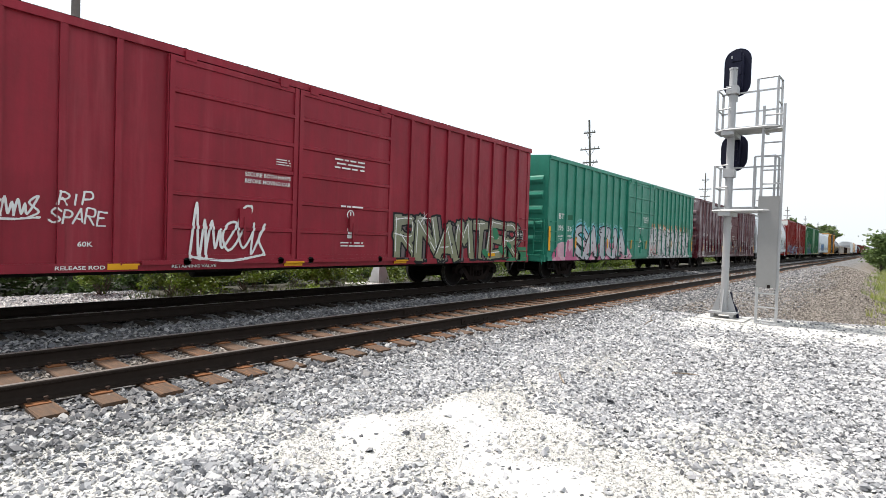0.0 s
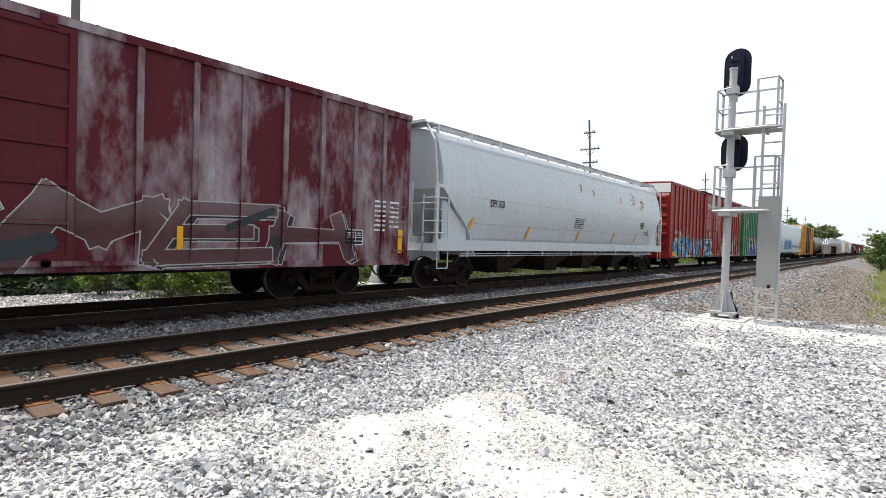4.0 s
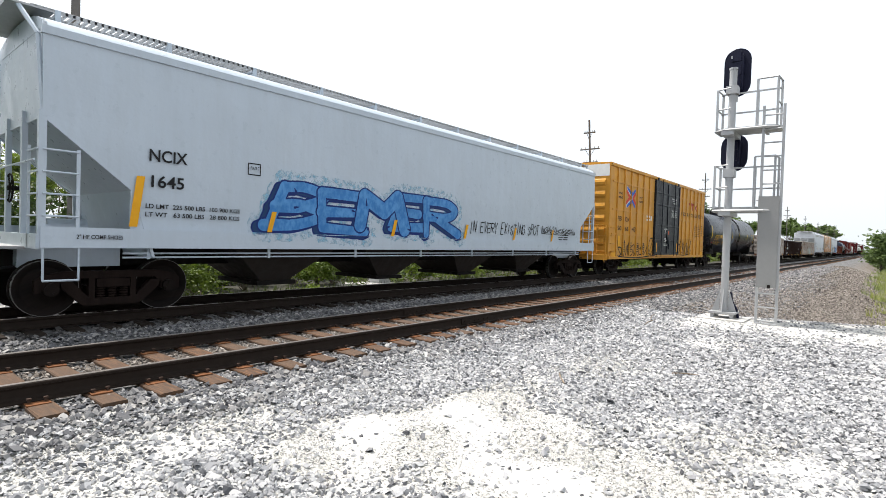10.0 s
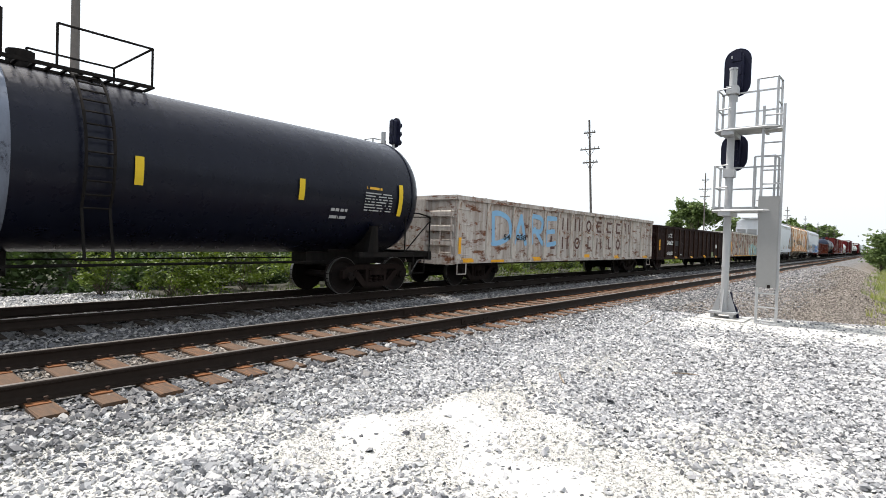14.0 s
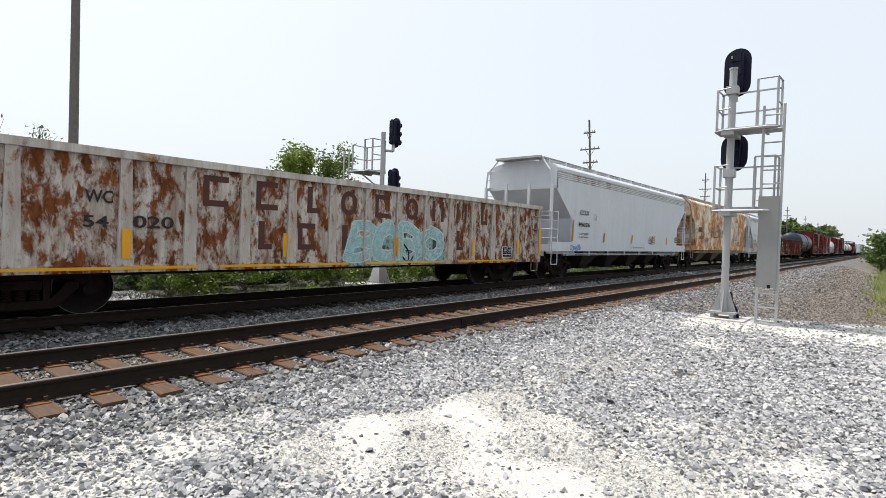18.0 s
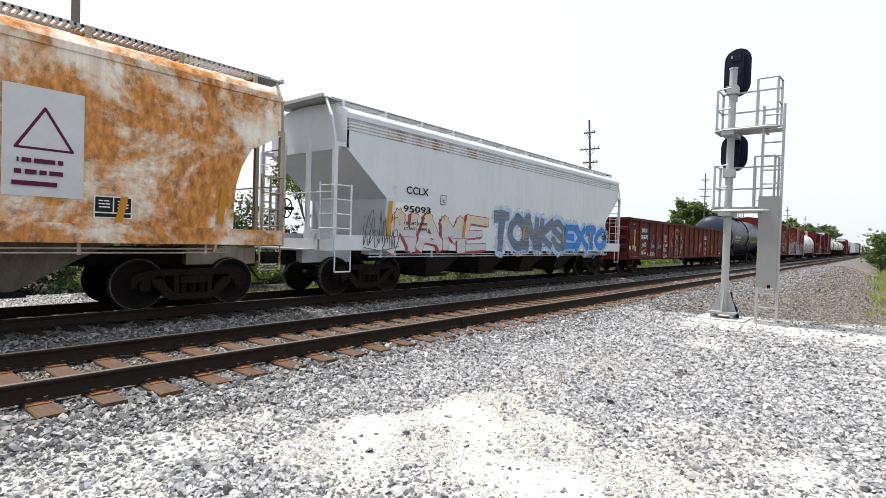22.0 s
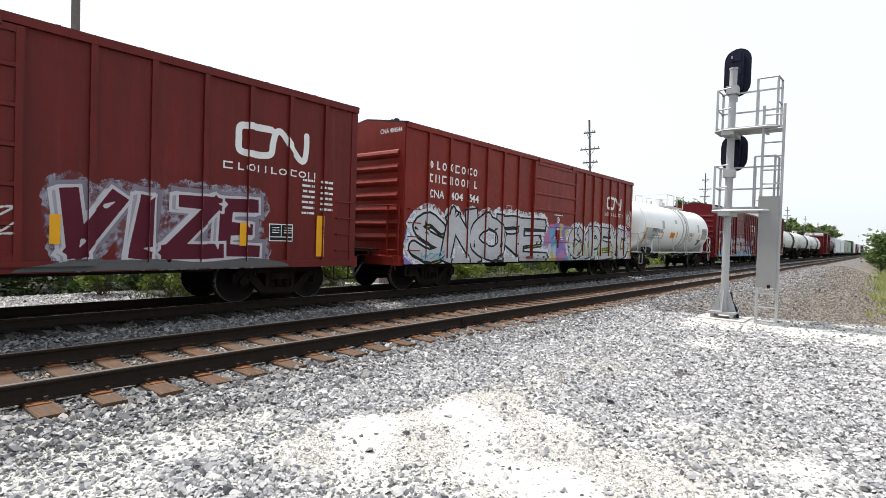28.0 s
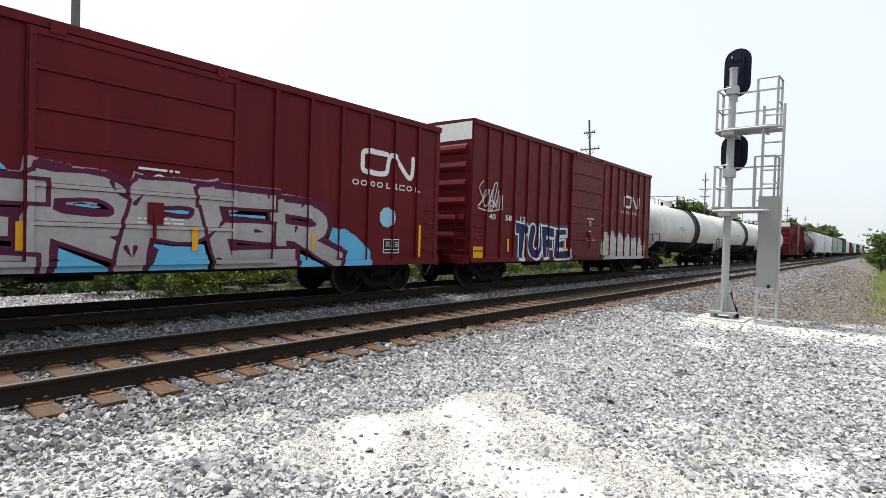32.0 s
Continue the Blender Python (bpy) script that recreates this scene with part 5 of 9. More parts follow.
def couplers(car, L, x_in=0.0):
    for x, r in ((x_in, 0.0), (L - x_in, math.pi)):
        for nm, me in (("coupler", COUPLER), ("air_hose", HOSE)):
            c = part(nm, me, None, car)
            c.location, c.rotation_euler = (x, 0, 0), (0, 0, r)


def ladder_geo(x, y, z0, z1, rungs, along="x", width=0.42, r=0.016, stiles=True, off=0.07):
    """Ladder or grab irons standing off a side (along x) or an end (along y)."""
    g = Geo()
    h = width / 2
    for k in range(rungs):
        z = z0 + (z1 - z0) * k / max(1, rungs - 1)
        if along == "x":
            g.pipe([(x - h, y, z), (x - h, y - off, z), (x + h, y - off, z), (x + h, y, z)], r, 5)
        else:
            g.pipe([(x, y - h, z), (x - off, y - h, z), (x - off, y + h, z), (x, y + h, z)], r, 5)
    if stiles:
        for s in (-h, h):
            if along == "x":
                g.box(x + s - 0.02, x + s + 0.02, y - off - 0.005, y - off + 0.03, z0 - 0.1, z1 + 0.12)
            else:
                g.box(x - off - 0.005, x - off + 0.03, y + s - 0.02, y + s + 0.02, z0 - 0.1, z1 + 0.12)
    return g


def stirrup(x, y, z, w=0.42, drop=0.34):
    return Geo().pipe([(x - w / 2, y, z), (x - w / 2, y, z - drop), (x + w / 2, y, z - drop), (x + w / 2, y, z)], 0.018, 5)


def brake_wheel(x, y, z, r=0.27):
    g = Geo()
    n = 16
    for i in range(n):
        a, b = 2 * math.pi * i / n, 2 * math.pi * (i + 1) / n
        g.tube((x, y + r * math.cos(a), z + r * math.sin(a)), (x, y + r * math.cos(b), z + r * math.sin(b)), 0.016, 5)
    for i in range(5):
        a = 2 * math.pi * i / 5
        g.tube((x, y, z), (x, y + r * math.cos(a), z + r * math.sin(a)), 0.012, 5)
    g.tube((x - 0.03, y, z), (x + 0.2, y, z), 0.04, 8)
    return g


# Default bay steel, much darker than the hoppers' side sheets.
BAY_DARK = paint("dark_bay_steel", (0.035, 0.029, 0.026), 0.75, 0.6, (0.04, 0.03, 0.025))
SIDE = 1.52      # half width over the side sheets
RIB = 0.060


# ---- boxcars ----
def boxcar(label, L, H, mat, doors, trucks=2.3, ribs=0.85, peak=0.10, roof=None, end_cap=None, end_ribs=5, door_mat=None, door_kind="plain",
           group="boxcars of the freight train", gap=0.8, belts=(), sill=0.76, cover=False, grab=None, spin=True, fine=True, rods=None, rib_shift=0.0, bars_at=None, post_top=1.0):
    car = thing("boxcar", label, "boxcar", group)
    ob = car
    roof = roof or mat
    c = {"ob": ob}
    grab = grab or mat
    d0, d1 = doors[0][0], doors[-1][1]
    # side sheets and body shell
    body = Geo()
    body.box(0.0, L, -SIDE, SIDE, 0.86, H - 0.05)
    part("body", body, mat, ob)
    for s in (-1, 1):
        part("side_sill", Geo().box(0.0, L, s * (SIDE - 0.02), s * (SIDE + RIB), sill, 0.90), mat, ob)
        part("top_rail", Geo().box(0.0, L, s * (SIDE - 0.03), s * (SIDE + RIB + 0.01), H - 0.13, H), mat, ob)
        for x in (0.0, L - 0.16):
            part("corner_post", Geo().box(x, x + 0.16, s * (SIDE + 0.002), s * (SIDE + 0.020), 0.90, H - 0.13), mat, ob)
    strips = []
    rib_x = []
    for a, b in ((0.0, d0), (d1, L)):
        n = max(1, round((b - a) / ribs))
        rib_x += [a + (b - a) * k / n + (rib_shift if a == 0 else 0) for k in range(1, n)]
    rw = 0.10
    rib_me = Geo().prism_y([(-rw / 2, 0.90), (rw / 2, 0.90), (rw / 2, H - 0.13), (-rw / 2, H - 0.13)], -SIDE - RIB, -SIDE + 0.01).mesh("rib")
    rib_me.materials.append(mat)
    for x in rib_x:
        o = part("rib", rib_me, None, ob)
        o.location = (x, 0, 0)
    if fine:
        for x in rib_x:
            o = part("rib", rib_me, None, ob)
            o.location, o.rotation_euler = (x, 0, 0), (0, 0, math.pi)
            o.location = (x, 0, 0)
    for z in belts:
        for a, b in ((0.30, d0 - 0.1), (d1 + 0.1, L - 0.30)):
            part("belt_rail", Geo().box(a, b, -SIDE - 0.035, -SIDE + 0.01, z - 0.035, z + 0.035), mat, ob)
    edges = sorted([(x - rw / 2, x + rw / 2, -SIDE - RIB) for x in rib_x] + [(a - 0.0, b, -SIDE - 0.075) for a, b in doors])
    x = 0.0
    for a, b, y in edges:
        if a > x:
            strips.append((x, a, -SIDE - (0.022 if x < 0.01 else 0.0)))
        strips.append((a, b, y))
        x = b
    strips.append((x, L, -SIDE - 0.022))
    zb, zt = 0.93, H - 0.16
    cross = sorted(zb + (zt - zb) * f for f in (bars_at or [k / (5 if door_kind == "grid" else 6) for k in range(1, 5 if door_kind == "grid" else 6)]))
    levels = []
    for xa, xb, y in strips:
        on_track = d0 - 0.4 <= (xa + xb) / 2 <= d1 + 0.9
        if not any(a <= (xa + xb) / 2 <= b for a, b in doors):
            levels.append((xa, xb, [(sill, 0.86, -SIDE - RIB), (0.86, 0.94 if on_track else 0.90, -SIDE - (0.13 if on_track else RIB)), (0.94 if on_track else 0.90, H, y)]))
            continue
        z, door = zb + 0.1, [(sill, 0.86, -SIDE - RIB), (0.86, 0.94, -SIDE - 0.13), (0.94, zb + 0.1, -SIDE - 0.10)]
        for q in cross:
            door += [(z, q - 0.03, y), (q - 0.03, q + 0.03, -SIDE - 0.105)]
            z = q + 0.03
        door.append((z, H, y))
        rim = [(sill, 0.86, -SIDE - RIB), (0.86, 0.94, -SIDE - 0.13), (0.94, H, -SIDE - 0.11)]
        levels += [(xa, xa + 0.09, rim), (xa + 0.09, xb - 0.09, door), (xb - 0.09, xb, rim)]
    c["strips"] = levels
    # doors
    dm = door_mat or mat
    for a, b in doors:
        zb, zt = 0.93, H - 0.16
        door = part("door", Geo().box(a, b, -SIDE - 0.07, -SIDE + 0.01, zb, zt), dm, ob, "sliding steel door")
        fr = Geo().box(a, a + 0.09, -SIDE - 0.11, -SIDE - 0.06, zb, zt).box(b - 0.09, b, -SIDE - 0.11, -SIDE - 0.06, zb, zt)
        fr.box(a, b, -SIDE - 0.10, -SIDE - 0.06, zt - 0.1, zt).box(a, b, -SIDE - 0.10, -SIDE - 0.06, zb, zb + 0.1)
        part("door_frame", fr, dm, door)
        for f in bars_at or [k / (5 if door_kind == "grid" else 6) for k in range(1, 5 if door_kind == "grid" else 6)]:
            z = zb + (zt - zb) * f
            part("door_bar", Geo().prism_x([(-SIDE - 0.105, z - 0.03), (-SIDE - 0.105, z + 0.03), (-SIDE - 0.065, z + 0.05), (-SIDE - 0.065, z - 0.05)], a + 0.09, b - 0.09), dm, door)
        for x in (a - 0.022, b + 0.004):
            part("door_seal", Geo().box(x, x + 0.018, -SIDE - 0.085, -SIDE + 0.005, zb, zt), dm, door)
        mid = (a + b) / 2
        if door_kind == "grid":
            part("door_post", Geo().box(mid - 0.07, mid + 0.07, -SIDE - 0.11, -SIDE - 0.06, zb, zb + (zt - zb) * post_top), dm, door)
            for x in (a + (b - a) * (0.24 if post_top == 1 else 0.12), a + (b - a) * (0.76 if post_top == 1 else 0.9)):
                part("locking_rod", Geo().tube((x, -SIDE - 0.13, zb - 0.08), (x, -SIDE - 0.13, zt + 0.1), 0.026, 6), rods or dm, door)
        hd = Geo().box(mid + 0.02, mid + 0.26, -SIDE - 0.15, -SIDE - 0.07, 1.55, 1.92).box(mid + 0.10, mid + 0.14, -SIDE - 0.17, -SIDE - 0.12, 1.25, 1.75)
        part("latch", hd, dm, door)
        for x in (a + 0.25, b - 0.45):
            part("door_hanger", Geo().box(x, x + 0.2, -SIDE - 0.12, -SIDE - 0.06, zt - 0.04, zt + 0.12), dm, door)
            part("door_roller", Geo().tube((x + 0.1, -SIDE - 0.13, zb - 0.02), (x + 0.1, -SIDE - 0.07, zb - 0.02), 0.07, 10), STEEL_DARK, door)
    part("door_track", Geo().box(d0 - 0.4, d1 + 0.9, -SIDE - 0.13, -SIDE - 0.01, 0.86, 0.90).box(d0 - 0.4, d1 + 0.9, -SIDE - 0.13, -SIDE - 0.11, 0.90, 0.94), mat, ob)
    if cover:
        part("door_track_cover", Geo().box(d0 - 0.9, d1 + 2.6, -SIDE - 0.13, -SIDE + 0.02, H - 0.05, H + 0.035), STEEL_DARK, ob, "dark door-track cover")
    # roof with cross seams
    rp = [(-SIDE - 0.055, H - 0.02), (-SIDE - 0.055, H + 0.012), (0.0, H + peak), (SIDE + 0.055, H + 0.012), (SIDE + 0.055, H - 0.02)]
    rf = part("roof", Geo().prism_x(rp[::-1], -0.02, L + 0.02), roof, ob)
    n = int(L / 1.15)
    seam = Geo().prism_x([(y * 0.985, z + 0.014) for y, z in rp[::-1]], -0.03, 0.03).mesh("roof_seam")
    seam.materials.append(roof)
    for k in range(n + 1):
        o = part("roof_seam", seam, None, rf)
        o.location = (0.05 + (L - 0.1) * k / n, 0, 0)
    # ends
    for x, r in ((0.0, 0.0), (L, math.pi)):
        e = Geo().add([(-0.025, -SIDE, 0.80), (-0.025, SIDE, 0.80), (-0.025, SIDE, H - 0.03), (-0.025, 0, H + peak - 0.03), (-0.025, -SIDE, H - 0.03),
                       (0.02, -SIDE, 0.80), (0.02, SIDE, 0.80), (0.02, SIDE, H - 0.03), (0.02, 0, H + peak - 0.03), (0.02, -SIDE, H - 0.03)],
                      [(0, 4, 3, 2, 1), (5, 6, 7, 8, 9)] + [(i, (i + 1) % 5, 5 + (i + 1) % 5, 5 + i) for i in range(5)])
        end = part("end_wall", e, mat, ob)
        end.location, end.rotation_euler = (x, 0, 0), (0, 0, r)
        top = H - 0.62
        if end_cap:
            part("end_cap", Geo().box(-0.034, -0.02, -SIDE + 0.03, SIDE - 0.03, H - 0.60, H - 0.06), end_cap, end, "white painted band above the end ribs")
        pitch = (top - 1.25) / end_ribs
        for k in range(end_ribs):
            z = 1.25 + pitch * (k + 0.5)
            hgt = pitch * 0.30
            part("end_rib", Geo().prism_y([(-0.02, z - hgt), (-0.02, z + hgt * 1.1), (-0.055, z + hgt * 0.75), (-0.088, z + hgt * 0.1), (-0.075, z - hgt * 0.45)], -SIDE + 0.20, SIDE - 0.20), mat, end)
        part("end_sill", Geo().box(-0.13, 0.05, -SIDE + 0.02, SIDE - 0.02, 0.72, 0.98), mat, end)
        part("end_platform", Geo().box(-0.42, -0.11, -0.75, 1.1, 1.10, 1.14).box(-0.40, -0.36, -0.74, -0.70, 0.95, 1.10).box(-0.40, -0.36, 1.05, 1.09, 0.95, 1.10), STEEL_DARK, end)
        part("end_ladder", ladder_geo(-0.03, -1.22, 1.12, 2.18, 4, "y"), grab, end)
        part("end_grab", Geo().pipe([(-0.06, -1.3, 2.30), (-0.15, -1.3, 2.30), (-0.15, 1.3, 2.30), (-0.06, 1.3, 2.30)], 0.016, 5), grab, end)
        part("uncoupling_lever", Geo().pipe([(-0.18, -1.45, 0.62), (-0.18, -1.35, 0.95), (-0.25, -0.15, 0.95), (-0.45, -0.1, 0.88)], 0.014, 5), grab, end)
    part("brake_wheel", brake_wheel(-0.2, 0.75, 2.0), STEEL_DARK, ob)
    part("brake_housing", Geo().box(-0.16, -0.03, 0.55, 0.95, 1.55, 2.25), mat, ob)
    for x in (0.36, L - 0.36):
        for q in range(4):
            part("grab_iron", ladder_geo(x, -SIDE - 0.015, 1.12 + 0.367 * q, 0, 1, "x", stiles=False), grab, ob)
        part("stirrup_step", stirrup(x, -SIDE, 0.80), STEEL_DARK, ob)
    part("underframe", Geo().box(0.4, L - 0.4, -0.32, 0.32, 0.62, 0.86).box(trucks + 1.6, L - trucks - 1.6, -1.2, -1.1, 0.68, 0.86).box(trucks + 1.6, L - trucks - 1.6, 1.1, 1.2, 0.68, 0.86), STEEL_DARK, ob)
    part("brake_reservoir", Geo().tube((L * 0.44, 0.7, 0.62), (L * 0.44 + 1.1, 0.7, 0.62), 0.2, 12), STEEL_DARK, ob)
    truck(ob, trucks, spin)
    truck(ob, L - trucks, spin)
    couplers(ob, L)
    return c


# ---- covered hoppers ----
def hopper(label, L, H, mat, cut, bays=4, bulge=0.0, sill=(1.10, 1.46), rail_mat=None, frame_mat=None, bands=False, roofline=0.35, board=True, curved=False, spin=True, trucks=1.4, bay_mat=None, skirt=False, band_mat=None,
           group="covered hoppers of the freight train"):
    """cut: x and z where the end slope leaves the side sheet at the top, then at the bottom."""
    ob = thing("covered_hopper", label, "hopper car", group)
    c = {"ob": ob}
    fm = frame_mat or mat
    (xa, za), (xb, zb) = cut
    w = SIDE + 0.03
    zs = [sill[1], zb]
    zs += [zb + (za - zb) * k / 4 for k in range(1, 5)] + [za + (H - za) * k / 6 for k in range(1, 7)]

    def side_y(z):
        t = (z - sill[1]) / (H - sill[1])
        return -(w + bulge * (math.sin(math.pi * (0.12 + 0.80 * t)) - 1.0)) if bulge else -w

    def x_of(z):
        if z <= zb:
            return xb
        if z >= za:
            return xa
        t = (z - zb) / (za - zb)
        return xb + (xa - xb) * (t if not curved else 1 - math.sqrt(max(0, 1 - t * t)))
    for s in (-1, 1):
        v, f = [], []
        for z in zs:
            y = side_y(z) * -s
            v += [(x_of(z), y, z), (L - x_of(z), y, z), (x_of(z), y - s * 0.05, z), (L - x_of(z), y - s * 0.05, z)]
        for k in range(len(zs) - 1):
            o, p = 4 * k, 4 * k + 4
            f += [(o, o + 1, p + 1, p), (o + 2, p + 2, p + 3, o + 3), (o, p, p + 2, o + 2), (o + 1, o + 3, p + 3, p + 1)]
        part("side_sheet", Geo().add(v, f), mat, ob, smooth=bool(bulge))
        g = Geo().box(0.05, L - 0.05, s * (w - 0.14), s * (w + 0.035), sill[0], sill[1])
        part("side_sill", g, rail_mat or mat, ob)
        part("top_chord", Geo().box(xa - 0.02, L - xa + 0.02, s * (abs(side_y(H)) - 0.04), s * (abs(side_y(H)) + 0.03), H - 0.10, H + 0.02), mat, ob)
        if bands:
            for k in range(4):
                z = H - 0.36 + k * 0.075
                part("side_band", Geo().prism_x([(s * w, z - 0.022), (s * (w + 0.018), z), (s * w, z + 0.022)], xa, L - xa), band_mat or mat, ob)
    c["strips"] = [(0.0, L, (lambda z: side_y(max(z, sill[1])) - 0.002 if z > sill[1] else -w - 0.036))]
    # roof
    yw = abs(side_y(H))
    rings = []
    for x in (xa, L - xa):
        rings.append([(x, yw * math.cos(math.pi * k / 10), H + roofline * math.sin(math.pi * k / 10)) for k in range(11)])
    part("roof", Geo().loft(rings), mat, ob, smooth=True)
    for k in range(bays * 2 + 2):
        x = xa + 0.8 + (L - 2 * xa - 2.6) * k / (bays * 2 + 1)
        part("hatch_cover", Geo().box(x, x + 1.0, -0.30, 0.30, H + roofline - 0.04, H + roofline + 0.06), fm, ob)
    # running boards
    grate = STEEL_DARK if board == "dark" else GALV
    zr = H + roofline + 0.06
    for s in (-1, 1):
        g = Geo()
        yb0, yb1 = s * 0.58, s * 1.02
        g.box(xa - 0.05, L - xa + 0.05, min(yb0, yb1), min(yb0, yb1) + 0.025, zr - 0.03, zr + 0.03).box(xa - 0.05, L - xa + 0.05, max(yb0, yb1) - 0.025, max(yb0, yb1), zr - 0.03, zr + 0.03)
        n = int((L - 2 * xa) / 0.10)
        for k in range(n):
            x = xa + (L - 2 * xa) * k / n
            g.box(x, x + 0.035, min(yb0, yb1), max(yb0, yb1), zr - 0.022, zr + 0.022)
        tagged(part("running_board", g, grate, ob, "open steel grating walkway"), kind="")
        for k in range(12):
            x = xa + 0.3 + (L - 2 * xa - 0.6) * k / 11
            zc = H + roofline * math.sqrt(max(0, 1 - (1.0 / yw) ** 2)) - 0.03
            part("board_bracket", Geo().box(x - 0.04, x + 0.04, s * 0.98, s * 1.03, zc, zr + 0.03).box(x - 0.03, x + 0.03, s * 0.6, s * 1.0, zr - 0.07, zr - 0.03), fm, ob)
    # ends: upper panel, slope sheet, posts, platform
    for x0, r in ((0.0, 0.0), (L, math.pi)):
        hook = part("end_sill", Geo().box(0.0, 1.5, -0.45, 0.45, 0.78, 1.12).box(0.0, 0.16, -w, w, sill[0] - 0.02, sill[1] - 0.12), fm, ob)
        hook.location, hook.rotation_euler = (x0, 0, 0), (0, 0, r)
        arc = [(yw * math.cos(math.pi * k / 10), H + roofline * math.sin(math.pi * k / 10)) for k in range(11)]
        poly = [(-w, za), (w, za)] + arc
        k = len(poly)
        eg = Geo().add([(xa + 0.005, y, z) for y, z in poly] + [(xa + 0.06, y, z) for y, z in poly], [tuple(range(k)), tuple(range(k, 2 * k))[::-1]] + [(i, (i + 1) % k, k + (i + 1) % k, k + i) for i in range(k)])
        part("end_panel", eg, mat, hook)
        sl = []
        for q in range(9):
            z = zb + (za - zb) * q / 8
            sl.append((x_of(z) + 0.03, z))
        sl = [(xb + 0.35, sill[0] - 0.15)] + sl
        g = Geo().loft([[(p, -w + 0.02, z), (p, w - 0.02, z), (p + 0.05, w - 0.02, z), (p + 0.05, -w + 0.02, z)] for p, z in sl])
        part("slope_sheet", g, mat, hook)
        for s in (-1, 1):
            part("corner_post", Geo().box(0.02, 0.12, s * (w - 0.09), s * w, sill[1] - 0.12, za).box(0.02, xa + 0.08, s * (w - 0.09), s * w, za, za + 0.1), fm, hook)
            if skirt:
                part("end_skirt", Geo().prism_y([(xa + 0.1, sill[1] - 0.02), (xb + 0.05, sill[1] - 0.02), (xb + 0.05, zb), (xa + 0.25, za - 0.35), (xa + 0.1, za - 0.35)], s * (w - 0.16), s * (w - 0.12)), mat, hook)
            part("inner_post", Geo().box(0.02, 0.10, s * 0.52 - 0.05, s * 0.52 + 0.05, sill[0], za + 0.2), fm, hook)
            part("side_ladder", Geo().box(0.50, 0.55, s * w, s * (w + 0.02), sill[1], 2.65), fm, hook)
            for q in range(4):
                z = 1.62 + 0.33 * q
                part("rung", Geo().pipe([(0.07, s * (w + 0.02), z), (0.53, s * (w + 0.02), z)], 0.016, 5), fm, hook)
                part("rung", Geo().pipe([(0.0, s * w, z), (0.0, s * (w - 0.5), z)], 0.016, 5), fm, hook)
            g = Geo().box(0.0, 0.03, s * (w - 0.52), s * (w - 0.48), sill[0], 2.7)
            part("ladder_stile", g, fm, hook)
            part("stirrup_step", stirrup(0.32, s * (w + 0.0), sill[0], 0.46, 0.50), fm, hook)
        for q in range(7):
            z = 2.9 + 0.33 * q
            if z < H + 0.1:
                part("end_rung", Geo().pipe([(0.0, 1.0, z), (-0.04, 1.0, z), (-0.04, 1.42, z), (0.0, 1.42, z)], 0.014, 5), fm, hook)
        part("crossover_platform", Geo().box(-0.30, 0.02, -0.9, 0.9, sill[0] - 0.04, sill[0]), GALV, hook)
        part("handrail", Geo().pipe([(-0.02, -w + 0.05, 2.45), (-0.02, w - 0.05, 2.45)], 0.016, 5), fm, hook)
        part("roof_platform", Geo().box(xa - 0.35, xa + 0.25, -1.05, 1.05, zr - 0.03, zr).box(xa - 0.35, xa - 0.30, -1.05, 1.05, zr, zr + 0.05), GALV, hook)
        part("platform_brace", Geo().pipe([(0.07, -w + 0.04, za + 0.1), (0.02, -w + 0.14, H - 0.1), (xa - 0.2, -1.0, zr - 0.03)], 0.036, 6).pipe([(0.07, w - 0.04, za + 0.1), (0.02, w - 0.14, H - 0.1), (xa - 0.2, 1.0, zr - 0.03)], 0.036, 6), fm, hook)
    part("brake_wheel", brake_wheel(0.05, 0.35, 2.1, 0.24), STEEL_DARK, ob)
    part("brake_cylinder", Geo().tube((0.5, 0.1, 1.45), (1.1, 0.1, 1.45), 0.16, 12).box(0.3, 0.8, -0.6, -0.2, 1.2, 1.5), fm, ob)
    # discharge bays
    x0, x1 = xb + 1.5, L - xb - 1.5
    bw = (x1 - x0) / bays
    for k in range(bays):
        a, b = x0 + k * bw + 0.05, x0 + (k + 1) * bw - 0.05
        mid = (a + b) / 2
        g = Geo().hexa([(mid - 0.34, -0.75, 0.42), (mid + 0.34, -0.75, 0.42), (mid + 0.34, 0.75, 0.42), (mid - 0.34, 0.75, 0.42),
                        (a, -w + 0.06, sill[1]), (b, -w + 0.06, sill[1]), (b, w - 0.06, sill[1]), (a, w - 0.06, sill[1])])
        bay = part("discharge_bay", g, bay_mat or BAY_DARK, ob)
        part("outlet_gate", Geo().box(mid - 0.48, mid + 0.48, -0.85, 0.85, 0.33, 0.42).tube((mid - 0.6, -0.6, 0.37), (mid + 0.6, -0.6, 0.37), 0.03, 6), STEEL_DARK, bay)
    part("centre_sill", Geo().box(0.5, L - 0.5, -0.25, 0.25, 0.78, 1.12), STEEL_DARK, ob)
    for z in (sill[0] - 0.09, sill[0] - 0.16):
        part("train_line_pipe", Geo().tube((1.2, -1.46, z), (L - 1.2, -1.46, z), 0.017, 6), fm, ob)
    if spin:
        for k in range(8):
            x = 1.6 + (L - 3.2) * k / 7
            part("pipe_hanger", Geo().box(x - 0.025, x + 0.025, -1.475, -1.44, sill[0] - 0.19, sill[0] + 0.02), fm, ob)
    truck(ob, trucks, spin)
    truck(ob, L - trucks, spin)
    couplers(ob, L, 0.05)
    return c


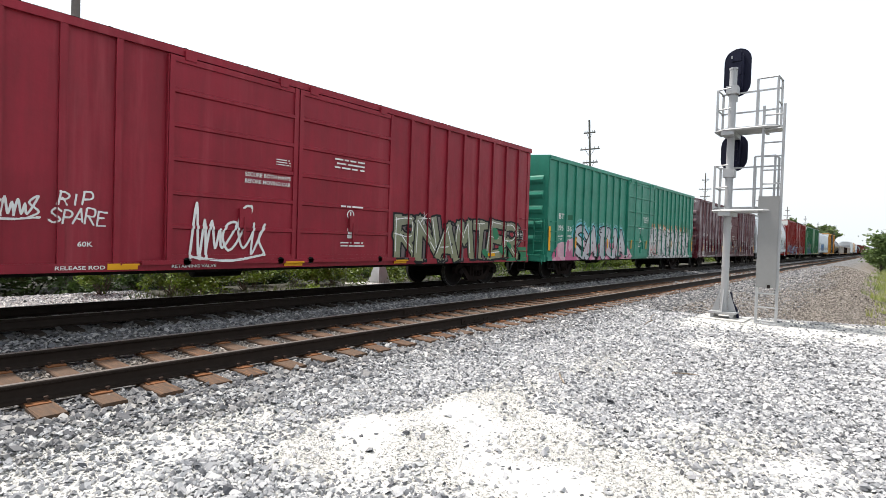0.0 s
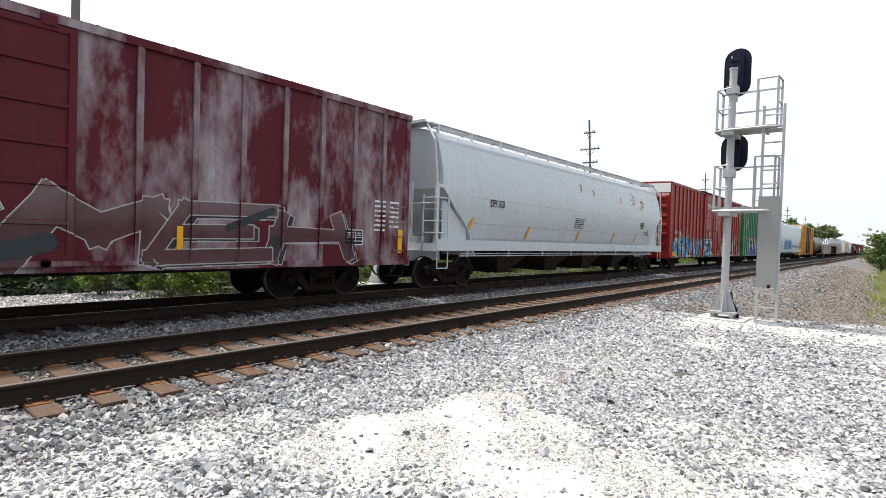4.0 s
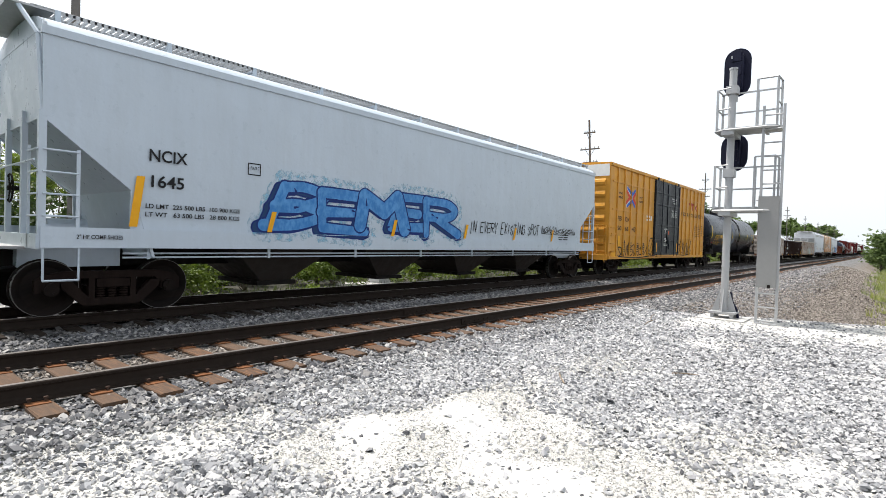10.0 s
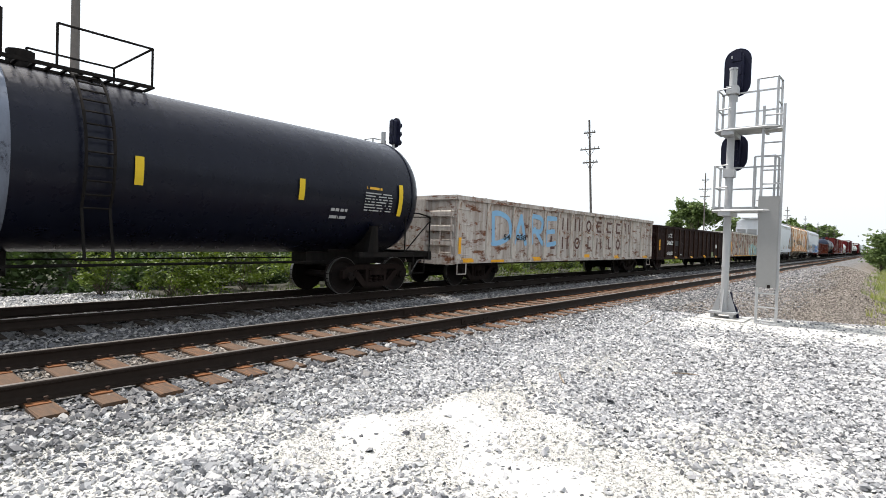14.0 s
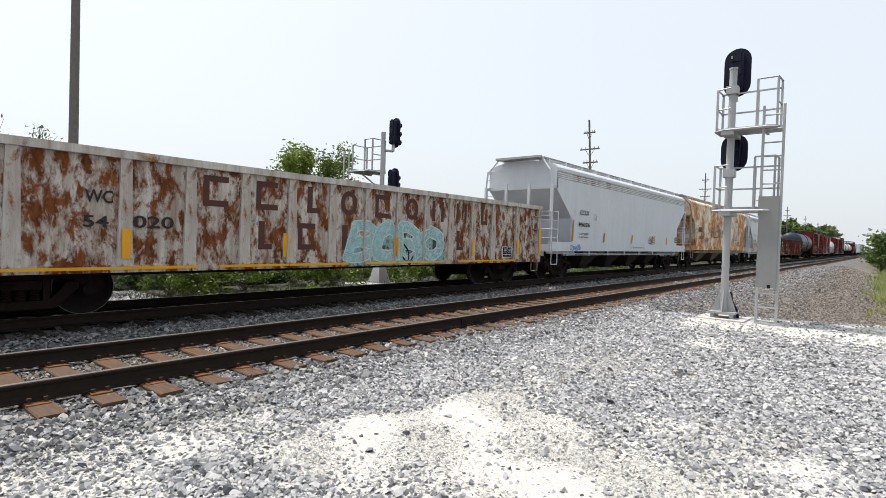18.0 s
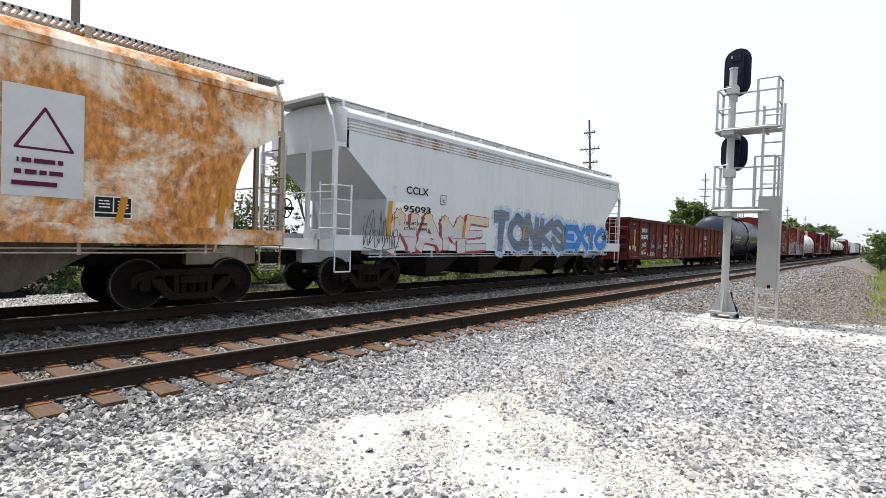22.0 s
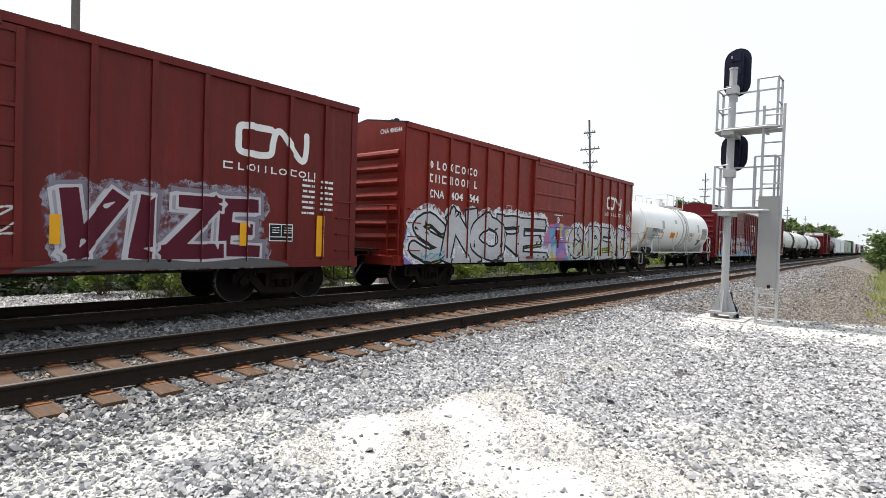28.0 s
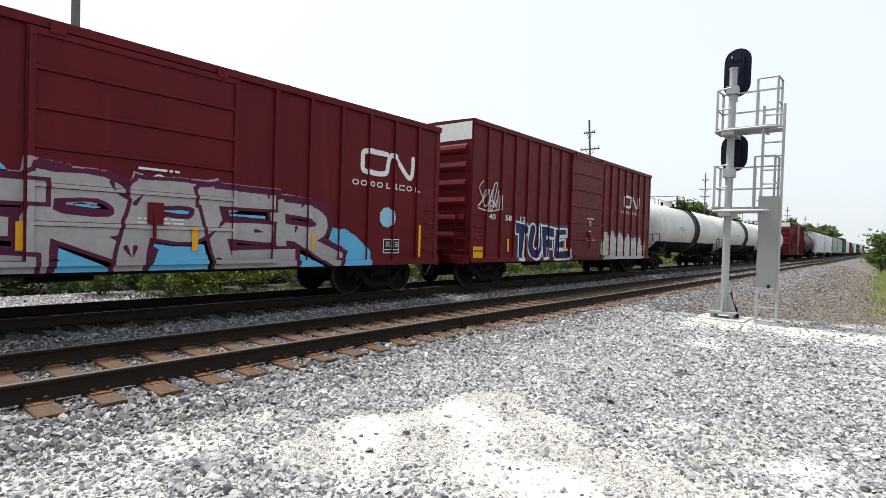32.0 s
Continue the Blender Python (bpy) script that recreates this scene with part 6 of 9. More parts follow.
# ---- tank cars ----
def tank_car(label, L, shell, radius, zc, mat, frame_mat, trucks, belt=None, rail_mat=None, walk_rail=False, group="tank cars of the freight train", spin=True, fittings=None, lower=None):
    """shell: where the tank begins and ends along the car."""
    ob = thing("tank_car", label, "tank car", group)
    a, b = shell
    n = 40
    hd = 0.72
    prof = [(a, 0.001)] + [(a + hd * (1 - math.cos(t)), radius * math.sin(t) ** 0.85) for t in [math.pi / 2 * k / 8 for k in range(1, 9)]]
    prof += [(a + hd + (b - a - 2 * hd) * k / 6, radius) for k in range(1, 6)]
    prof += [(a + b - x, r) for x, r in prof[8::-1]]
    part("tank", Geo().loft([[(x, r * math.sin(2 * math.pi * i / n), zc + r * math.cos(2 * math.pi * i / n)) for i in range(n)] for x, r in prof]), mat, ob, smooth=True)
    # A darker curved sheet laid over the lower part of the shell.
    if lower:
        part("lower_coat", Geo().loft([[(x, (radius + 0.006) * math.sin(t), zc - (radius + 0.006) * math.cos(t)) for t in [-1.0 + 2.0 * k / 16 for k in range(17)]] for x in (a + hd, b - hd)], closed=False, caps=False), lower, ob)

    def on_shell(z):
        d = max(-0.98, min(0.98, (z - zc) / radius))
        return -radius * math.sqrt(1 - d * d) - 0.003
    c = {"ob": ob, "strips": [(a, b, on_shell)]}

    def band(x0, x1, m, nm, lab=""):
        k = 40
        part(nm, Geo().loft([[(x, (radius + d) * math.sin(2 * math.pi * i / k), zc + (radius + d) * math.cos(2 * math.pi * i / k)) for i in range(k)] for x, d in ((x0, 0.002), (x0, 0.014), (x1, 0.014), (x1, 0.002))], caps=False), m, ob, lab, True)
    mid = (a + b) / 2
    man, lad = fittings or (mid - 0.9, mid + 0.75)
    if belt:
        band(belt[0], belt[1], belt[2], "painted_belt", "painted belt round the tank")
    for x in (a + hd, b - hd):
        band(x - 0.02, x + 0.02, mat, "weld_seam")
    rm = rail_mat or frame_mat
    if walk_rail:
        for x in (lad - 0.42, lad - 0.32, lad + 0.34, lad + 0.44):
            band(x - 0.012, x + 0.012, rm, "jacket_band")
    # top fittings
    zt = zc + radius
    part("manway", Geo().tube((man, 0, zt - 0.1), (man, 0, zt + 0.32), 0.33, 16).tube((man, 0, zt + 0.32), (man, 0, zt + 0.40), 0.37, 16), mat, ob)
    part("valve_housing", Geo().tube((man + 0.95, 0, zt - 0.1), (man + 0.95, 0, zt + 0.28), 0.2, 12), rm, ob)
    part("relief_valve", Geo().tube((man - 1.0, 0, zt - 0.1), (man - 1.0, 0, zt + 0.25), 0.08, 10), rm, ob)
    x0, x1 = min(man, lad) - 1.0, max(man, lad) + 1.0
    g = Geo()
    for y in (-0.95, -0.5, 0.5, 0.95):
        g.box(x0, x1, y - 0.02, y + 0.02, zt - 0.10, zt - 0.04)
    for k in range(18):
        x = x0 + (x1 - x0) * k / 17
        g.box(x, x + 0.05, -0.95, -0.5, zt - 0.08, zt - 0.05).box(x, x + 0.05, 0.5, 0.95, zt - 0.08, zt - 0.05)
    part("top_platform", g, rm, ob)
    zr = zt + 0.62
    for y in (-0.95, 0.95):
        g = Geo().pipe([(x0, y, zt - 0.08), (x0, y, zr), ((x0 + x1) / 2 - 0.3, y, zr), ((x0 + x1) / 2 - 0.3, y, zt - 0.08)], 0.02, 6)
        g.pipe([((x0 + x1) / 2 + 0.4, y, zt - 0.08), ((x0 + x1) / 2 + 0.4, y, zr), (x1, y, zr), (x1, y, zt - 0.08)], 0.02, 6)
        part("platform_railing", g, rm, ob)
    part("railing_tie", Geo().pipe([(x0, -0.95, zr), (x0, 0.95, zr)], 0.02, 6).pipe([(x1, -0.95, zr), (x1, 0.95, zr)], 0.02, 6), rm, ob)
    for s in (-1, 1):
        g = Geo()
        pts = []
        for k in range(13):
            t = math.radians(118 - k * 7.8)
            pts.append((s * (radius + 0.13) * math.sin(t), zc + (radius + 0.13) * math.cos(t)))
        pts = [(s * (radius + 0.13), 0.95)] + pts
        for x in (lad - 0.2, lad + 0.2):
            g.pipe([(x, y, z) for y, z in pts], 0.024, 6)
        for y, z in pts[:-1]:
            g.tube((lad - 0.2, y, z), (lad + 0.2, y, z), 0.017, 5)
        part("ladder", g, rm, ob)
    # stub sills, platforms, saddles, hand rails
    for xe, r, tx in ((0.0, 0.0, trucks[0]), (L, math.pi, L - trucks[1])):
        st = part("stub_sill", Geo().box(0.0, 3.4, -0.3, 0.3, 0.72, 1.06).box(0.0, 2.6, -1.35, -1.2, 0.94, 1.06).box(0.0, 2.6, 1.2, 1.35, 0.94, 1.06).box(0.0, 0.14, -1.4, 1.4, 0.86, 1.06), frame_mat, ob)
        st.location, st.rotation_euler = (xe, 0, 0), (0, 0, r)
        part("end_platform", Geo().box(0.02, 0.62, -1.4, 1.4, 1.06, 1.10), rm, st)
        part("saddle", Geo().box(2.0, 2.22, -1.3, 1.3, 1.06, zc - radius * 0.62).box(2.22, 2.9, -0.5, 0.5, 1.04, 1.3), rm, st)
        for s in (-1, 1):
            part("saddle_arm", Geo().hexa([(1.98, s * 1.20, 1.06), (2.34, s * 1.20, 1.06), (2.34, s * 1.36, 1.06), (1.98, s * 1.36, 1.06), (2.06, s * 1.32, 1.72), (2.26, s * 1.32, 1.72), (2.26, s * 1.40, 1.72), (2.06, s * 1.40, 1.72)]), rm, st)
            part("hand_rail", Geo().pipe([(0.06, s * 1.36, 1.08), (0.06, s * 1.36, 2.05), (0.55, s * 1.40, 2.12), (1.1, s * 1.42, 2.12), (1.1, s * 1.42, 1.06)], 0.02, 6).pipe([(0.1, s * 1.36, 1.9), (1.05, s * 1.40, 1.1)], 0.018, 5), rm, st)
            part("stirrup_step", stirrup(0.5, s * 1.38, 0.98, 0.44, 0.48), rm, st)
        part("end_rail", Geo().pipe([(0.06, -1.36, 2.05), (0.06, 1.36, 2.05)], 0.018, 6), rm, st)
    part("brake_wheel", brake_wheel(0.02, 0.5, 1.75, 0.27), STEEL_DARK, ob)
    part("brake_stand", Geo().box(0.08, 0.4, 0.3, 0.7, 1.1, 1.85).tube((1.5, -1.25, 1.2), (2.0, -1.25, 1.2), 0.16, 12).box(1.3, 1.55, -1.4, -1.1, 1.1, 1.35), frame_mat, ob)
    part("bottom_outlet", Geo().tube((mid - 0.3, 0, zc - radius - 0.4), (mid - 0.3, 0, zc - radius + 0.1), 0.2, 12).tube((mid - 0.3, -0.9, zc - radius - 0.22), (mid - 0.3, 0.9, zc - radius - 0.22), 0.03, 6), frame_mat, ob)
    g = Geo().tube((3.0, -0.5, 0.80), (L - 3.0, -0.5, 0.80), 0.03, 6).tube((3.0, 0.5, 0.86), (L - 3.0, 0.5, 0.86), 0.02, 6)
    part("train_line_pipe", g, frame_mat, ob)
    if walk_rail:
        for s in (-1, 1):
            part("grab_rail", Geo().box(2.3, L - 2.3, s * 1.38 - 0.02, s * 1.38 + 0.02, 1.04, 1.11), rm, ob)
            for k in range(4):
                x = 3.4 + (L - 6.8) * k / 3
                part("rail_bracket", Geo().tube((x, s * 1.38, 1.08), (x - 0.1, s * (radius * 0.93), zc - radius * 0.36), 0.018, 5).tube((x, s * 1.36, 1.08), (x, s * 0.5, 0.82), 0.016, 5), rm, ob)
    truck(ob, trucks[0], spin)
    truck(ob, trucks[1], spin)
    couplers(ob, L, 0.05)
    return c


# ---- gondolas ----
def scrap_heap(x0, x1, y, z, seed, mat, ob, label):
    rng = np.random.default_rng(seed)
    g = Geo()
    n = 46
    for i in range(n):
        xa, xb = x0 + (x1 - x0) * i / n, x0 + (x1 - x0) * (i + 1) / n
        h = z + 0.10 * math.sin(i * 0.7 + seed) + rng.uniform(-0.05, 0.10)
        g.hexa([(xa, -y, 1.1), (xb, -y, 1.1), (xb, y, 1.1), (xa, y, 1.1), (xa, -y * 0.9, h - 0.1), (xb, -y * 0.9, h - 0.05 + rng.uniform(-.05, .05)), (xb, y * 0.9, h), (xa, y * 0.9, h + 0.05)])
    for i in range(160):
        cx, cy = rng.uniform(x0, x1), rng.uniform(-y, y)
        s = rng.uniform(0.08, 0.3)
        p = Vector((cx, cy, z + rng.uniform(-0.02, 0.09)))
        d = Vector((rng.normal(), rng.normal(), rng.normal() * 0.35)).normalized()
        g.tube(p - d * s, p + d * s, 0.03, 5)
    tagged(part("scrap_load", g, mat, ob, label), kind="stuff")


def gondola(label, L, H, mat, ribs, cap=None, load=None, trucks=1.85, end_ribs=3, chord=None, group="gondolas of the freight train", spin=True, floor_z=1.0, sill=0.74, stake_mat=None, stakes_at=None):
    ob = thing("gondola", label, "gondola car", group)
    c = {"ob": ob}
    chord = chord or mat
    for s in (-1, 1):
        part("side_wall", Geo().box(0.0, L, s * (SIDE - 0.05), s * SIDE, sill + 0.10, H - 0.1), mat, ob)
        part("top_chord", Geo().box(-0.03, L + 0.03, s * (SIDE - 0.09), s * (SIDE + RIB + 0.03), H - 0.13, H), chord, ob)
        part("side_sill", Geo().box(0.0, L, s * (SIDE - 0.04), s * (SIDE + 0.05), sill, sill + 0.12), mat, ob)
    n = ribs
    rw = 0.17
    rib_me = Geo().prism_y([(-rw / 2 - 0.03, sill + 0.10), (rw / 2 + 0.03, sill + 0.10), (rw / 2, H - 0.13), (-rw / 2, H - 0.13)], -SIDE - RIB, -SIDE + 0.01).mesh("side_stake")
    rib_me.materials.append(stake_mat or mat)
    xs = stakes_at or [L * (k + 0.62) / (n + 0.24) for k in range(n)]
    for x in xs:
        for r in (0.0, math.pi):
            o = part("side_stake", rib_me, None, ob)
            o.location, o.rotation_euler = (x, 0, 0), (0, 0, r)
    strips, x = [], 0.0
    for q in xs:
        strips += [(x, q - rw / 2, -SIDE), (q - rw / 2, q + rw / 2, -SIDE - RIB)]
        x = q + rw / 2
    strips.append((x, L, -SIDE))
    c["strips"] = [(a, b, [(sill, sill + 0.12, -SIDE - 0.05 if y > -SIDE - 0.03 else y), (sill + 0.12, H, y)]) for a, b, y in strips]
    c["stakes"] = xs
    part("floor", Geo().box(0.03, L - 0.03, -SIDE + 0.04, SIDE - 0.04, floor_z - 0.1, floor_z), STEEL_DARK, ob)
    for x0, r in ((0.0, 0.0), (L, math.pi)):
        e = part("end_wall", Geo().box(0.0, 0.05, -SIDE + 0.045, SIDE - 0.045, 0.85, H - 0.08), mat, ob)
        e.location, e.rotation_euler = (x0, 0, 0), (0, 0, r)
        part("end_cap", Geo().box(-0.06, 0.08, -SIDE - 0.05, SIDE + 0.05, H - 0.12, H + 0.012), chord, e)
        for k in range(end_ribs):
            z = 1.12 + (H - 1.45) * (k + 0.5) / end_ribs
            part("end_rib", Geo().prism_y([(0.01, z - 0.12), (0.01, z + 0.12), (-0.09, z + 0.07), (-0.09, z - 0.07)], -SIDE + 0.06, SIDE - 0.06), mat, e)
        part("end_post", Geo().box(-0.12, 0.02, -0.42, 0.42, 0.9, H - 0.1), mat, e)
        part("end_sill", Geo().box(-0.14, 0.1, -SIDE + 0.06, SIDE - 0.06, 0.70, 1.0), mat, e)
        part("end_ladder", ladder_geo(-0.01, -1.2, 1.05, 2.2, 4, "y"), mat, e)
    for x in (0.34, L - 0.34):
        for q in range(4):
            part("grab_iron", ladder_geo(x, -SIDE, 1.0 + (H - 1.4) * q / 3, 0, 1, "x", stiles=False), mat, ob)
        part("stirrup_step", stirrup(x, -SIDE, 0.76), mat, ob)
    part("brake_wheel", brake_wheel(-0.22, 0.7, 1.7), STEEL_DARK, ob)
    part("underframe", Geo().box(0.4, L - 0.4, -0.35, 0.35, 0.62, 0.9).box(2.8, L - 2.8, -1.1, -1.0, 0.66, 0.9), STEEL_DARK, ob)
    if load:
        scrap_heap(0.15, L - 0.15, SIDE - 0.08, load[0], load[1], load[2], ob, "heap of rusty scrap")
    truck(ob, trucks, spin)
    truck(ob, L - trucks, spin)
    couplers(ob, L)
    return c


# ---- the train, in order from the car that leads past the camera ----
TRAIN = []
SILVER, GREY, DGREY = spray(0.50, 0.50, 0.50), spray(0.30, 0.30, 0.30), spray(0.10, 0.10, 0.10)
PINK, BLUE, SKYBLUE, NAVY = spray(0.60, 0.22, 0.30), spray(0.06, 0.20, 0.50), spray(0.16, 0.46, 0.66), spray(0.015, 0.03, 0.14)
LILAC, TEAL, ORANGE, OLIVE = spray(0.25, 0.24, 0.58), spray(0.18, 0.46, 0.48), spray(0.65, 0.20, 0.05), spray(0.17, 0.17, 0.10)
PLUM, CREAM, RED, GREEN = spray(0.085, 0.012, 0.04), spray(0.62, 0.52, 0.34), spray(0.50, 0.04, 0.03), spray(0.04, 0.20, 0.10)
PALE_BLUE, LTGREY, GOLD = spray(0.30, 0.52, 0.66), spray(0.42, 0.42, 0.42), spray(0.70, 0.40, 0.05)
FADED_BROWN, CHALK, WORN_BLACK = spray(0.085, 0.038, 0.03), spray(0.55, 0.53, 0.52), spray(0.035, 0.03, 0.028)


def door_marks(c, x, z, seed):
    """Roundel, white placard and small print by a door latch."""
    drape(c, disc(x, z, 0.11, 16, 0.08) + rect(x - 0.014, x + 0.015, z - 0.06, z + 0.06), WHITE, 0.006, "door_roundel")
    drape(c, rect(x - 0.09, x + 0.09, z - 0.55, z - 0.32), WHITE, 0.006, "placard")
    print_block(c, x - 0.35, x + 0.35, z + 0.16, z + 0.20, 1, seed)
    print_block(c, x - 0.35, x + 0.45, z - 0.74, z - 0.64, 2, seed + 1)


def data_columns(c, x, z, seed, mat=None):
    """Stencilled dimensions near a car's end."""
    print_block(c, x, x + 0.34, z, z + 0.75, 7, seed, mat)
    print_block(c, x + 0.48, x + 0.82, z + 0.1, z + 0.75, 6, seed + 3, mat)


def test_panel(c, x, z):
    drape(c, rect(x, x + 0.56, z, z + 0.36), WHITE, 0.005, "consolidated_stencil", "white-edged black stencil panel")
    for a, b, d, e in ((0.02, 0.27, 0.10, 0.34), (0.29, 0.54, 0.10, 0.34), (0.02, 0.54, 0.02, 0.08)):
        drape(c, rect(x + a, x + b, z + d, z + e), BLACK, 0.009, "stencil_field")
    for a in (0.06, 0.33):
        print_block(c, x + a, x + a + 0.17, z + 0.17, z + 0.29, 3, int(x * 7))


def worm_shape(c, x0, x1, z0, z1, mat):
    """A company mark drawn as one bent white ribbon."""
    w, h = x1 - x0, z1 - z0
    k = 0.2 * h
    pts = curve_pts([(0.46, 0.90), (0.14, 0.90), (0.04, 0.82), (0.03, 0.50), (0.04, 0.18), (0.14, 0.10), (0.36, 0.10), (0.46, 0.20), (0.48, 0.50), (0.52, 0.84), (0.60, 0.88), (0.72, 0.56), (0.86, 0.16), (0.94, 0.14), (0.97, 0.50), (0.97, 0.92)], 5)
    drape(c, painted([[(x0 + u * w, z0 + v * h) for u, v in pts]], k, 0.008, 0.008, square=True), mat, 0.006, "company_mark", "white ribbon-shaped company mark")


def word_bars(c, n, x0, x1, z0, z1, mat, duty=0.72, seed=0):
    """A company name in plain shapes: bars, pairs of bars, frames and rings of the letters' size and colour."""
    rng = random.Random(n * 7 + seed + int(x0 * 10) + int(z0 * 100))
    p, h = (x1 - x0) / n, z1 - z0
    w = p * duty
    k = min(0.30 * w, 0.2 * h)
    for i in range(n):
        x = x0 + i * p
        kind = rng.randrange(4)
        if kind == 0:
            q = rect(x + w * 0.3, x + w * 0.3 + k * 1.2, z0, z1) + rect(x + w * 0.3 + k * 1.2, x + w, z0, z0 + k)
        elif kind == 1:
            q = rect(x, x + k, z0, z1) + rect(x + w - k, x + w, z0, z1)
        elif kind == 2:
            q = rect(x, x + w, z1 - k, z1) + rect(x, x + k, z0, z1 - k) + rect(x + k, x + w, z0, z0 + k)
        else:
            q = painted([[(x + w / 2 + (w - k) / 2 * math.cos(a * math.pi / 8), z0 + h / 2 + (h - k) / 2 * math.sin(a * math.pi / 8)) for a in range(17)]], k, 0.01, 0.01)
        drape(c, q, mat, 0.005, "company_name")


def enlist(c, s):
    TRAIN.append((c["ob"], s))
    return c


# 1 red double-door boxcar
M = paint("red_boxcar_paint", (0.265, 0.018, 0.033), 0.42, 0.25, (0.09, 0.02, 0.02), fade=0.24, fade_col=(0.36, 0.07, 0.085), spec=0.22)
c = enlist(boxcar("red boxcar with double doors, white tags and olive graffiti", 19.0, 4.66, M, [(6.85, 9.45), (9.49, 12.24)], 2.3, 0.765, 0.10, STEEL_DARK), -2.9)
words(c, "SECURE BOTH HASPS", 8.28, 9.30, 2.56, 2.64)
words(c, "BEFORE MOVING CAR", 8.28, 9.30, 2.43, 2.51)
print_block(c, 10.42, 11.35, 2.98, 3.20, 3, 4)
print_block(c, 8.95, 9.30, 2.86, 2.98, 3, 5)
door_marks(c, 10.95, 1.95, 6)
words(c, "60K", 5.55, 5.76, 1.16, 1.24)
words(c, "RELEASE ROD", 5.25, 5.92, 0.80, 0.86)
words(c, "RETAINING VALVE", 6.95, 7.75, 0.80, 0.86)
drape(c, scrawl("RIP", 5.30, 5.78, 1.80, 2.0, 3, 0.028), WHITE, 0.012, "spray_tag", "thin white hand lettering")
drape(c, scrawl("SPARE", 5.20, 5.98, 1.52, 1.74, 8, 0.028), WHITE, 0.012, "spray_tag", "thin white hand lettering")
drape(c, tag(4.3, 5.07, 1.56, 1.94, 9, 0.03, 5, 3), WHITE, 0.012, "spray_tag")
drape(c, tag(7.24, 8.73, 0.95, 1.98, 15, 0.045, 5, 3), WHITE, 0.03, "spray_tag", "large white scrawl")
OLIVE_FILL = faded_fill("olive_fill", [(0.8, (0.27, 0.275, 0.17)), (1.5, (0.22, 0.235, 0.15)), (2.1, (0.25, 0.25, 0.19))])
graffiti(c, "RNAMTER", (12.45, 18.3, 0.80, 2.08), OLIVE_FILL, BLACK, None, 21, line_w=0.05, fat=0.34, shine=WHITE, lap=0.04, depth=(0.16, -0.02, spray(0.15, 0.125, 0.125)), cuts=1, swing=0.12)
drape(c, painted([[(13.35, 2.0), (13.75, 2.0)], [(13.55, 1.82), (13.55, 2.2)], [(13.42, 1.88), (13.68, 2.14)]], 0.02, flare=-0.5), WHITE, 0.034, "star_glint")
for x, z, r in ((16.9, 1.72, 0.20), (17.3, 1.2, 0.14), (17.75, 1.35, 0.10), (16.4, 1.1, 0.12)):
    drape(c, painted([[(x, z), (x + 0.12, z - 0.08)]], r * 1.6, 0.012, 0.022, 0.02), GREEN, 0.027, "sprayed_patch", "green camouflage spot")
drape(c, rect(17.6, 18.9, 0.78, 1.25), GREEN, 0.006, "sprayed_patch")
reflectors(c, [(5.95, 0.79, 0.45, 0.10), (9.2, 0.79, 0.45, 0.10), (12.4, 0.79, 0.45, 0.10), (16.6, 0.95, 0.4, 0.10)])
test_panel(c, 18.1, 1.45)

# 2 teal-green boxcar
M = paint("teal_boxcar_paint", (0.030, 0.235, 0.160), 0.42, 0.18, (0.03, 0.09, 0.06), fade=0.12, fade_col=(0.10, 0.32, 0.25), spec=0.25)
c = enlist(boxcar("teal-green boxcar with pink, silver and white graffiti", 19.0, 4.66, M, [(7.62, 11.45)], 2.25, 0.765, 0.12, None, None, 5, None, "grid", cover=False, rib_shift=-0.085), 17.5)
words(c, "IBT", 0.72, 1.27, 2.36, 2.57)
words(c, "195", 0.77, 1.23, 1.91, 2.11)
words(c, "56", 1.57, 1.92, 1.90, 2.10)
words(c, "LD LMT", 0.81, 1.22, 1.67, 1.75)
words(c, "208800", 1.52, 1.93, 1.67, 1.75)
words(c, "LT WT", 0.81, 1.15, 1.53, 1.61)
words(c, "77200", 1.58, 1.93, 1.53, 1.61)
drape(c, rect(1.49, 2.02, 2.35, 2.55), spray(0.02, 0.11, 0.06), 0.005, "paint_patch")
drape(c, cloud(0.35, 8.3, 0.76, 1.80, 5, 0.4), patch_fill("pink_dotted_fill", [(0.60, 0.25, 0.34), (0.62, 0.40, 0.46), (0.50, 0.13, 0.24), (0.64, 0.46, 0.50)], 3.5), 0.004, "graffiti_ground", "pink sprayed ground with drips")
graffiti(c, "SATUA", (2.2, 7.75, 0.78, 2.20), faded_fill("silver_fill", [(0.8, (0.46, 0.46, 0.49)), (1.5, (0.58, 0.58, 0.60)), (2.2, (0.40, 0.41, 0.44))]), BLACK, None, 12, line_w=0.062, lap=0.16, fat=0.36, halo=spray(0.16, 0.46, 0.55), hard=False, dust=mist(0.30, 0.62, 0.62), cuts=2)
drape(c, tag(3.0, 7.2, 1.0, 1.7, 44, 0.02, 9, 2), PINK, 0.014, "graffiti_accent")
SILVER_WHITE = faded_fill("white_silver_fill", [(0.8, (0.50, 0.49, 0.50)), (1.4, (0.62, 0.61, 0.62)), (2.3, (0.54, 0.53, 0.55))])
graffiti(c, "", (10.9, 18.0, 0.78, 2.28), SILVER_WHITE, BLACK, SILVER_WHITE, 31, 0.25, None, wild=9, lap=0.34, line_w=0.055, fat=0.25, halo=WHITE, cover=0.8, cuts=5, dust=mist(0.7, 0.7, 0.7, 0.35), swing=0.35)
drape(c, tag(10.9, 12.4, 0.95, 1.5, 33, 0.03, 4, 2), spray(0.55, 0.15, 0.12), 0.035, "graffiti_accent")
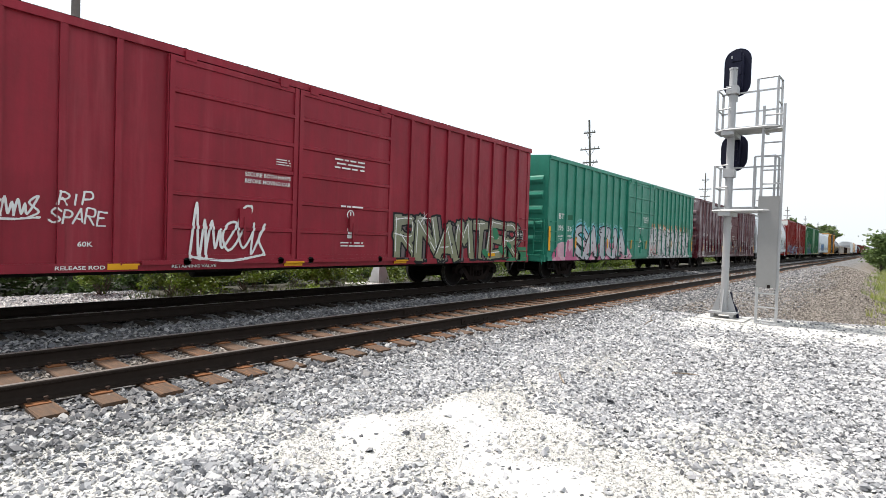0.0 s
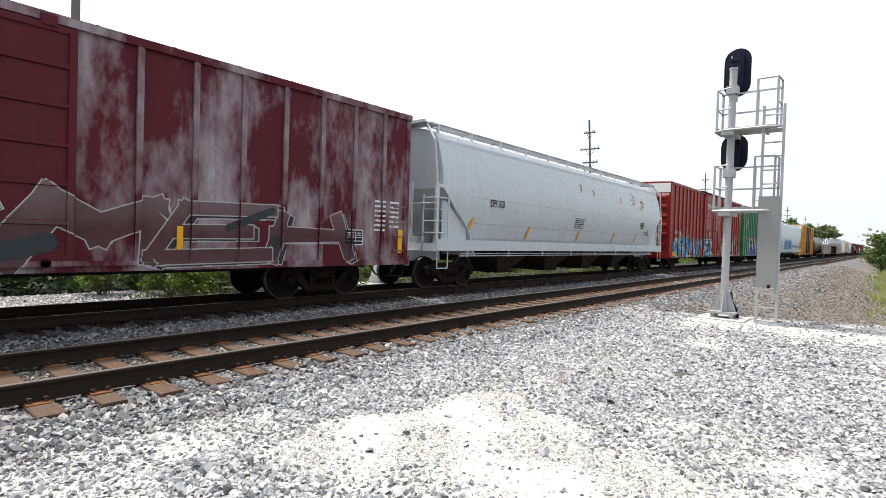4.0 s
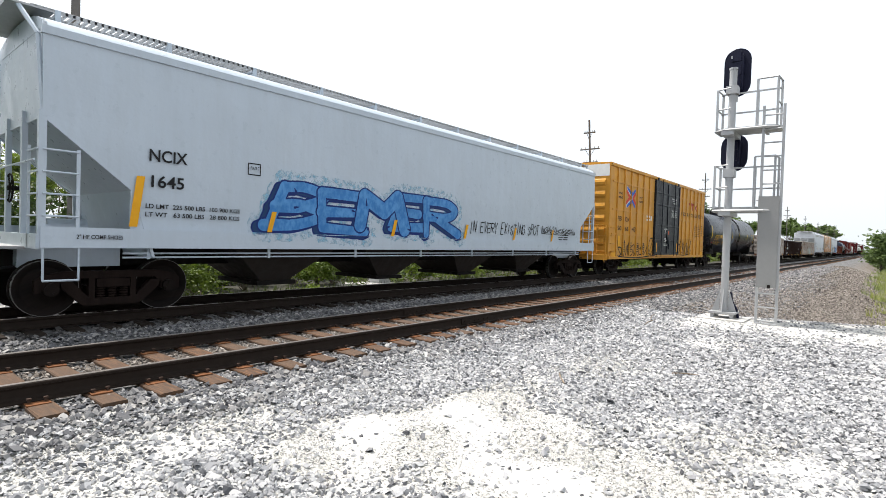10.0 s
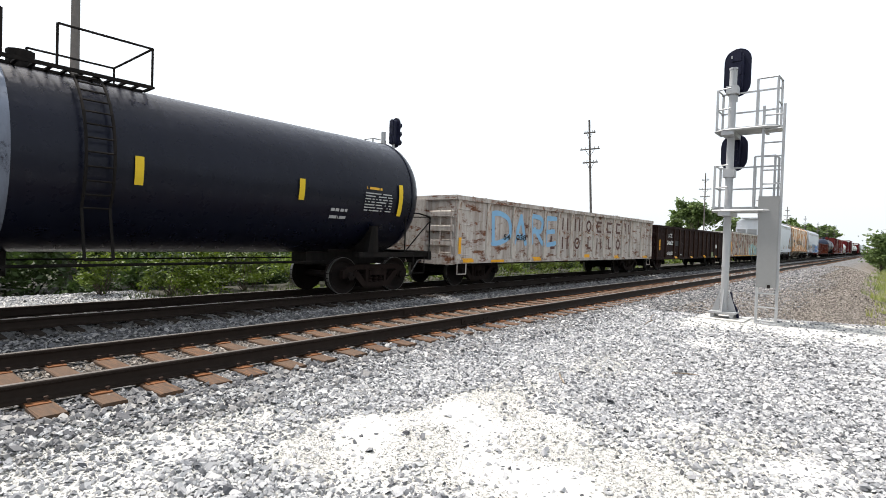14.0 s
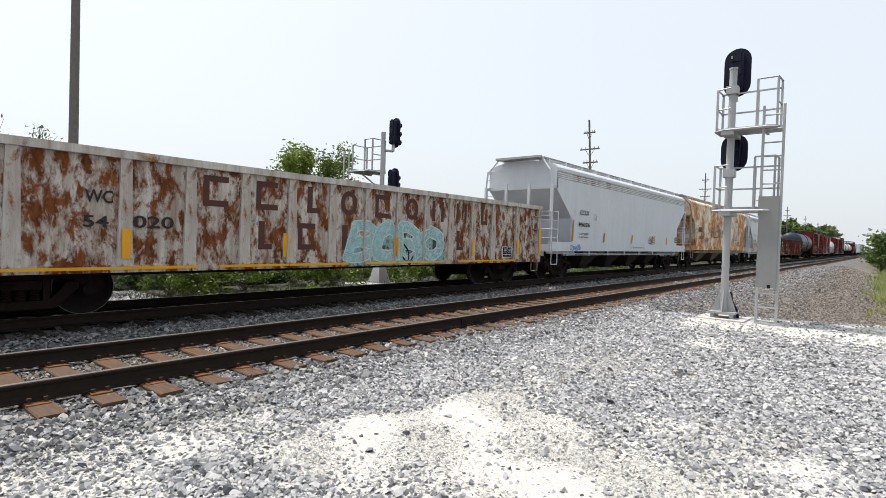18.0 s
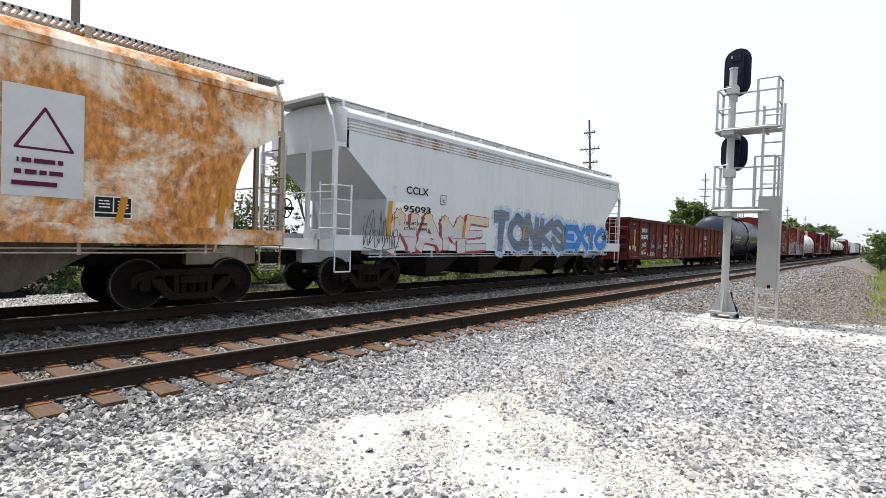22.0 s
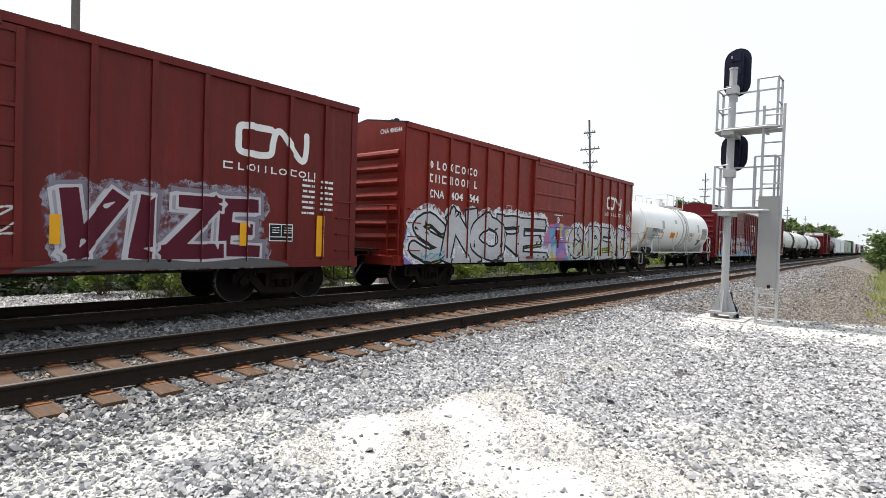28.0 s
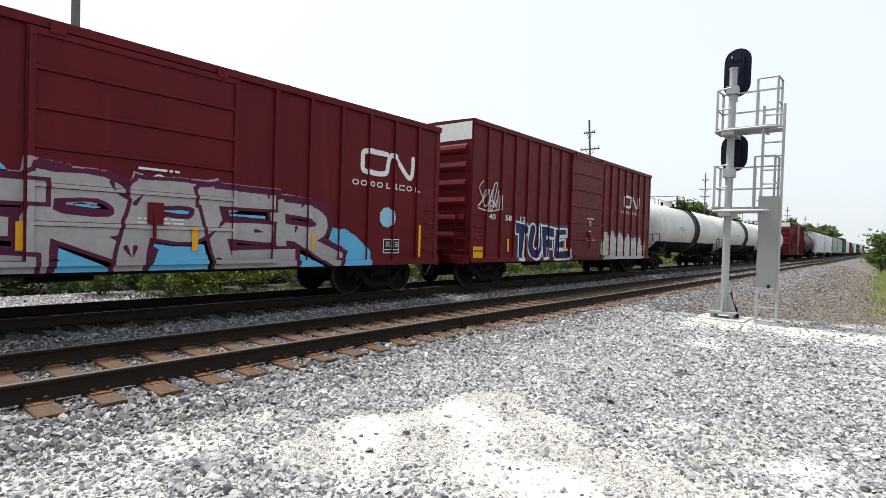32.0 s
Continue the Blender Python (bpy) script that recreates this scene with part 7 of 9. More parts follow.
for k in range(7):
    a = 11.3 + 1.02 * k
    drape(c, painted([[(a + 0.1 * j, 2.34), (a - 0.18 + 0.26 * j, 2.62 - 0.05 * (j % 2))] for j in range(3)], 0.05, 0.01, 0.012), ORANGE, 0.012, "spray_tag", "orange sprayed flicks")
drape(c, tag(16.6, 18.3, 2.1, 2.7, 27, 0.022, 6, 3), spray(0.02, 0.07, 0.05), 0.012, "spray_tag")
words(c, "CLOSE AND LOCK", 9.73, 10.58, 2.80, 2.88)
words(c, "DOORS BEFORE", 9.80, 10.55, 2.69, 2.77)
words(c, "MOVING CAR", 9.86, 10.48, 2.58, 2.66)
door_marks(c, 9.45, 2.1, 14)
reflectors(c, [(0.02, 1.14, 0.16, 0.9), (2.15, 1.25), (5.45, 1.25), (8.1, 1.25), (10.2, 1.25), (12.3, 1.3), (14.4, 1.3), (16.1, 1.3), (18.75, 1.12, 0.14, 0.9)])
test_panel(c, 17.6, 1.30)
data_columns(c, 17.5, 1.75, 18)

end_words(c, "IBT", -0.45, -0.15, 4.28, 4.4)

# 3 faded maroon boxcar
M = paint("maroon_boxcar_paint", (0.092, 0.010, 0.018), 0.5, 0.25, (0.03, 0.012, 0.014), fade=0.54, fade_col=(0.50, 0.47, 0.50), fade_stretch=(0.95, 1, 0.42))
MD = paint("maroon_door_paint", (0.095, 0.010, 0.018), 0.5, 0.3, (0.05, 0.03, 0.03))
c = enlist(boxcar("faded maroon boxcar with pale streaks and outline graffiti", 19.1, 4.62, M, [(7.66, 11.63)], 2.33, 0.90, 0.30, MD, None, 5, MD, "plain"), 38.1)
words(c, "M D", 0.93, 1.42, 2.17, 2.38)
words(c, "W", 1.85, 2.12, 2.15, 2.36)
words(c, "62", 0.94, 1.34, 1.70, 1.90)
words(c, "81", 1.82, 2.17, 1.70, 1.90)
words(c, "LD LMT", 1.01, 1.40, 1.42, 1.49)
words(c, "207000", 1.72, 2.18, 1.42, 1.49)
words(c, "LT WT", 1.01, 1.36, 1.28, 1.35)
words(c, "79000", 1.80, 2.18, 1.28, 1.35)
drape(c, scrawl("SOP", 0.78, 1.62, 0.86, 1.12, 3, 0.05), CHALK, 0.008, "spray_tag")
graffiti(c, "EMLYMEH", (2.2, 17.2, 0.80, 2.05), faded_fill("worn_maroon_fill", [(0.8, (0.10, 0.05, 0.055)), (1.4, (0.075, 0.03, 0.035)), (2.05, (0.15, 0.10, 0.105))], 0.9), spray(0.36, 0.35, 0.34), None, 35, line_w=0.022, fat=0.38, lap=-0.02, accent=spray(0.035, 0.042, 0.045), cuts=1, depth=(0.12, -0.05, spray(0.03, 0.032, 0.035)))
words(c, "CLOSE AND LOCK", 8.52, 9.40, 3.18, 3.25)
words(c, "DOORS BEFORE", 8.55, 9.36, 3.08, 3.15)
words(c, "MOVING CAR", 8.62, 9.30, 2.98, 3.05)
door_marks(c, 9.85, 2.2, 24)
reflectors(c, [(0.83, 1.16, 0.2, 0.47), (3.7, 1.12), (6.5, 1.12), (9.9, 1.12), (13.2, 1.12), (18.7, 1.05, 0.16, 0.6)])
test_panel(c, 17.0, 1.25)
data_columns(c, 17.9, 1.6, 28)

end_words(c, "MDW 6281", -1.35, -0.55, 4.42, 4.55)

# 4 grey round-sided covered hopper
M = paint("pale_grey_hopper_paint", (0.50, 0.53, 0.565), 0.30, 0.12, (0.25, 0.22, 0.18), rust=0.02, rust_col=(0.42, 0.22, 0.08), rust_scale=0.55, mottle=0.05, spec=0.3)
c = enlist(hopper("pale grey round-sided covered hopper with rust patches", 19.2, 4.32, M, ((0.30, 2.9), (1.5, 1.75)), 4, 0.40, (1.12, 1.44), trucks=1.35, roofline=0.40, skirt=True), 58.3)
print_block(c, 8.6, 9.5, 2.05, 2.45, 6, 33, BLACK)
test_panel(c, 15.9, 2.25)
reflectors(c, [(1.6, 1.7), (5.0, 1.55), (9.0, 1.55), (12.6, 1.55), (15.4, 1.55), (18.6, 1.75, 0.12, 0.75)], lean=0.14)
print_block(c, 16.6, 17.2, 2.0, 2.12, 2, 34, BLACK)
RUST_STREAK = mist(0.36, 0.19, 0.07, 0.55)
rng = random.Random(41)
for x, z, w, n in ((14.55, 3.95, 0.75, 9), (15.75, 3.72, 0.75, 8), (13.3, 3.7, 0.15, 5), (9.0, 3.9, 0.3, 5), (10.2, 3.75, 0.3, 4), (17.0, 2.2, 0.3, 5)):
    run = [[(x + rng.uniform(0, w), z - 0.06 * k), (x + rng.uniform(0.4, 1.0) * w, z - 0.06 * k - rng.uniform(0.0, 0.1))] for k in range(n)]
    drape(c, painted(run, 0.07, 0.012, 0.014, flare=0.4), RUST_STREAK, 0.004, "rust_patch", "thin streaks of orange rust")
for z in (1.95, 2.72):
    drape(c, rect(1.6, 17.6, z, z + 0.012), GREY, 0.003, "seam_line", "thin shadowy weld line")
words(c, "SSPX 1028", 2.6, 3.4, 2.5, 2.75, BLACK)

# 5 red double-door boxcar with blue piece
M = paint("brick_red_boxcar_paint", (0.245, 0.014, 0.011), 0.42, 0.18, (0.08, 0.014, 0.012), fade=0.1, fade_col=(0.30, 0.045, 0.03), spec=0.22)
c = enlist(boxcar("brick-red tall boxcar with double doors and blue graffiti", 19.0, 5.16, M, [(7.1, 9.62), (9.66, 12.2)], 2.3, 0.78, 0.06, None, WHITE, 6, None, "grid", cover=True, bars_at=(0.2, 0.42, 0.62, 0.74), post_top=0.42), 79.05)
words(c, "CR", 1.00, 1.42, 2.20, 2.38)
words(c, "LE", 1.82, 2.14, 2.18, 2.36)
words(c, "205000", 1.75, 2.15, 1.60, 1.68)
BLUE_FILL = patch_fill("blue_patch_fill", [(0.14, 0.44, 0.66), (0.42, 0.66, 0.80), (0.07, 0.28, 0.50), (0.66, 0.74, 0.78), (0.24, 0.54, 0.73)], 2.6)
graffiti(c, "CRON", (0.6, 5.0, 0.76, 2.02), BLUE_FILL, BLACK, None, 41, line_w=0.055, lap=0.13, fat=0.37, halo=spray(0.55, 0.46, 0.34), hard=False, dust=mist(0.5, 0.42, 0.3, 0.3), depth=(0.08, -0.06, BLACK))
graffiti(c, "JITER", (5.05, 9.3, 0.80, 1.94), BLUE_FILL, BLACK, None, 43, line_w=0.055, fat=0.34, lap=0.06, halo=spray(0.50, 0.46, 0.38), dust=mist(0.06, 0.08, 0.10, 0.5), depth=(0.07, -0.07, BLACK))
graffiti(c, "PLAK", (12.0, 16.5, 0.80, 1.98), faded_fill("grey_tan_fill", [(0.8, (0.52, 0.36, 0.17)), (1.25, (0.50, 0.40, 0.26)), (1.5, (0.40, 0.40, 0.38)), (2.0, (0.30, 0.31, 0.29))]), BLACK, spray(0.36, 0.52, 0.60), 45, 0.3, None, line_w=0.05, fat=0.35, lap=0.06, halo=spray(0.36, 0.52, 0.60), shine=WHITE, depth=(-0.15, -0.06, BLACK), cover=1.12, cuts=1)
words(c, "193", 0.97, 1.40, 1.74, 1.94)
words(c, "77", 1.86, 2.15, 1.74, 1.92)
for k, s in enumerate(("-IMPORTANT-", "CLOSE THIS DOOR", "BEFORE CLOSING", "MAIN DOOR")):
    words(c, s, 7.8 + 0.06 * (k % 2), 8.82, 4.36 - k * 0.085, 4.42 - k * 0.085)
for k, s in enumerate(("CLOSE AND LOCK", "BOTH DOORS BEFORE", "MOVING CAR")):
    words(c, s, 10.3 + (0.2 if k == 2 else 0), 11.45 - (0.2 if k == 2 else 0), 4.40 - k * 0.085, 4.46 - k * 0.085)
print_block(c, 11.0, 11.5, 3.3, 3.45, 3, 47)
drape(c, disc(3.85, 2.05, 0.17, 20, 0.15), WHITE, 0.006, "roundel")
print_block(c, 3.75, 3.95, 1.98, 2.14, 3, 48)
door_marks(c, 8.55, 2.25, 46)
door_marks(c, 11.0, 2.25, 49)
reflectors(c, [(0.45, 0.86, 0.8, 0.26), (3.6, 0.80, 0.45, 0.11), (8.9, 0.80, 0.6, 0.10), (13.2, 0.86, 0.45, 0.11), (16.0, 0.86, 0.45, 0.11), (18.6, 1.15, 0.2, 0.25)])
test_panel(c, 17.7, 1.2)
data_columns(c, 16.9, 1.75, 50)
drape(c, tag(17.8, 18.9, 0.88, 1.1, 51, 0.03, 5, 2), CHALK, 0.012, "spray_tag")

end_words(c, "CRLE 19377", -1.42, -0.55, 4.36, 4.49)

# 6 green boxcar with a tree mark
M = paint("green_boxcar_paint", (0.024, 0.165, 0.066), 0.40, 0.22, (0.08, 0.07, 0.03), fade=0.2, fade_col=(0.11, 0.14, 0.05), rust=0.07, rust_col=(0.16, 0.07, 0.03), spec=0.25)
c = enlist(boxcar("green tall boxcar with a white tree mark and violet graffiti", 19.0, 5.14, M, [(7.65, 11.55)], 2.3, 0.78, 0.06, None, WHITE, 6, None, "grid", cover=True, bars_at=(0.2, 0.41, 0.65, 0.83), post_top=0.41), 99.5)
x, z, r = 1.48, 3.67, 0.50
drape(c, disc(x, z, r, 28, r - 0.075), WHITE, 0.006, "tree_roundel", "white ring with a tree shape")
twigs = [[(x, z - 0.42), (x, z + 0.42)]]
for k in range(4):
    q = z + 0.26 - k * 0.17
    twigs += [[(x + s * 0.05, q + 0.02), (x + s * (0.16 + 0.045 * k), q - 0.13)] for s in (-1, 1)]
drape(c, painted(twigs, 0.08, 0.008, 0.008, square=True), WHITE, 0.009, "tree_shape")
words(c, "IBT", 0.84, 1.35, 2.20, 2.42)
words(c, "21", 0.87, 1.20, 1.73, 1.94)
words(c, "06", 1.68, 2.02, 1.73, 1.94)
words(c, "LD LMT", 0.80, 1.18, 1.58, 1.66)
words(c, "208200", 1.62, 2.02, 1.58, 1.66)
words(c, "LT WT", 0.80, 1.12, 1.44, 1.52)
words(c, "77000", 1.66, 2.02, 1.44, 1.52)
VIOLET_FILL = faded_fill("violet_white_tan_fill", [(0.8, (0.17, 0.18, 0.50)), (1.35, (0.24, 0.25, 0.60)), (1.65, (0.58, 0.58, 0.68)), (2.0, (0.60, 0.56, 0.55)), (2.25, (0.52, 0.30, 0.16)), (2.5, (0.48, 0.26, 0.14))], 0.35, 2.4)
graffiti(c, "WXWKX", (2.0, 6.9, 0.78, 1.75), spray(0.20, 0.21, 0.56), NAVY, None, 62, lap=0.3, line_w=0.04, fat=0.30, halo=spray(0.24, 0.34, 0.62), cuts=3)
graffiti(c, "TERYK", (2.2, 6.75, 0.82, 2.5), VIOLET_FILL, NAVY, None, 61, line_w=0.045, lap=0.16, fat=0.24, lift=0.010, halo=spray(0.05, 0.09, 0.30), dust=mist(0.25, 0.45, 0.75, 0.4), depth=(0.07, -0.08, NAVY), cuts=3)
graffiti(c, "RIZA", (11.6, 16.9, 0.78, 2.15), faded_fill("white_grey_fill", [(0.8, (0.66, 0.65, 0.67)), (1.5, (0.56, 0.55, 0.60)), (2.15, (0.68, 0.68, 0.69))]), BLACK, None, 63, line_w=0.075, lap=0.10, fat=0.35, dust=mist(0.16, 0.24, 0.08, 0.6), depth=(0.10, -0.05, BLACK), cuts=1)
drape(c, rect(0.76, 1.33, 0.84, 1.36), YELLOW, 0.012, "yellow_placard")
print_block(c, 0.82, 1.27, 0.9, 1.02, 2, 64, BLACK)
drape(c, tag(0.1, 0.45, 1.1, 1.5, 65, 0.025, 3, 3), TEAL, 0.012, "spray_tag")
for k, s in enumerate(("CLOSE AND LOCK", "BOTH DOORS BEFORE", "MOVING CAR")):
    words(c, s, 9.78 + (0.16 if k == 2 else 0), 10.64 - (0.16 if k == 2 else 0), 3.27 - k * 0.095, 3.34 - k * 0.095)
door_marks(c, 9.4, 2.25, 66)
print_block(c, 7.75, 8.1, 3.35, 3.55, 3, 67)
reflectors(c, [(4.0, 0.80, 0.5, 0.11), (7.0, 0.80, 0.55, 0.11), (10.2, 0.80, 0.5, 0.10), (13.0, 0.80, 0.5, 0.11), (15.5, 0.80, 0.5, 0.11), (18.0, 0.85, 0.45, 0.36)])
test_panel(c, 18.0, 1.3)
data_columns(c, 17.1, 1.6, 68)

end_words(c, "IBT", -0.5, -0.1, 4.74, 4.86, BLACK)

# 7 pale grey covered hopper with a blue piece
M = paint("blue_grey_hopper_paint", (0.47, 0.53, 0.595), 0.32, 0.10, (0.30, 0.31, 0.30), mottle=0.05, spec=0.28)
c = enlist(hopper("pale blue-grey covered hopper with blue graffiti", 19.4, 4.42, M, ((0.06, 3.09), (1.28, 2.1)), 4, 0.05, (1.14, 1.46), roofline=0.36, trucks=1.2), 120.0)
words(c, "NCIX", 1.54, 2.18, 2.62, 2.83, BLACK)
words(c, "1645", 1.58, 2.13, 2.18, 2.39, BLACK)
words(c, "LD LMT  225 500 LBS  100 900 KGS", 1.50, 3.20, 1.82, 1.90, BLACK)
words(c, "LT WT   63 500 LBS   28 800 KGS", 1.50, 3.20, 1.68, 1.76, BLACK)
drape(c, ribbon([(3.36, 2.60), (3.62, 2.60), (3.62, 2.82), (3.36, 2.82), (3.36, 2.60)], 0.02), BLACK, 0.006, "plate_box")
words(c, "PLATE C", 3.40, 3.58, 2.70, 2.76, BLACK)
graffiti(c, "BEMER", (3.9, 10.0, 1.48, 2.62), streaky_fill("blue_stroke_fill", (0.045, 0.19, 0.47), (0.10, 0.29, 0.58), (3, 1, 2)), NAVY, None, 71, line_w=0.035, lap=0.24, fat=0.33, hard=False, depth=(-0.13, -0.05, spray(0.02, 0.05, 0.13)), dust=mist(0.25, 0.50, 0.66, 0.35), cuts=2)
drape(c, scrawl("IN EVERY EXISTING SPOT", 10.6, 14.75, 1.68, 2.02, 72, 0.028), BLACK, 0.010, "hand_lettering", "thin black hand lettering")
drape(c, tag(14.92, 17.6, 1.75, 2.05, 74, 0.025, 12, 3), BLACK, 0.010, "spray_tag")
reflectors(c, [(1.25, 1.50, 0.13, 0.85), (3.8, 1.48), (7.3, 1.48), (10.3, 1.48), (13.0, 1.48), (15.6, 1.48)], lean=0.10)
words(c, "2\" HF COMP SHOES", 0.5, 1.15, 1.28, 1.35, BLACK)
print_block(c, 16.2, 17.0, 1.55, 1.75, 3, 73, BLACK)

# 8 yellow boxcar with a black door
M = paint("yellow_boxcar_paint", (0.63, 0.30, 0.045), 0.42, 0.16, (0.16, 0.09, 0.03), rust=0.05)
MD = paint("black_door_paint", (0.014, 0.016, 0.022), 0.4, 0.2, (0.06, 0.06, 0.06))
BROWN = spray(0.045, 0.022, 0.012)
c = enlist(boxcar("yellow tall boxcar with a black door and black scrawls", 16.0, 5.14, M, [(5.95, 10.19)], 1.75, 0.87, 0.06, None, WHITE, 6, MD, "grid", belts=(4.35, 3.06, 1.93), cover=False, bars_at=(0.2, 0.4, 0.68, 0.84)), 141.0)
words(c, "next", 0.95, 1.45, 3.80, 3.92, BROWN)
words(c, "load", 0.93, 1.44, 3.60, 3.75, BROWN)
words(c, "any", 3.68, 4.12, 3.76, 3.89, BROWN)
words(c, "road", 3.64, 4.20, 3.58, 3.72, BROWN)
zz = 3.74
BAND_RED, BAND_BLUE = spray(0.62, 0.06, 0.04), spray(0.03, 0.12, 0.50)
drape(c, painted([[(2.10, zz + 0.42), (2.58, zz + 0.16), (2.64, zz), (2.58, zz - 0.16), (2.10, zz - 0.42)]], 0.20), WHITE, 0.005, "company_mark")
drape(c, painted([[(2.10, zz + 0.44), (2.60, zz + 0.18), (2.66, zz), (2.60, zz - 0.18), (2.10, zz - 0.44)]], 0.14), BAND_BLUE, 0.008, "company_mark", "blue and red crossing bands")
drape(c, painted([[(2.04, zz + 0.26), (2.42, zz), (2.04, zz - 0.26)]], 0.15), BAND_RED, 0.008, "company_mark")
drape(c, painted([[(3.16, zz + 0.22), (2.86, zz), (3.16, zz - 0.24)]], 0.15), BAND_RED, 0.008, "company_mark")
drape(c, painted([[(2.76, zz + 0.14), (3.08, zz + 0.38)]], 0.14), BAND_BLUE, 0.008, "company_mark")
drape(c, painted([[(2.76, zz - 0.14), (3.08, zz - 0.40)]], 0.14), BAND_BLUE, 0.008, "company_mark")
words(c, "FB", 0.92, 1.44, 2.56, 2.78, BROWN)
words(c, "OX", 1.88, 2.42, 2.55, 2.76, BROWN)
words(c, "50", 0.94, 1.42, 2.10, 2.32, BROWN)
words(c, "66", 1.90, 2.32, 2.10, 2.32, BROWN)
words(c, "43", 2.78, 3.26, 2.10, 2.32, BROWN)
drape(c, tag(1.0, 5.95, 0.84, 1.82, 81, 0.05, 7, 4), BLACK, 0.012, "spray_tag", "black scrawled tag")
drape(c, tag(10.0, 13.1, 0.92, 1.78, 82, 0.045, 8, 4), BLACK, 0.012, "spray_tag", "black scrawled tag")
for k, s in enumerate(("CLOSE AND LOCK", "DOOR BEFORE", "MOVING CAR")):
    words(c, s, 8.72 + 0.06 * k, 9.62 - 0.06 * k, 4.10 - k * 0.12, 4.18 - k * 0.12)
for k, s in enumerate(("CIERRE Y PONGA", "EL SEGURO A LA", "PUERTA ANTES DE", "MOVER EL CARRO")):
    words(c, s, 8.70, 9.62, 3.42 - k * 0.11, 3.50 - k * 0.11)
door_marks(c, 7.75, 2.2, 83)
drape(c, rect(8.25, 8.42, 2.1, 2.28), spray(0.6, 0.12, 0.03), 0.008, "red_placard")
drape(c, rect(4.85, 5.3, 2.9, 3.0) + rect(4.85, 5.3, 2.72, 2.82) + rect(5.45, 5.65, 2.75, 3.0), WHITE, 0.006, "placard")
RED_MARK = spray(0.30, 0.03, 0.02)
drape(c, rect(12.45, 13.5, 4.06, 4.20) + rect(12.7, 12.85, 3.75, 4.06) + rect(13.15, 13.3, 3.75, 4.06) + painted([[(13.6, 4.12), (14.2, 3.78)], [(13.6, 3.78), (14.2, 4.12)]], 0.10), RED_MARK, 0.006, "company_mark", "dark red bar-shaped company mark")
words(c, "RAILCAR POOLING EXPERTS", 10.85, 15.5, 3.32, 3.54, BROWN)
data_columns(c, 13.6, 2.0, 84, BROWN)
data_columns(c, 14.7, 2.1, 85, BROWN)
reflectors(c, [(0.2, 0.86, 0.55, 0.22), (1.05, 1.35, 0.25, 0.5), (6.2, 1.1, 0.12, 0.5), (9.75, 1.1, 0.12, 0.5), (14.3, 1.35, 0.30, 0.45), (15.3, 0.9, 0.5, 0.2)])
for x in (1.62, 2.45, 3.35, 4.2):
    print_block(c, x, x + 0.4, 1.1, 1.55, 5, int(x * 9), BROWN)

# 9 black tank car
M = paint("black_tank_paint", (0.0042, 0.0052, 0.013), 0.30, 0.25, (0.011, 0.012, 0.018), spec=0.2)
GREYBELT = paint("faded_belt_paint", (0.17, 0.19, 0.235), 0.6, 0.4, (0.06, 0.06, 0.07), rust=0.28, rust_col=(0.03, 0.032, 0.04), rust_scale=3.0)
c = enlist(tank_car("black tank car with yellow lettering and a grey belt", 18.0, (0.25, 17.75), 1.53, 2.55, M, STEEL_DARK, (1.75, 16.25), (7.9, 8.65, GREYBELT)), 158.2)
words(c, "UTLX", 2.30, 3.42, 2.10, 2.37, GOLD)
words(c, "663056", 3.54, 4.66, 2.13, 2.38, GOLD)
words(c, "THE TANK CAR PEOPLE", 2.25, 3.40, 1.97, 2.04, GOLD)
words(c, "LD LMT  208700 LB  94 690 KG", 2.2, 4.0, 1.80, 1.87, GOLD)
words(c, "LT WT   70300 LB  30 090 KG", 2.2, 4.0, 1.67, 1.74, GOLD)
drape(c, ribbon([(4.98, 2.14), (5.30, 2.14), (5.30, 2.38), (4.98, 2.38), (4.98, 2.14)], 0.02), GOLD, 0.006, "plate_box")
print_block(c, 4.95, 5.5, 1.7, 2.05, 4, 94, GOLD)
reflectors(c, [(1.20, 2.12, 0.13, 0.92), (4.74, 2.16, 0.11, 0.48), (7.72, 2.21, 0.12, 0.51), (10.28, 2.2, 0.14, 0.48), (13.5, 2.2, 0.14, 0.45), (16.5, 2.0, 0.14, 0.8)], mat=spray(0.70, 0.48, 0.03))
print_block(c, 15.35, 16.3, 2.08, 2.52, 7, 91, LTGREY)
print_block(c, 14.4, 14.9, 1.85, 2.08, 2, 92, LTGREY)
print_block(c, 15.4, 16.0, 2.60, 2.66, 1, 93, GOLD)
drape(c, rect(1.85, 2.1, 1.75, 1.82), spray(0.4, 0.02, 0.02), 0.006, "red_mark")

# 10 rusty white gondola with scrap
RUSTW = paint("rusty_white_gondola_paint", (0.52, 0.48, 0.44), 0.7, 0.75, (0.13, 0.07, 0.04), rust=0.42, rust_col=(0.15, 0.065, 0.035), rust_scale=1.8, rust_stretch=(0.9, 1, 2.6))
STAKE = paint("pale_stake_paint", (0.60, 0.57, 0.52), 0.7, 0.6, (0.18, 0.09, 0.05), rust=0.30, rust_col=(0.2, 0.08, 0.03), rust_scale=2.2)
SCRAP = plain("scrap_steel", (0.10, 0.075, 0.06), 0.8, 0.6, 4.0)
PALE_STAKES = [0.12, 1.62] + [3.10 + 1.062 * k for k in range(11)] + [15.15, 16.60]
c = enlist(gondola("rusty off-white gondola full of scrap, blue painted letters", 16.72, 2.74, RUSTW, 15, load=(2.66, 3, SCRAP), stake_mat=STAKE, stakes_at=PALE_STAKES), 177.1)
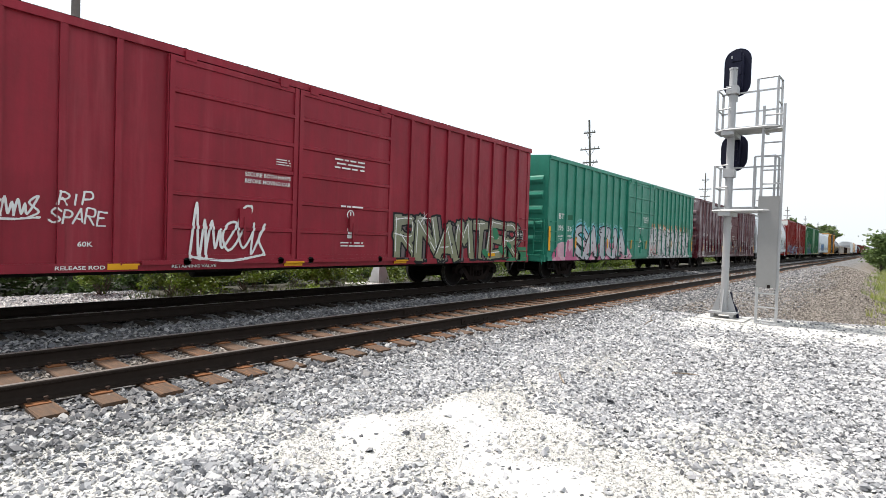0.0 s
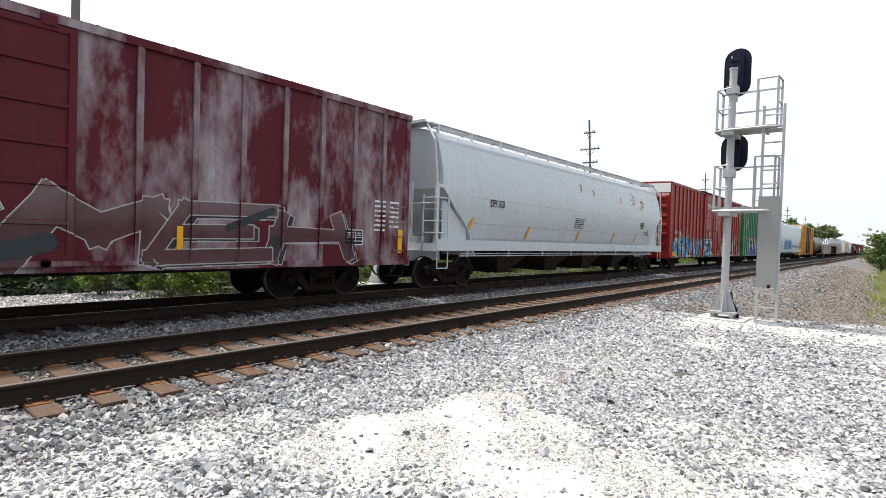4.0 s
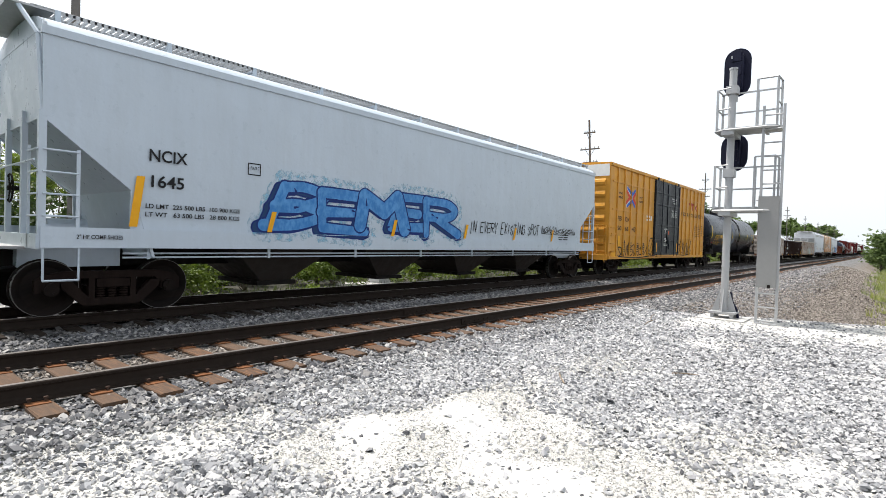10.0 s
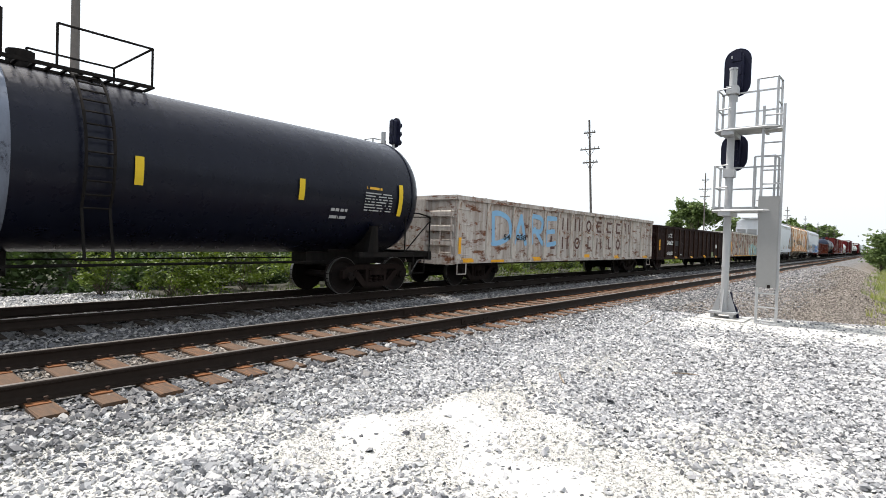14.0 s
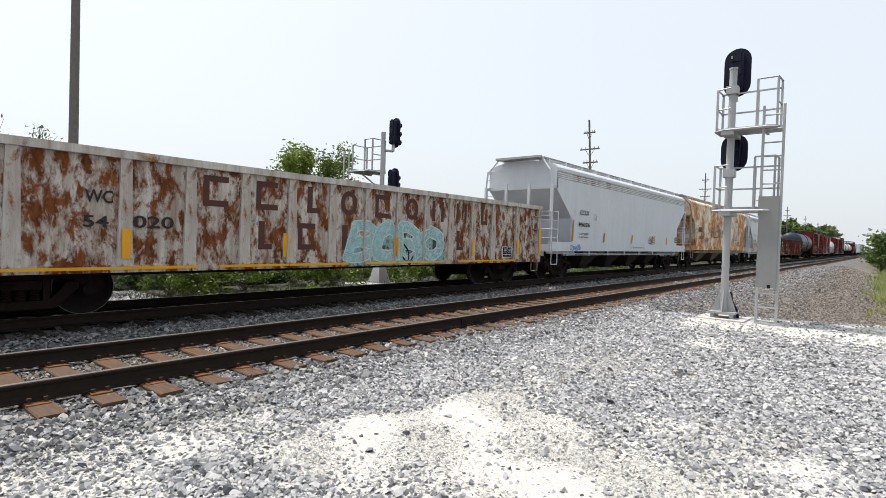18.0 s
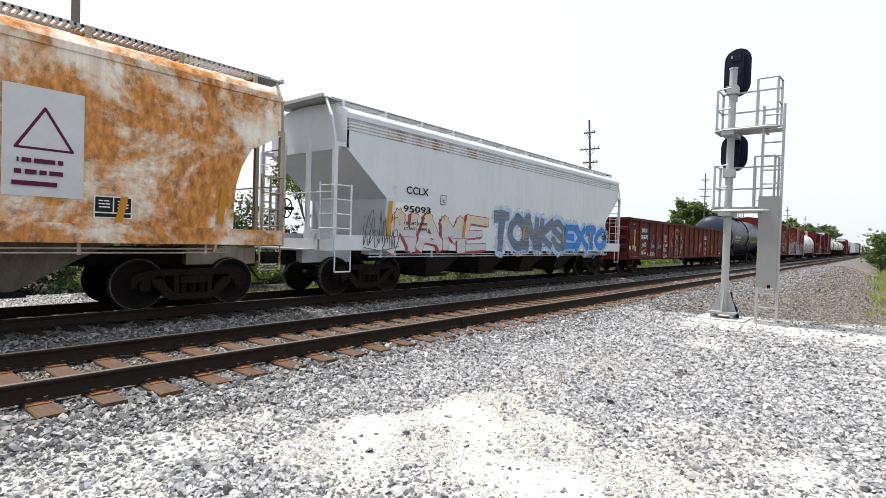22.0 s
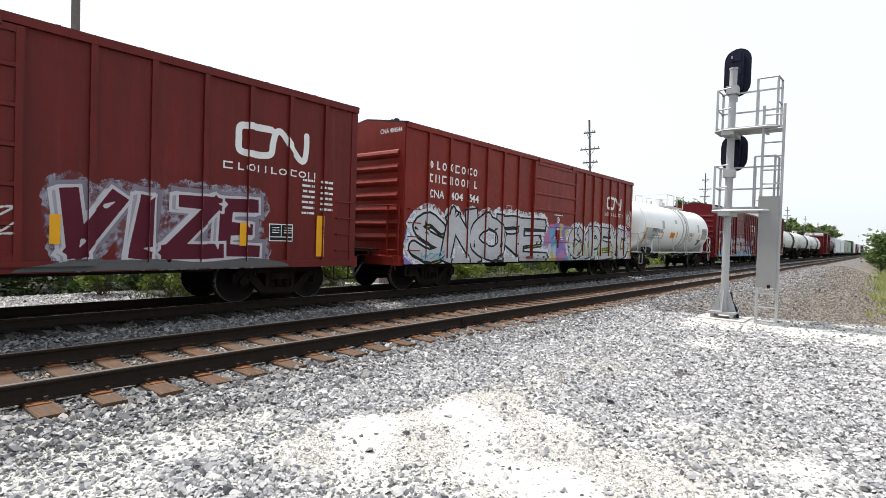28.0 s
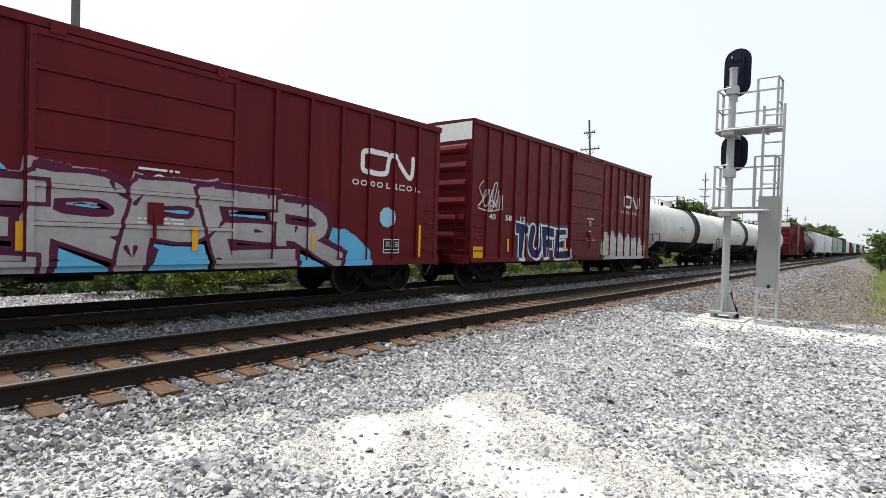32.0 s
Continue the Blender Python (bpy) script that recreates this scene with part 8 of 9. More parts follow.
drape(c, [t for st in [skeleton(ch, x, w, 1.38, 0.95, random.Random(k), 0.05) for k, (ch, x, w) in enumerate((("D", 1.90, 0.95), ("A", 3.23, 0.68), ("R", 4.32, 0.74), ("E", 5.35, 0.74)))] for t in painted(st, 0.17)], spray(0.22, 0.42, 0.62), 0.010, "graffiti_fill", "faded blue painted letters")
words(c, "54", 2.51, 2.90, 1.49, 1.67, BLACK)
words(c, "038", 3.28, 3.92, 1.48, 1.67, BLACK)
word_bars(c, 7, 6.60, 14.05, 1.93, 2.42, FADED_BROWN, 0.46)
word_bars(c, 7, 5.55, 13.0, 1.20, 1.68, FADED_BROWN, 0.46)
reflectors(c, [(0.29, 0.77, 0.53, 0.12), (1.75, 0.76, 0.74, 0.08), (4.38, 0.78, 0.54, 0.13), (8.50, 0.86, 0.58, 0.13), (11.62, 0.80, 0.58, 0.13), (15.4, 0.80, 0.6, 0.10), (0.05, 1.03, 0.13, 0.48)])

# 11 dark brown gondola
M = paint("dark_brown_gondola_paint", (0.017, 0.0085, 0.0075), 0.75, 0.5, (0.03, 0.018, 0.016), rust=0.12, rust_col=(0.08, 0.028, 0.016), spec=0.06)
POST11 = paint("brown_stake_paint", (0.026, 0.013, 0.010), 0.75, 0.5, (0.04, 0.02, 0.014), rust=0.15, rust_col=(0.08, 0.03, 0.016), spec=0.06)
c = enlist(gondola("dark brown grimy gondola with white stencilled number", 16.6, 2.57, M, 15, sill=0.67, stake_mat=POST11, stakes_at=[0.12, 1.62] + [3.10 + 1.064 * k for k in range(11)] + [15.14, 16.48]), 194.65)
words(c, "I C G", 2.05, 2.66, 1.93, 2.15)
words(c, "246638", 1.80, 2.92, 1.50, 1.75)
drape(c, tag(1.75, 2.95, 0.9, 1.15, 111, 0.025, 9, 2), CHALK, 0.010, "spray_tag")
reflectors(c, [(0.45, 1.2, 0.18, 0.6), (3.17, 0.72, 0.49, 0.12), (6.53, 0.71, 0.46, 0.11), (9.68, 0.72, 0.46, 0.16), (12.74, 0.70, 0.49, 0.12), (15.70, 0.84, 0.12, 0.22), (16.02, 0.79, 0.10, 0.46), (16.16, 0.79, 0.12, 0.46)])
DULL = mist(0.30, 0.27, 0.25, 0.35)
drape(c, rect(11.66, 12.50, 0.72, 1.09), patch_fill("olive_patch_fill", [(0.17, 0.21, 0.09), (0.12, 0.14, 0.07), (0.20, 0.22, 0.12), (0.06, 0.05, 0.035)], 5.0), 0.008, "paint_patch", "worn olive paint patch")
drape(c, rect(3.22, 4.03, 1.45, 1.76), spray(0.018, 0.020, 0.024), 0.006, "paint_patch", "blackened paint patch")
drape(c, tag(12.98, 13.46, 1.40, 1.64, 114, 0.05, 6, 3), CHALK, 0.012, "paper_label", "torn white paper label")
drape(c, tag(4.36, 5.10, 1.50, 1.70, 115, 0.02, 6, 2), DULL, 0.012, "spray_tag", "faint scrawl")
drape(c, painted([[(7.84, 2.1), (7.84, 1.64)], [(7.74, 1.98), (7.94, 1.72)], [(7.94, 1.98), (7.74, 1.76)]], 0.02), DULL, 0.012, "spray_tag", "faint chalk star")
drape(c, painted([curve_pts([(8.98, 0.72), (9.0, 0.84), (9.12, 0.88), (9.24, 0.84), (9.26, 0.72)], 4)], 0.02), DULL, 0.012, "spray_tag", "faint chalk arch")
part("card_holder", Geo().box(5.56, 5.86, -SIDE - 0.02, -SIDE + 0.01, 0.88, 1.01), STEEL_DARK, c["ob"])
print_block(c, 3.16, 3.52, 0.90, 1.10, 2, 112, DULL)
print_block(c, 4.24, 4.66, 0.90, 0.96, 1, 113, CHALK)
print_block(c, 6.52, 6.98, 0.95, 1.09, 2, 116, mist(0.30, 0.10, 0.07, 0.4))
print_block(c, 15.40, 15.58, 0.90, 0.99, 1, 117, CHALK)

# 12 rusty white gondola, empty
RUSTW2 = paint("rusty_pale_gondola_paint", (0.60, 0.56, 0.50), 0.7, 0.7, (0.15, 0.065, 0.03), rust=0.66, rust_col=(0.15, 0.05, 0.018), rust_scale=2.6, rust_stretch=(1.5, 1, 0.75))
c = enlist(gondola("rusty off-white gondola with faded name and teal graffiti", 16.75, 2.74, RUSTW2, 15, chord=STAKE, stake_mat=STAKE, stakes_at=PALE_STAKES), 212.4)
words(c, "WC", 2.52, 2.92, 1.86, 2.07, WORN_BLACK)
words(c, "54", 2.50, 2.86, 1.47, 1.66, WORN_BLACK)
words(c, "020", 3.22, 3.88, 1.48, 1.69, WORN_BLACK)
word_bars(c, 9, 4.40, 14.0, 1.93, 2.50, FADED_BROWN, 0.46)
word_bars(c, 7, 5.40, 12.84, 1.13, 1.70, FADED_BROWN, 0.42)
graffiti(c, "BOBO", (7.85, 11.2, 0.78, 1.84), mist(0.34, 0.54, 0.54, 0.62), spray(0.46, 0.56, 0.55), mist(0.24, 0.46, 0.47, 0.6), 121, 0.4, line_w=0.03, fat=0.34, cover=0.95, hard=False)
drape(c, painted([curve_pts([(9.72, 1.26), (9.86, 1.12), (9.90, 0.95), (9.88, 0.76)], 5), [(9.68, 0.94), (9.88, 0.74), (10.06, 0.96)]], 0.05), BLACK, 0.016, "spray_tag", "black sprayed arrow")
reflectors(c, [(0.04, 0.95, 0.14, 0.98), (3.04, 0.97, 0.13, 0.49), (6.09, 0.98, 0.13, 0.49), (9.31, 0.98, 0.13, 0.48), (12.55, 0.97, 0.13, 0.49), (15.09, 1.02, 0.13, 0.50), (16.54, 0.95, 0.14, 0.95)])
for x in (2.7, 6.2, 9.8, 13.4):
    drape(c, rect(x - 1.5, x + 1.6, 0.79, 0.84), YELLOW, 0.055, "yellow_edge")
test_panel(c, 14.33, 0.90)

# 13 pale grey covered hopper
PALE = paint("light_grey_hopper_paint", (0.60, 0.625, 0.665), 0.40, 0.12, (0.34, 0.32, 0.29), mottle=0.05, spec=0.22, rust=0.03, rust_col=(0.4, 0.2, 0.07))
DIRTYBAND = paint("dirty_top_band", (0.56, 0.57, 0.58), 0.5, 0.3, (0.3, 0.25, 0.2), rust=0.36, rust_col=(0.30, 0.18, 0.08), rust_scale=0.45, rust_stretch=(1, 1, 0.3))


def grain_hopper(label, L, s, number, seed):
    c = enlist(hopper(label, L, 4.28, PALE, ((0.35, 3.50), (1.68, 2.42)), 4, 0.0, (1.12, 1.48), bands=True, band_mat=DIRTYBAND, roofline=0.36, trucks=1.62), s)
    words(c, "CCLX", 2.35, 3.22, 2.60, 2.80, BLACK)
    words(c, number, 2.25, 3.32, 2.12, 2.30, BLACK)
    words(c, "LD LMT 222200", 2.3, 3.2, 1.80, 1.87, BLACK)
    words(c, "LT WT  63800", 2.3, 3.2, 1.66, 1.73, BLACK)
    drape(c, ribbon([(3.75, 2.42), (3.99, 2.42), (3.99, 2.68), (3.75, 2.68), (3.75, 2.42)], 0.018), BLACK, 0.006, "plate_box")
    words(c, "C", 3.83, 3.91, 2.46, 2.56, BLACK)
    reflectors(c, [(1.68, 1.52, 0.12, 0.85), (4.75, 1.52), (8.1, 1.50), (11.0, 1.50), (13.4, 1.50)], lean=0.06, mat=spray(0.52, 0.24, 0.02))
    test_panel(c, L - 2.1, 1.62)
    words(c, "NOTE, THIS CAR HAS FOUR COMPARTMENTS", 7.95, 9.75, 1.27, 1.34, spray(0.08, 0.09, 0.11))
    return c


c = grain_hopper("light grey covered hopper with a black scrawl", 17.1, 229.9, "95076", 131)
drape(c, tag(1.52, 2.5, 1.15, 1.40, 132, 0.025, 6, 2), BLUE, 0.012, "spray_tag", "blue scrawl on the sill")
drape(c, tag(10.6, 11.6, 1.52, 1.95, 133, 0.025, 5, 3), BLACK, 0.012, "spray_tag")

# 14 rusty covered hopper
M = paint("heavy_rust_hopper_paint", (0.84, 0.78, 0.67), 0.65, 0.5, (0.40, 0.22, 0.10), rust=0.72, rust_col=(0.47, 0.205, 0.065), rust_scale=0.66, rust_stretch=(0.95, 1, 1.0), fade=0.25, fade_col=(0.62, 0.40, 0.20), fade_stretch=(0.35, 1, 3.0))
BAYS = paint("stained_bays", (0.20, 0.165, 0.13), 0.75, 0.6, (0.06, 0.045, 0.03), rust=0.3)
BAY = paint("stained_cream_bays", (0.42, 0.37, 0.30), 0.7, 0.6, (0.12, 0.09, 0.06), rust=0.3)
c = enlist(hopper("cream covered hopper streaked all over with orange rust", 17.35, 4.26, M, ((0.11, 3.46), (1.10, 2.0)), 3, 0.06, (1.22, 1.52), frame_mat=BAY, bay_mat=BAYS, curved=True, roofline=0.42, trucks=1.62), 248.3)
drape(c, rect(1.78, 2.72, 2.42, 2.76), DGREY, 0.005, "grey_patch")
words(c, "GACX", 1.86, 2.64, 2.48, 2.70, BLACK)
words(c, "516079", 1.80, 3.02, 1.98, 2.18, PLUM)
drape(c, ribbon([(4.5, 2.32), (4.72, 2.32), (4.72, 2.58), (4.5, 2.58), (4.5, 2.32)], 0.02), BLACK, 0.006, "plate_box")
drape(c, scrawl("GLEN", 5.1, 8.0, 2.15, 3.0, 141, 0.09), DGREY, 0.010, "spray_tag", "grey sprayed letters")
drape(c, tag(8.2, 11.0, 2.1, 2.9, 142, 0.07, 5, 2), DGREY, 0.010, "spray_tag")
print_block(c, 3.1, 4.6, 1.72, 2.08, 5, 143, DGREY)
drape(c, rect(12.75, 13.75, 1.9, 3.5), spray(0.55, 0.55, 0.56), 0.005, "white_patch")
print_block(c, 12.85, 13.5, 2.05, 2.45, 3, 144, PLUM)
drape(c, ribbon([(12.9, 2.6), (13.6, 2.6), (13.25, 3.2), (12.9, 2.6)], 0.04), PLUM, 0.008, "company_mark")
reflectors(c, [(1.2, 1.56, 0.13, 0.85), (4.1, 1.56), (6.4, 1.56), (9.2, 1.56), (11.6, 1.56), (14.2, 1.56), (15.9, 1.6, 0.13, 0.7)], lean=0.08, mat=spray(0.5, 0.22, 0.02))
test_panel(c, 13.9, 1.62)

# 15 pale grey covered hopper with a blue piece
c = grain_hopper("light grey covered hopper with pink and blue graffiti", 16.8, 266.9, "95093", 151)
drape(c, rect(1.98, 3.10, 2.08, 2.36), WHITE, 0.004, "white_patch")
graffiti(c, "NAME", (1.8, 5.85, 1.08, 2.16), faded_fill("cream_grey_fill", [(1.1, (0.56, 0.55, 0.55)), (1.6, (0.52, 0.53, 0.56)), (2.1, (0.58, 0.51, 0.36))]), spray(0.30, 0.06, 0.07), None, 152, line_w=0.020, lap=0.04, fat=0.36, depth=(-0.12, -0.04, spray(0.34, 0.06, 0.06)), cuts=2, swing=0.35)
graffiti(c, "TONKS", (6.3, 11.2, 1.10, 2.38), streaky_fill("slate_stroke_fill", (0.10, 0.13, 0.18), (0.20, 0.22, 0.24)), spray(0.10, 0.17, 0.30), None, 153, line_w=0.012, lap=0.06, fat=0.33, halo=spray(0.30, 0.46, 0.70), dust=mist(0.62, 0.66, 0.76, 0.6), cuts=0)
graffiti(c, "EXTO", (11.2, 15.2, 1.10, 2.16), streaky_fill("bright_blue_fill", (0.03, 0.16, 0.48), (0.05, 0.22, 0.58)), spray(0.02, 0.08, 0.30), None, 154, line_w=0.018, lap=0.12, fat=0.36, halo=spray(0.22, 0.42, 0.72), dust=mist(0.60, 0.66, 0.78, 0.5), cuts=1)
drape(c, tag(0.9, 2.1, 1.15, 2.1, 155, 0.022, 7, 3), DGREY, 0.012, "spray_tag")

# 16 rust-red gondola
M = paint("rust_red_gondola_paint", (0.100, 0.0145, 0.010), 0.65, 0.75, (0.022, 0.009, 0.010), rust=0.34, rust_col=(0.055, 0.012, 0.010), rust_scale=1.5, fade=0.2, fade_col=(0.16, 0.035, 0.02))
POST16 = paint("rust_orange_stake_paint", (0.150, 0.026, 0.012), 0.65, 0.5, (0.05, 0.012, 0.010), rust=0.2, rust_col=(0.07, 0.016, 0.010), rust_scale=1.2)
c = enlist(gondola("rust-red gondola with white chalk tags and orange graffiti", 20.6, 2.78, M, 17, trucks=1.9, stake_mat=POST16, stakes_at=[1.43] + [2.93 + 1.058 * k for k in range(15)] + [19.18]), 284.97)
drape(c, rect(1.55, 2.78, 1.64, 2.40), BLACK, 0.002, "black_panel")
words(c, "OFOX", 1.69, 2.47, 2.09, 2.31)
words(c, "360672", 1.59, 2.62, 1.76, 1.97)
PLATE16 = plain("dark_maroon_plate", (0.045, 0.010, 0.014), 0.55, 0.3, 5.0)
part("routing_board", Geo().box(0.04, 0.58, -SIDE - 0.025, -SIDE + 0.01, 1.66, 2.20), PLATE16, c["ob"], "dark maroon square board")
part("card_holder", Geo().box(0.95, 1.23, -SIDE - 0.02, -SIDE + 0.01, 1.36, 1.48), PLATE16, c["ob"])
FAINT = mist(0.45, 0.42, 0.40, 0.4)
for a, b, z0, z1, mat, w, n in ((0.04, 0.26, 1.22, 1.46, CHALK, 0.026, 3), (0.46, 0.66, 1.22, 1.46, CHALK, 0.022, 3), (0.78, 0.94, 1.12, 1.38, CHALK, 0.022, 3),
                                (1.84, 2.44, 1.36, 1.58, CHALK, 0.022, 5), (1.58, 2.43, 0.94, 1.20, CHALK, 0.022, 6), (2.60, 2.98, 0.86, 1.12, CHALK, 0.02, 3), (3.10, 3.74, 0.86, 1.12, CHALK, 0.02, 5),
                                (5.18, 5.73, 1.86, 2.08, CHALK, 0.02, 5), (5.34, 5.70, 1.64, 1.82, CHALK, 0.018, 4), (5.38, 6.02, 1.38, 1.60, CHALK, 0.020, 5), (5.30, 5.70, 1.10, 1.32, CHALK, 0.020, 3), (5.13, 5.78, 0.76, 1.04, CHALK, 0.020, 5),
                                (6.23, 6.73, 2.16, 2.38, FAINT, 0.018, 4), (9.42, 9.98, 1.50, 1.72, FAINT, 0.016, 3), (9.40, 9.93, 1.20, 1.42, FAINT, 0.016, 4), (9.78, 9.98, 0.95, 1.15, FAINT, 0.016, 2),
                                (10.48, 11.23, 1.36, 1.62, FAINT, 0.014, 4), (10.52, 11.18, 0.76, 0.94, FAINT, 0.016, 4), (11.58, 12.18, 1.10, 1.55, FAINT, 0.014, 5),
                                (13.78, 14.50, 1.92, 2.24, CHALK, 0.022, 6), (13.98, 14.40, 1.58, 1.84, CHALK, 0.022, 4), (14.02, 14.38, 1.16, 1.50, CHALK, 0.020, 2), (13.98, 14.34, 0.84, 1.08, CHALK, 0.022, 3),
                                (12.78, 13.28, 1.15, 1.40, FAINT, 0.012, 4), (14.78, 15.43, 1.28, 1.55, FAINT, 0.014, 4), (15.88, 16.53, 1.30, 1.72, FAINT, 0.014, 5)):
    drape(c, tag(a, b, z0, z1, int(a * 100 + z0 * 10), w, n, 2), mat, 0.012, "spray_tag", "white hand-sprayed tag" if mat is CHALK else "faint hand-sprayed tag")
print_block(c, 1.58, 2.58, 1.22, 1.34, 2, 176, FAINT)
print_block(c, 0.44, 0.88, 2.38, 2.52, 3, 177, FAINT)
print_block(c, 0.34, 1.13, 0.84, 0.88, 1, 178, FAINT)
SKY16, SLATE16 = mist(0.10, 0.26, 0.52, 0.85), mist(0.16, 0.24, 0.33, 0.7)
for x, mat in ((3.02, SKY16), (4.13, SLATE16)):
    drape(c, painted([curve_pts([(x + 0.5, 2.0), (x + 0.42, 1.72), (x + 0.16, 1.52), (x + 0.1, 1.28)], 5), [(x, 1.26), (x + 0.76, 1.38)], [(x + 0.12, 1.4), (x + 0.6, 1.48)], [(x + 0.12, 1.5), (x + 0.66, 1.42)]], 0.04, 0.02, 0.01), mat, 0.008, "spray_tag", "blue sprayed drawing")
    drape(c, painted([[(x + 0.10, 1.34), (x + 0.66, 1.37)]], 0.10, 0.02, 0.01), mat, 0.010, "spray_tag")
# the feathery drawing: two orange manes, pale curls between them
rng = random.Random(171)
ORANGE16, SAND16, ASH16 = mist(0.42, 0.17, 0.045, 0.6), mist(0.48, 0.30, 0.14, 0.55), mist(0.40, 0.37, 0.36, 0.5)
for mat, side, x in ((ORANGE16, -1, 7.13), (SAND16, 1, 8.08)):
    arcs = []
    for k in range(15):
        u = k / 14
        x0 = x - side * 0.35 * (1 - u)
        reach = rng.uniform(0.75, 1.0)
        arcs.append(curve_pts([(x0, 2.42 - 0.22 * u), (x0 + side * 0.45 * reach, 2.30 - 0.22 * u + rng.uniform(-0.04, 0.04)), (x0 + side * 0.95 * reach, 1.72 - 0.1 * u + rng.uniform(-0.05, 0.05))], 5))
    arcs += [curve_pts([(x + side * 0.55, 1.62), (x + side * 0.75, 1.4), (x + side * 0.3, 1.15), (x + side * 0.1, 0.8)], 5), [(x + side * 0.6, 1.05), (x + side * 0.95, 0.8)], [(x + side * 0.9, 1.1), (x + side * 0.62, 0.78)]]
    drape(c, painted(arcs, 0.028, 0.01, 0.01, flare=-0.6), mat, 0.010, "graffiti_fill", "orange feathery sprayed strokes")
brow = [curve_pts([(7.18 + 0.1 * rng.random(), 2.2 + 0.03 * k), (7.63, 2.36 + 0.02 * k), (8.08 + 0.08 * rng.random(), 2.2 + 0.03 * k)], 4) for k in range(5)]
drape(c, painted(brow, 0.03, 0.01, 0.01, flare=-0.5), SAND16, 0.010, "graffiti_fill", "orange feathery sprayed strokes")
curls = []
for k in range(34):
    z = 0.80 + 1.32 * k / 33
    x = 7.63 + rng.uniform(-0.32, 0.32)
    r = rng.uniform(0.12, 0.26)
    curls.append(curve_pts([(x - r, z + rng.uniform(-0.05, 0.05)), (x, z + rng.choice((-0.10, 0.10))), (x + r, z + rng.uniform(-0.05, 0.05))], 4))
for k in range(6):
    curls.append(curve_pts([(8.40, 1.25 + 0.05 * k), (8.68, 1.35 + 0.06 * k), (8.80, 1.68 + 0.04 * k)], 4))
    curls.append(curve_pts([(6.80, 1.25 + 0.05 * k), (6.68, 1.45 + 0.06 * k), (6.60, 1.72 + 0.02 * k)], 4))
drape(c, painted(curls, 0.05, 0.01, 0.012, flare=-0.7), ASH16, 0.012, "graffiti_fill", "pale feathery sprayed strokes")
drape(c, [((12.90, 1.33), (13.14, 1.54), (12.90, 1.74)), ((12.90, 1.33), (12.90, 1.74), (12.67, 1.53))], spray(0.14, 0.20, 0.27), 0.012, "blue_diamond")
reflectors(c, [(0.63, 1.27, 0.12, 0.93), (4.98, 1.09), (8.19, 1.06), (12.41, 1.07), (15.61, 1.06), (19.80, 1.3, 0.12, 0.95)], tall=0.46)
drape(c, rect(17.98, 18.38, 0.98, 1.05), WHITE, 0.012, "placard")
print_block(c, 17.13, 17.68, 1.35, 1.75, 4, 174, FAINT)

# 17 dark blue-black tank car
M = paint("blue_black_tank_paint", (0.026, 0.034, 0.056), 0.36, 0.2, (0.05, 0.055, 0.07))
c = enlist(tank_car("dark blue-black tank car with white lettering", 15.3, (0.4, 14.5), 1.52, 2.52, M, STEEL_DARK, (1.75, 12.5), fittings=(7.0, 6.75)), 306.5)
words(c, "GATX", 2.10, 3.02, 2.24, 2.46)
words(c, "21064", 3.15, 4.15, 2.24, 2.46)
words(c, "LD LMT 196300 LB 89040 KG", 2.1, 4.0, 2.04, 2.11)
words(c, "LT WT  66700 LB 30250 KG", 2.1, 4.0, 1.91, 1.98)
drape(c, tag(7.35, 8.15, 2.05, 3.0, 181, 0.024, 3, 3), CHALK, 0.010, "spray_tag", "white scrawl on the tank")
reflectors(c, [(1.40, 1.62, 0.14, 0.82), (4.17, 1.98), (5.94, 1.97), (8.7, 1.97), (11.0, 1.97)], lean=0.05, tall=0.45, mat=GOLD)
print_block(c, 4.9, 5.8, 1.75, 2.0, 3, 182, LTGREY)
print_block(c, 9.6, 10.6, 1.85, 2.15, 3, 183, GOLD)
print_block(c, 11.8, 12.8, 1.95, 2.35, 5, 184, LTGREY)
print_block(c, 0.62, 1.0, 2.85, 3.0, 2, 185, WHITE)

# 18, 19, 21, 22 brown boxcars of one railway
CNB_DARK = paint("dark_oxide_boxcar_paint", (0.135, 0.0135, 0.011), 0.45, 0.35, (0.04, 0.012, 0.011), fade=0.15, fade_col=(0.20, 0.06, 0.045), spec=0.2)
CNB = paint("oxide_brown_boxcar_paint", (0.205, 0.0175, 0.0105), 0.45, 0.28, (0.05, 0.014, 0.011), fade=0.12, fade_col=(0.24, 0.05, 0.03), spec=0.2)
CNM = paint("maroon_brown_boxcar_paint", (0.120, 0.009, 0.013), 0.45, 0.25, (0.05, 0.014, 0.014), fade=0.1, fade_col=(0.19, 0.035, 0.04), spec=0.11)
BLACK_ROOF = paint("black_cement_roof", (0.03, 0.028, 0.028), 0.8, 0.3)


def brown_boxcar(label, L, H, s, mat, door, mark, peak, cap=None, ribs=0.86, end_ribs=7):
    c = enlist(boxcar(label, L, H, mat, [door], 1.65, ribs, peak, BLACK_ROOF, cap, end_ribs, None, "plain"), s)
    worm_shape(c, mark[0], mark[1], mark[2], mark[3], WHITE)
    word_bars(c, 9, mark[0] - 0.25, mark[1] + 0.25, mark[2] - 0.28, mark[2] - 0.14, WHITE, 0.78)
    door_marks(c, (door[0] + door[1]) / 2 + 0.2, 2.3, int(s))
    return c


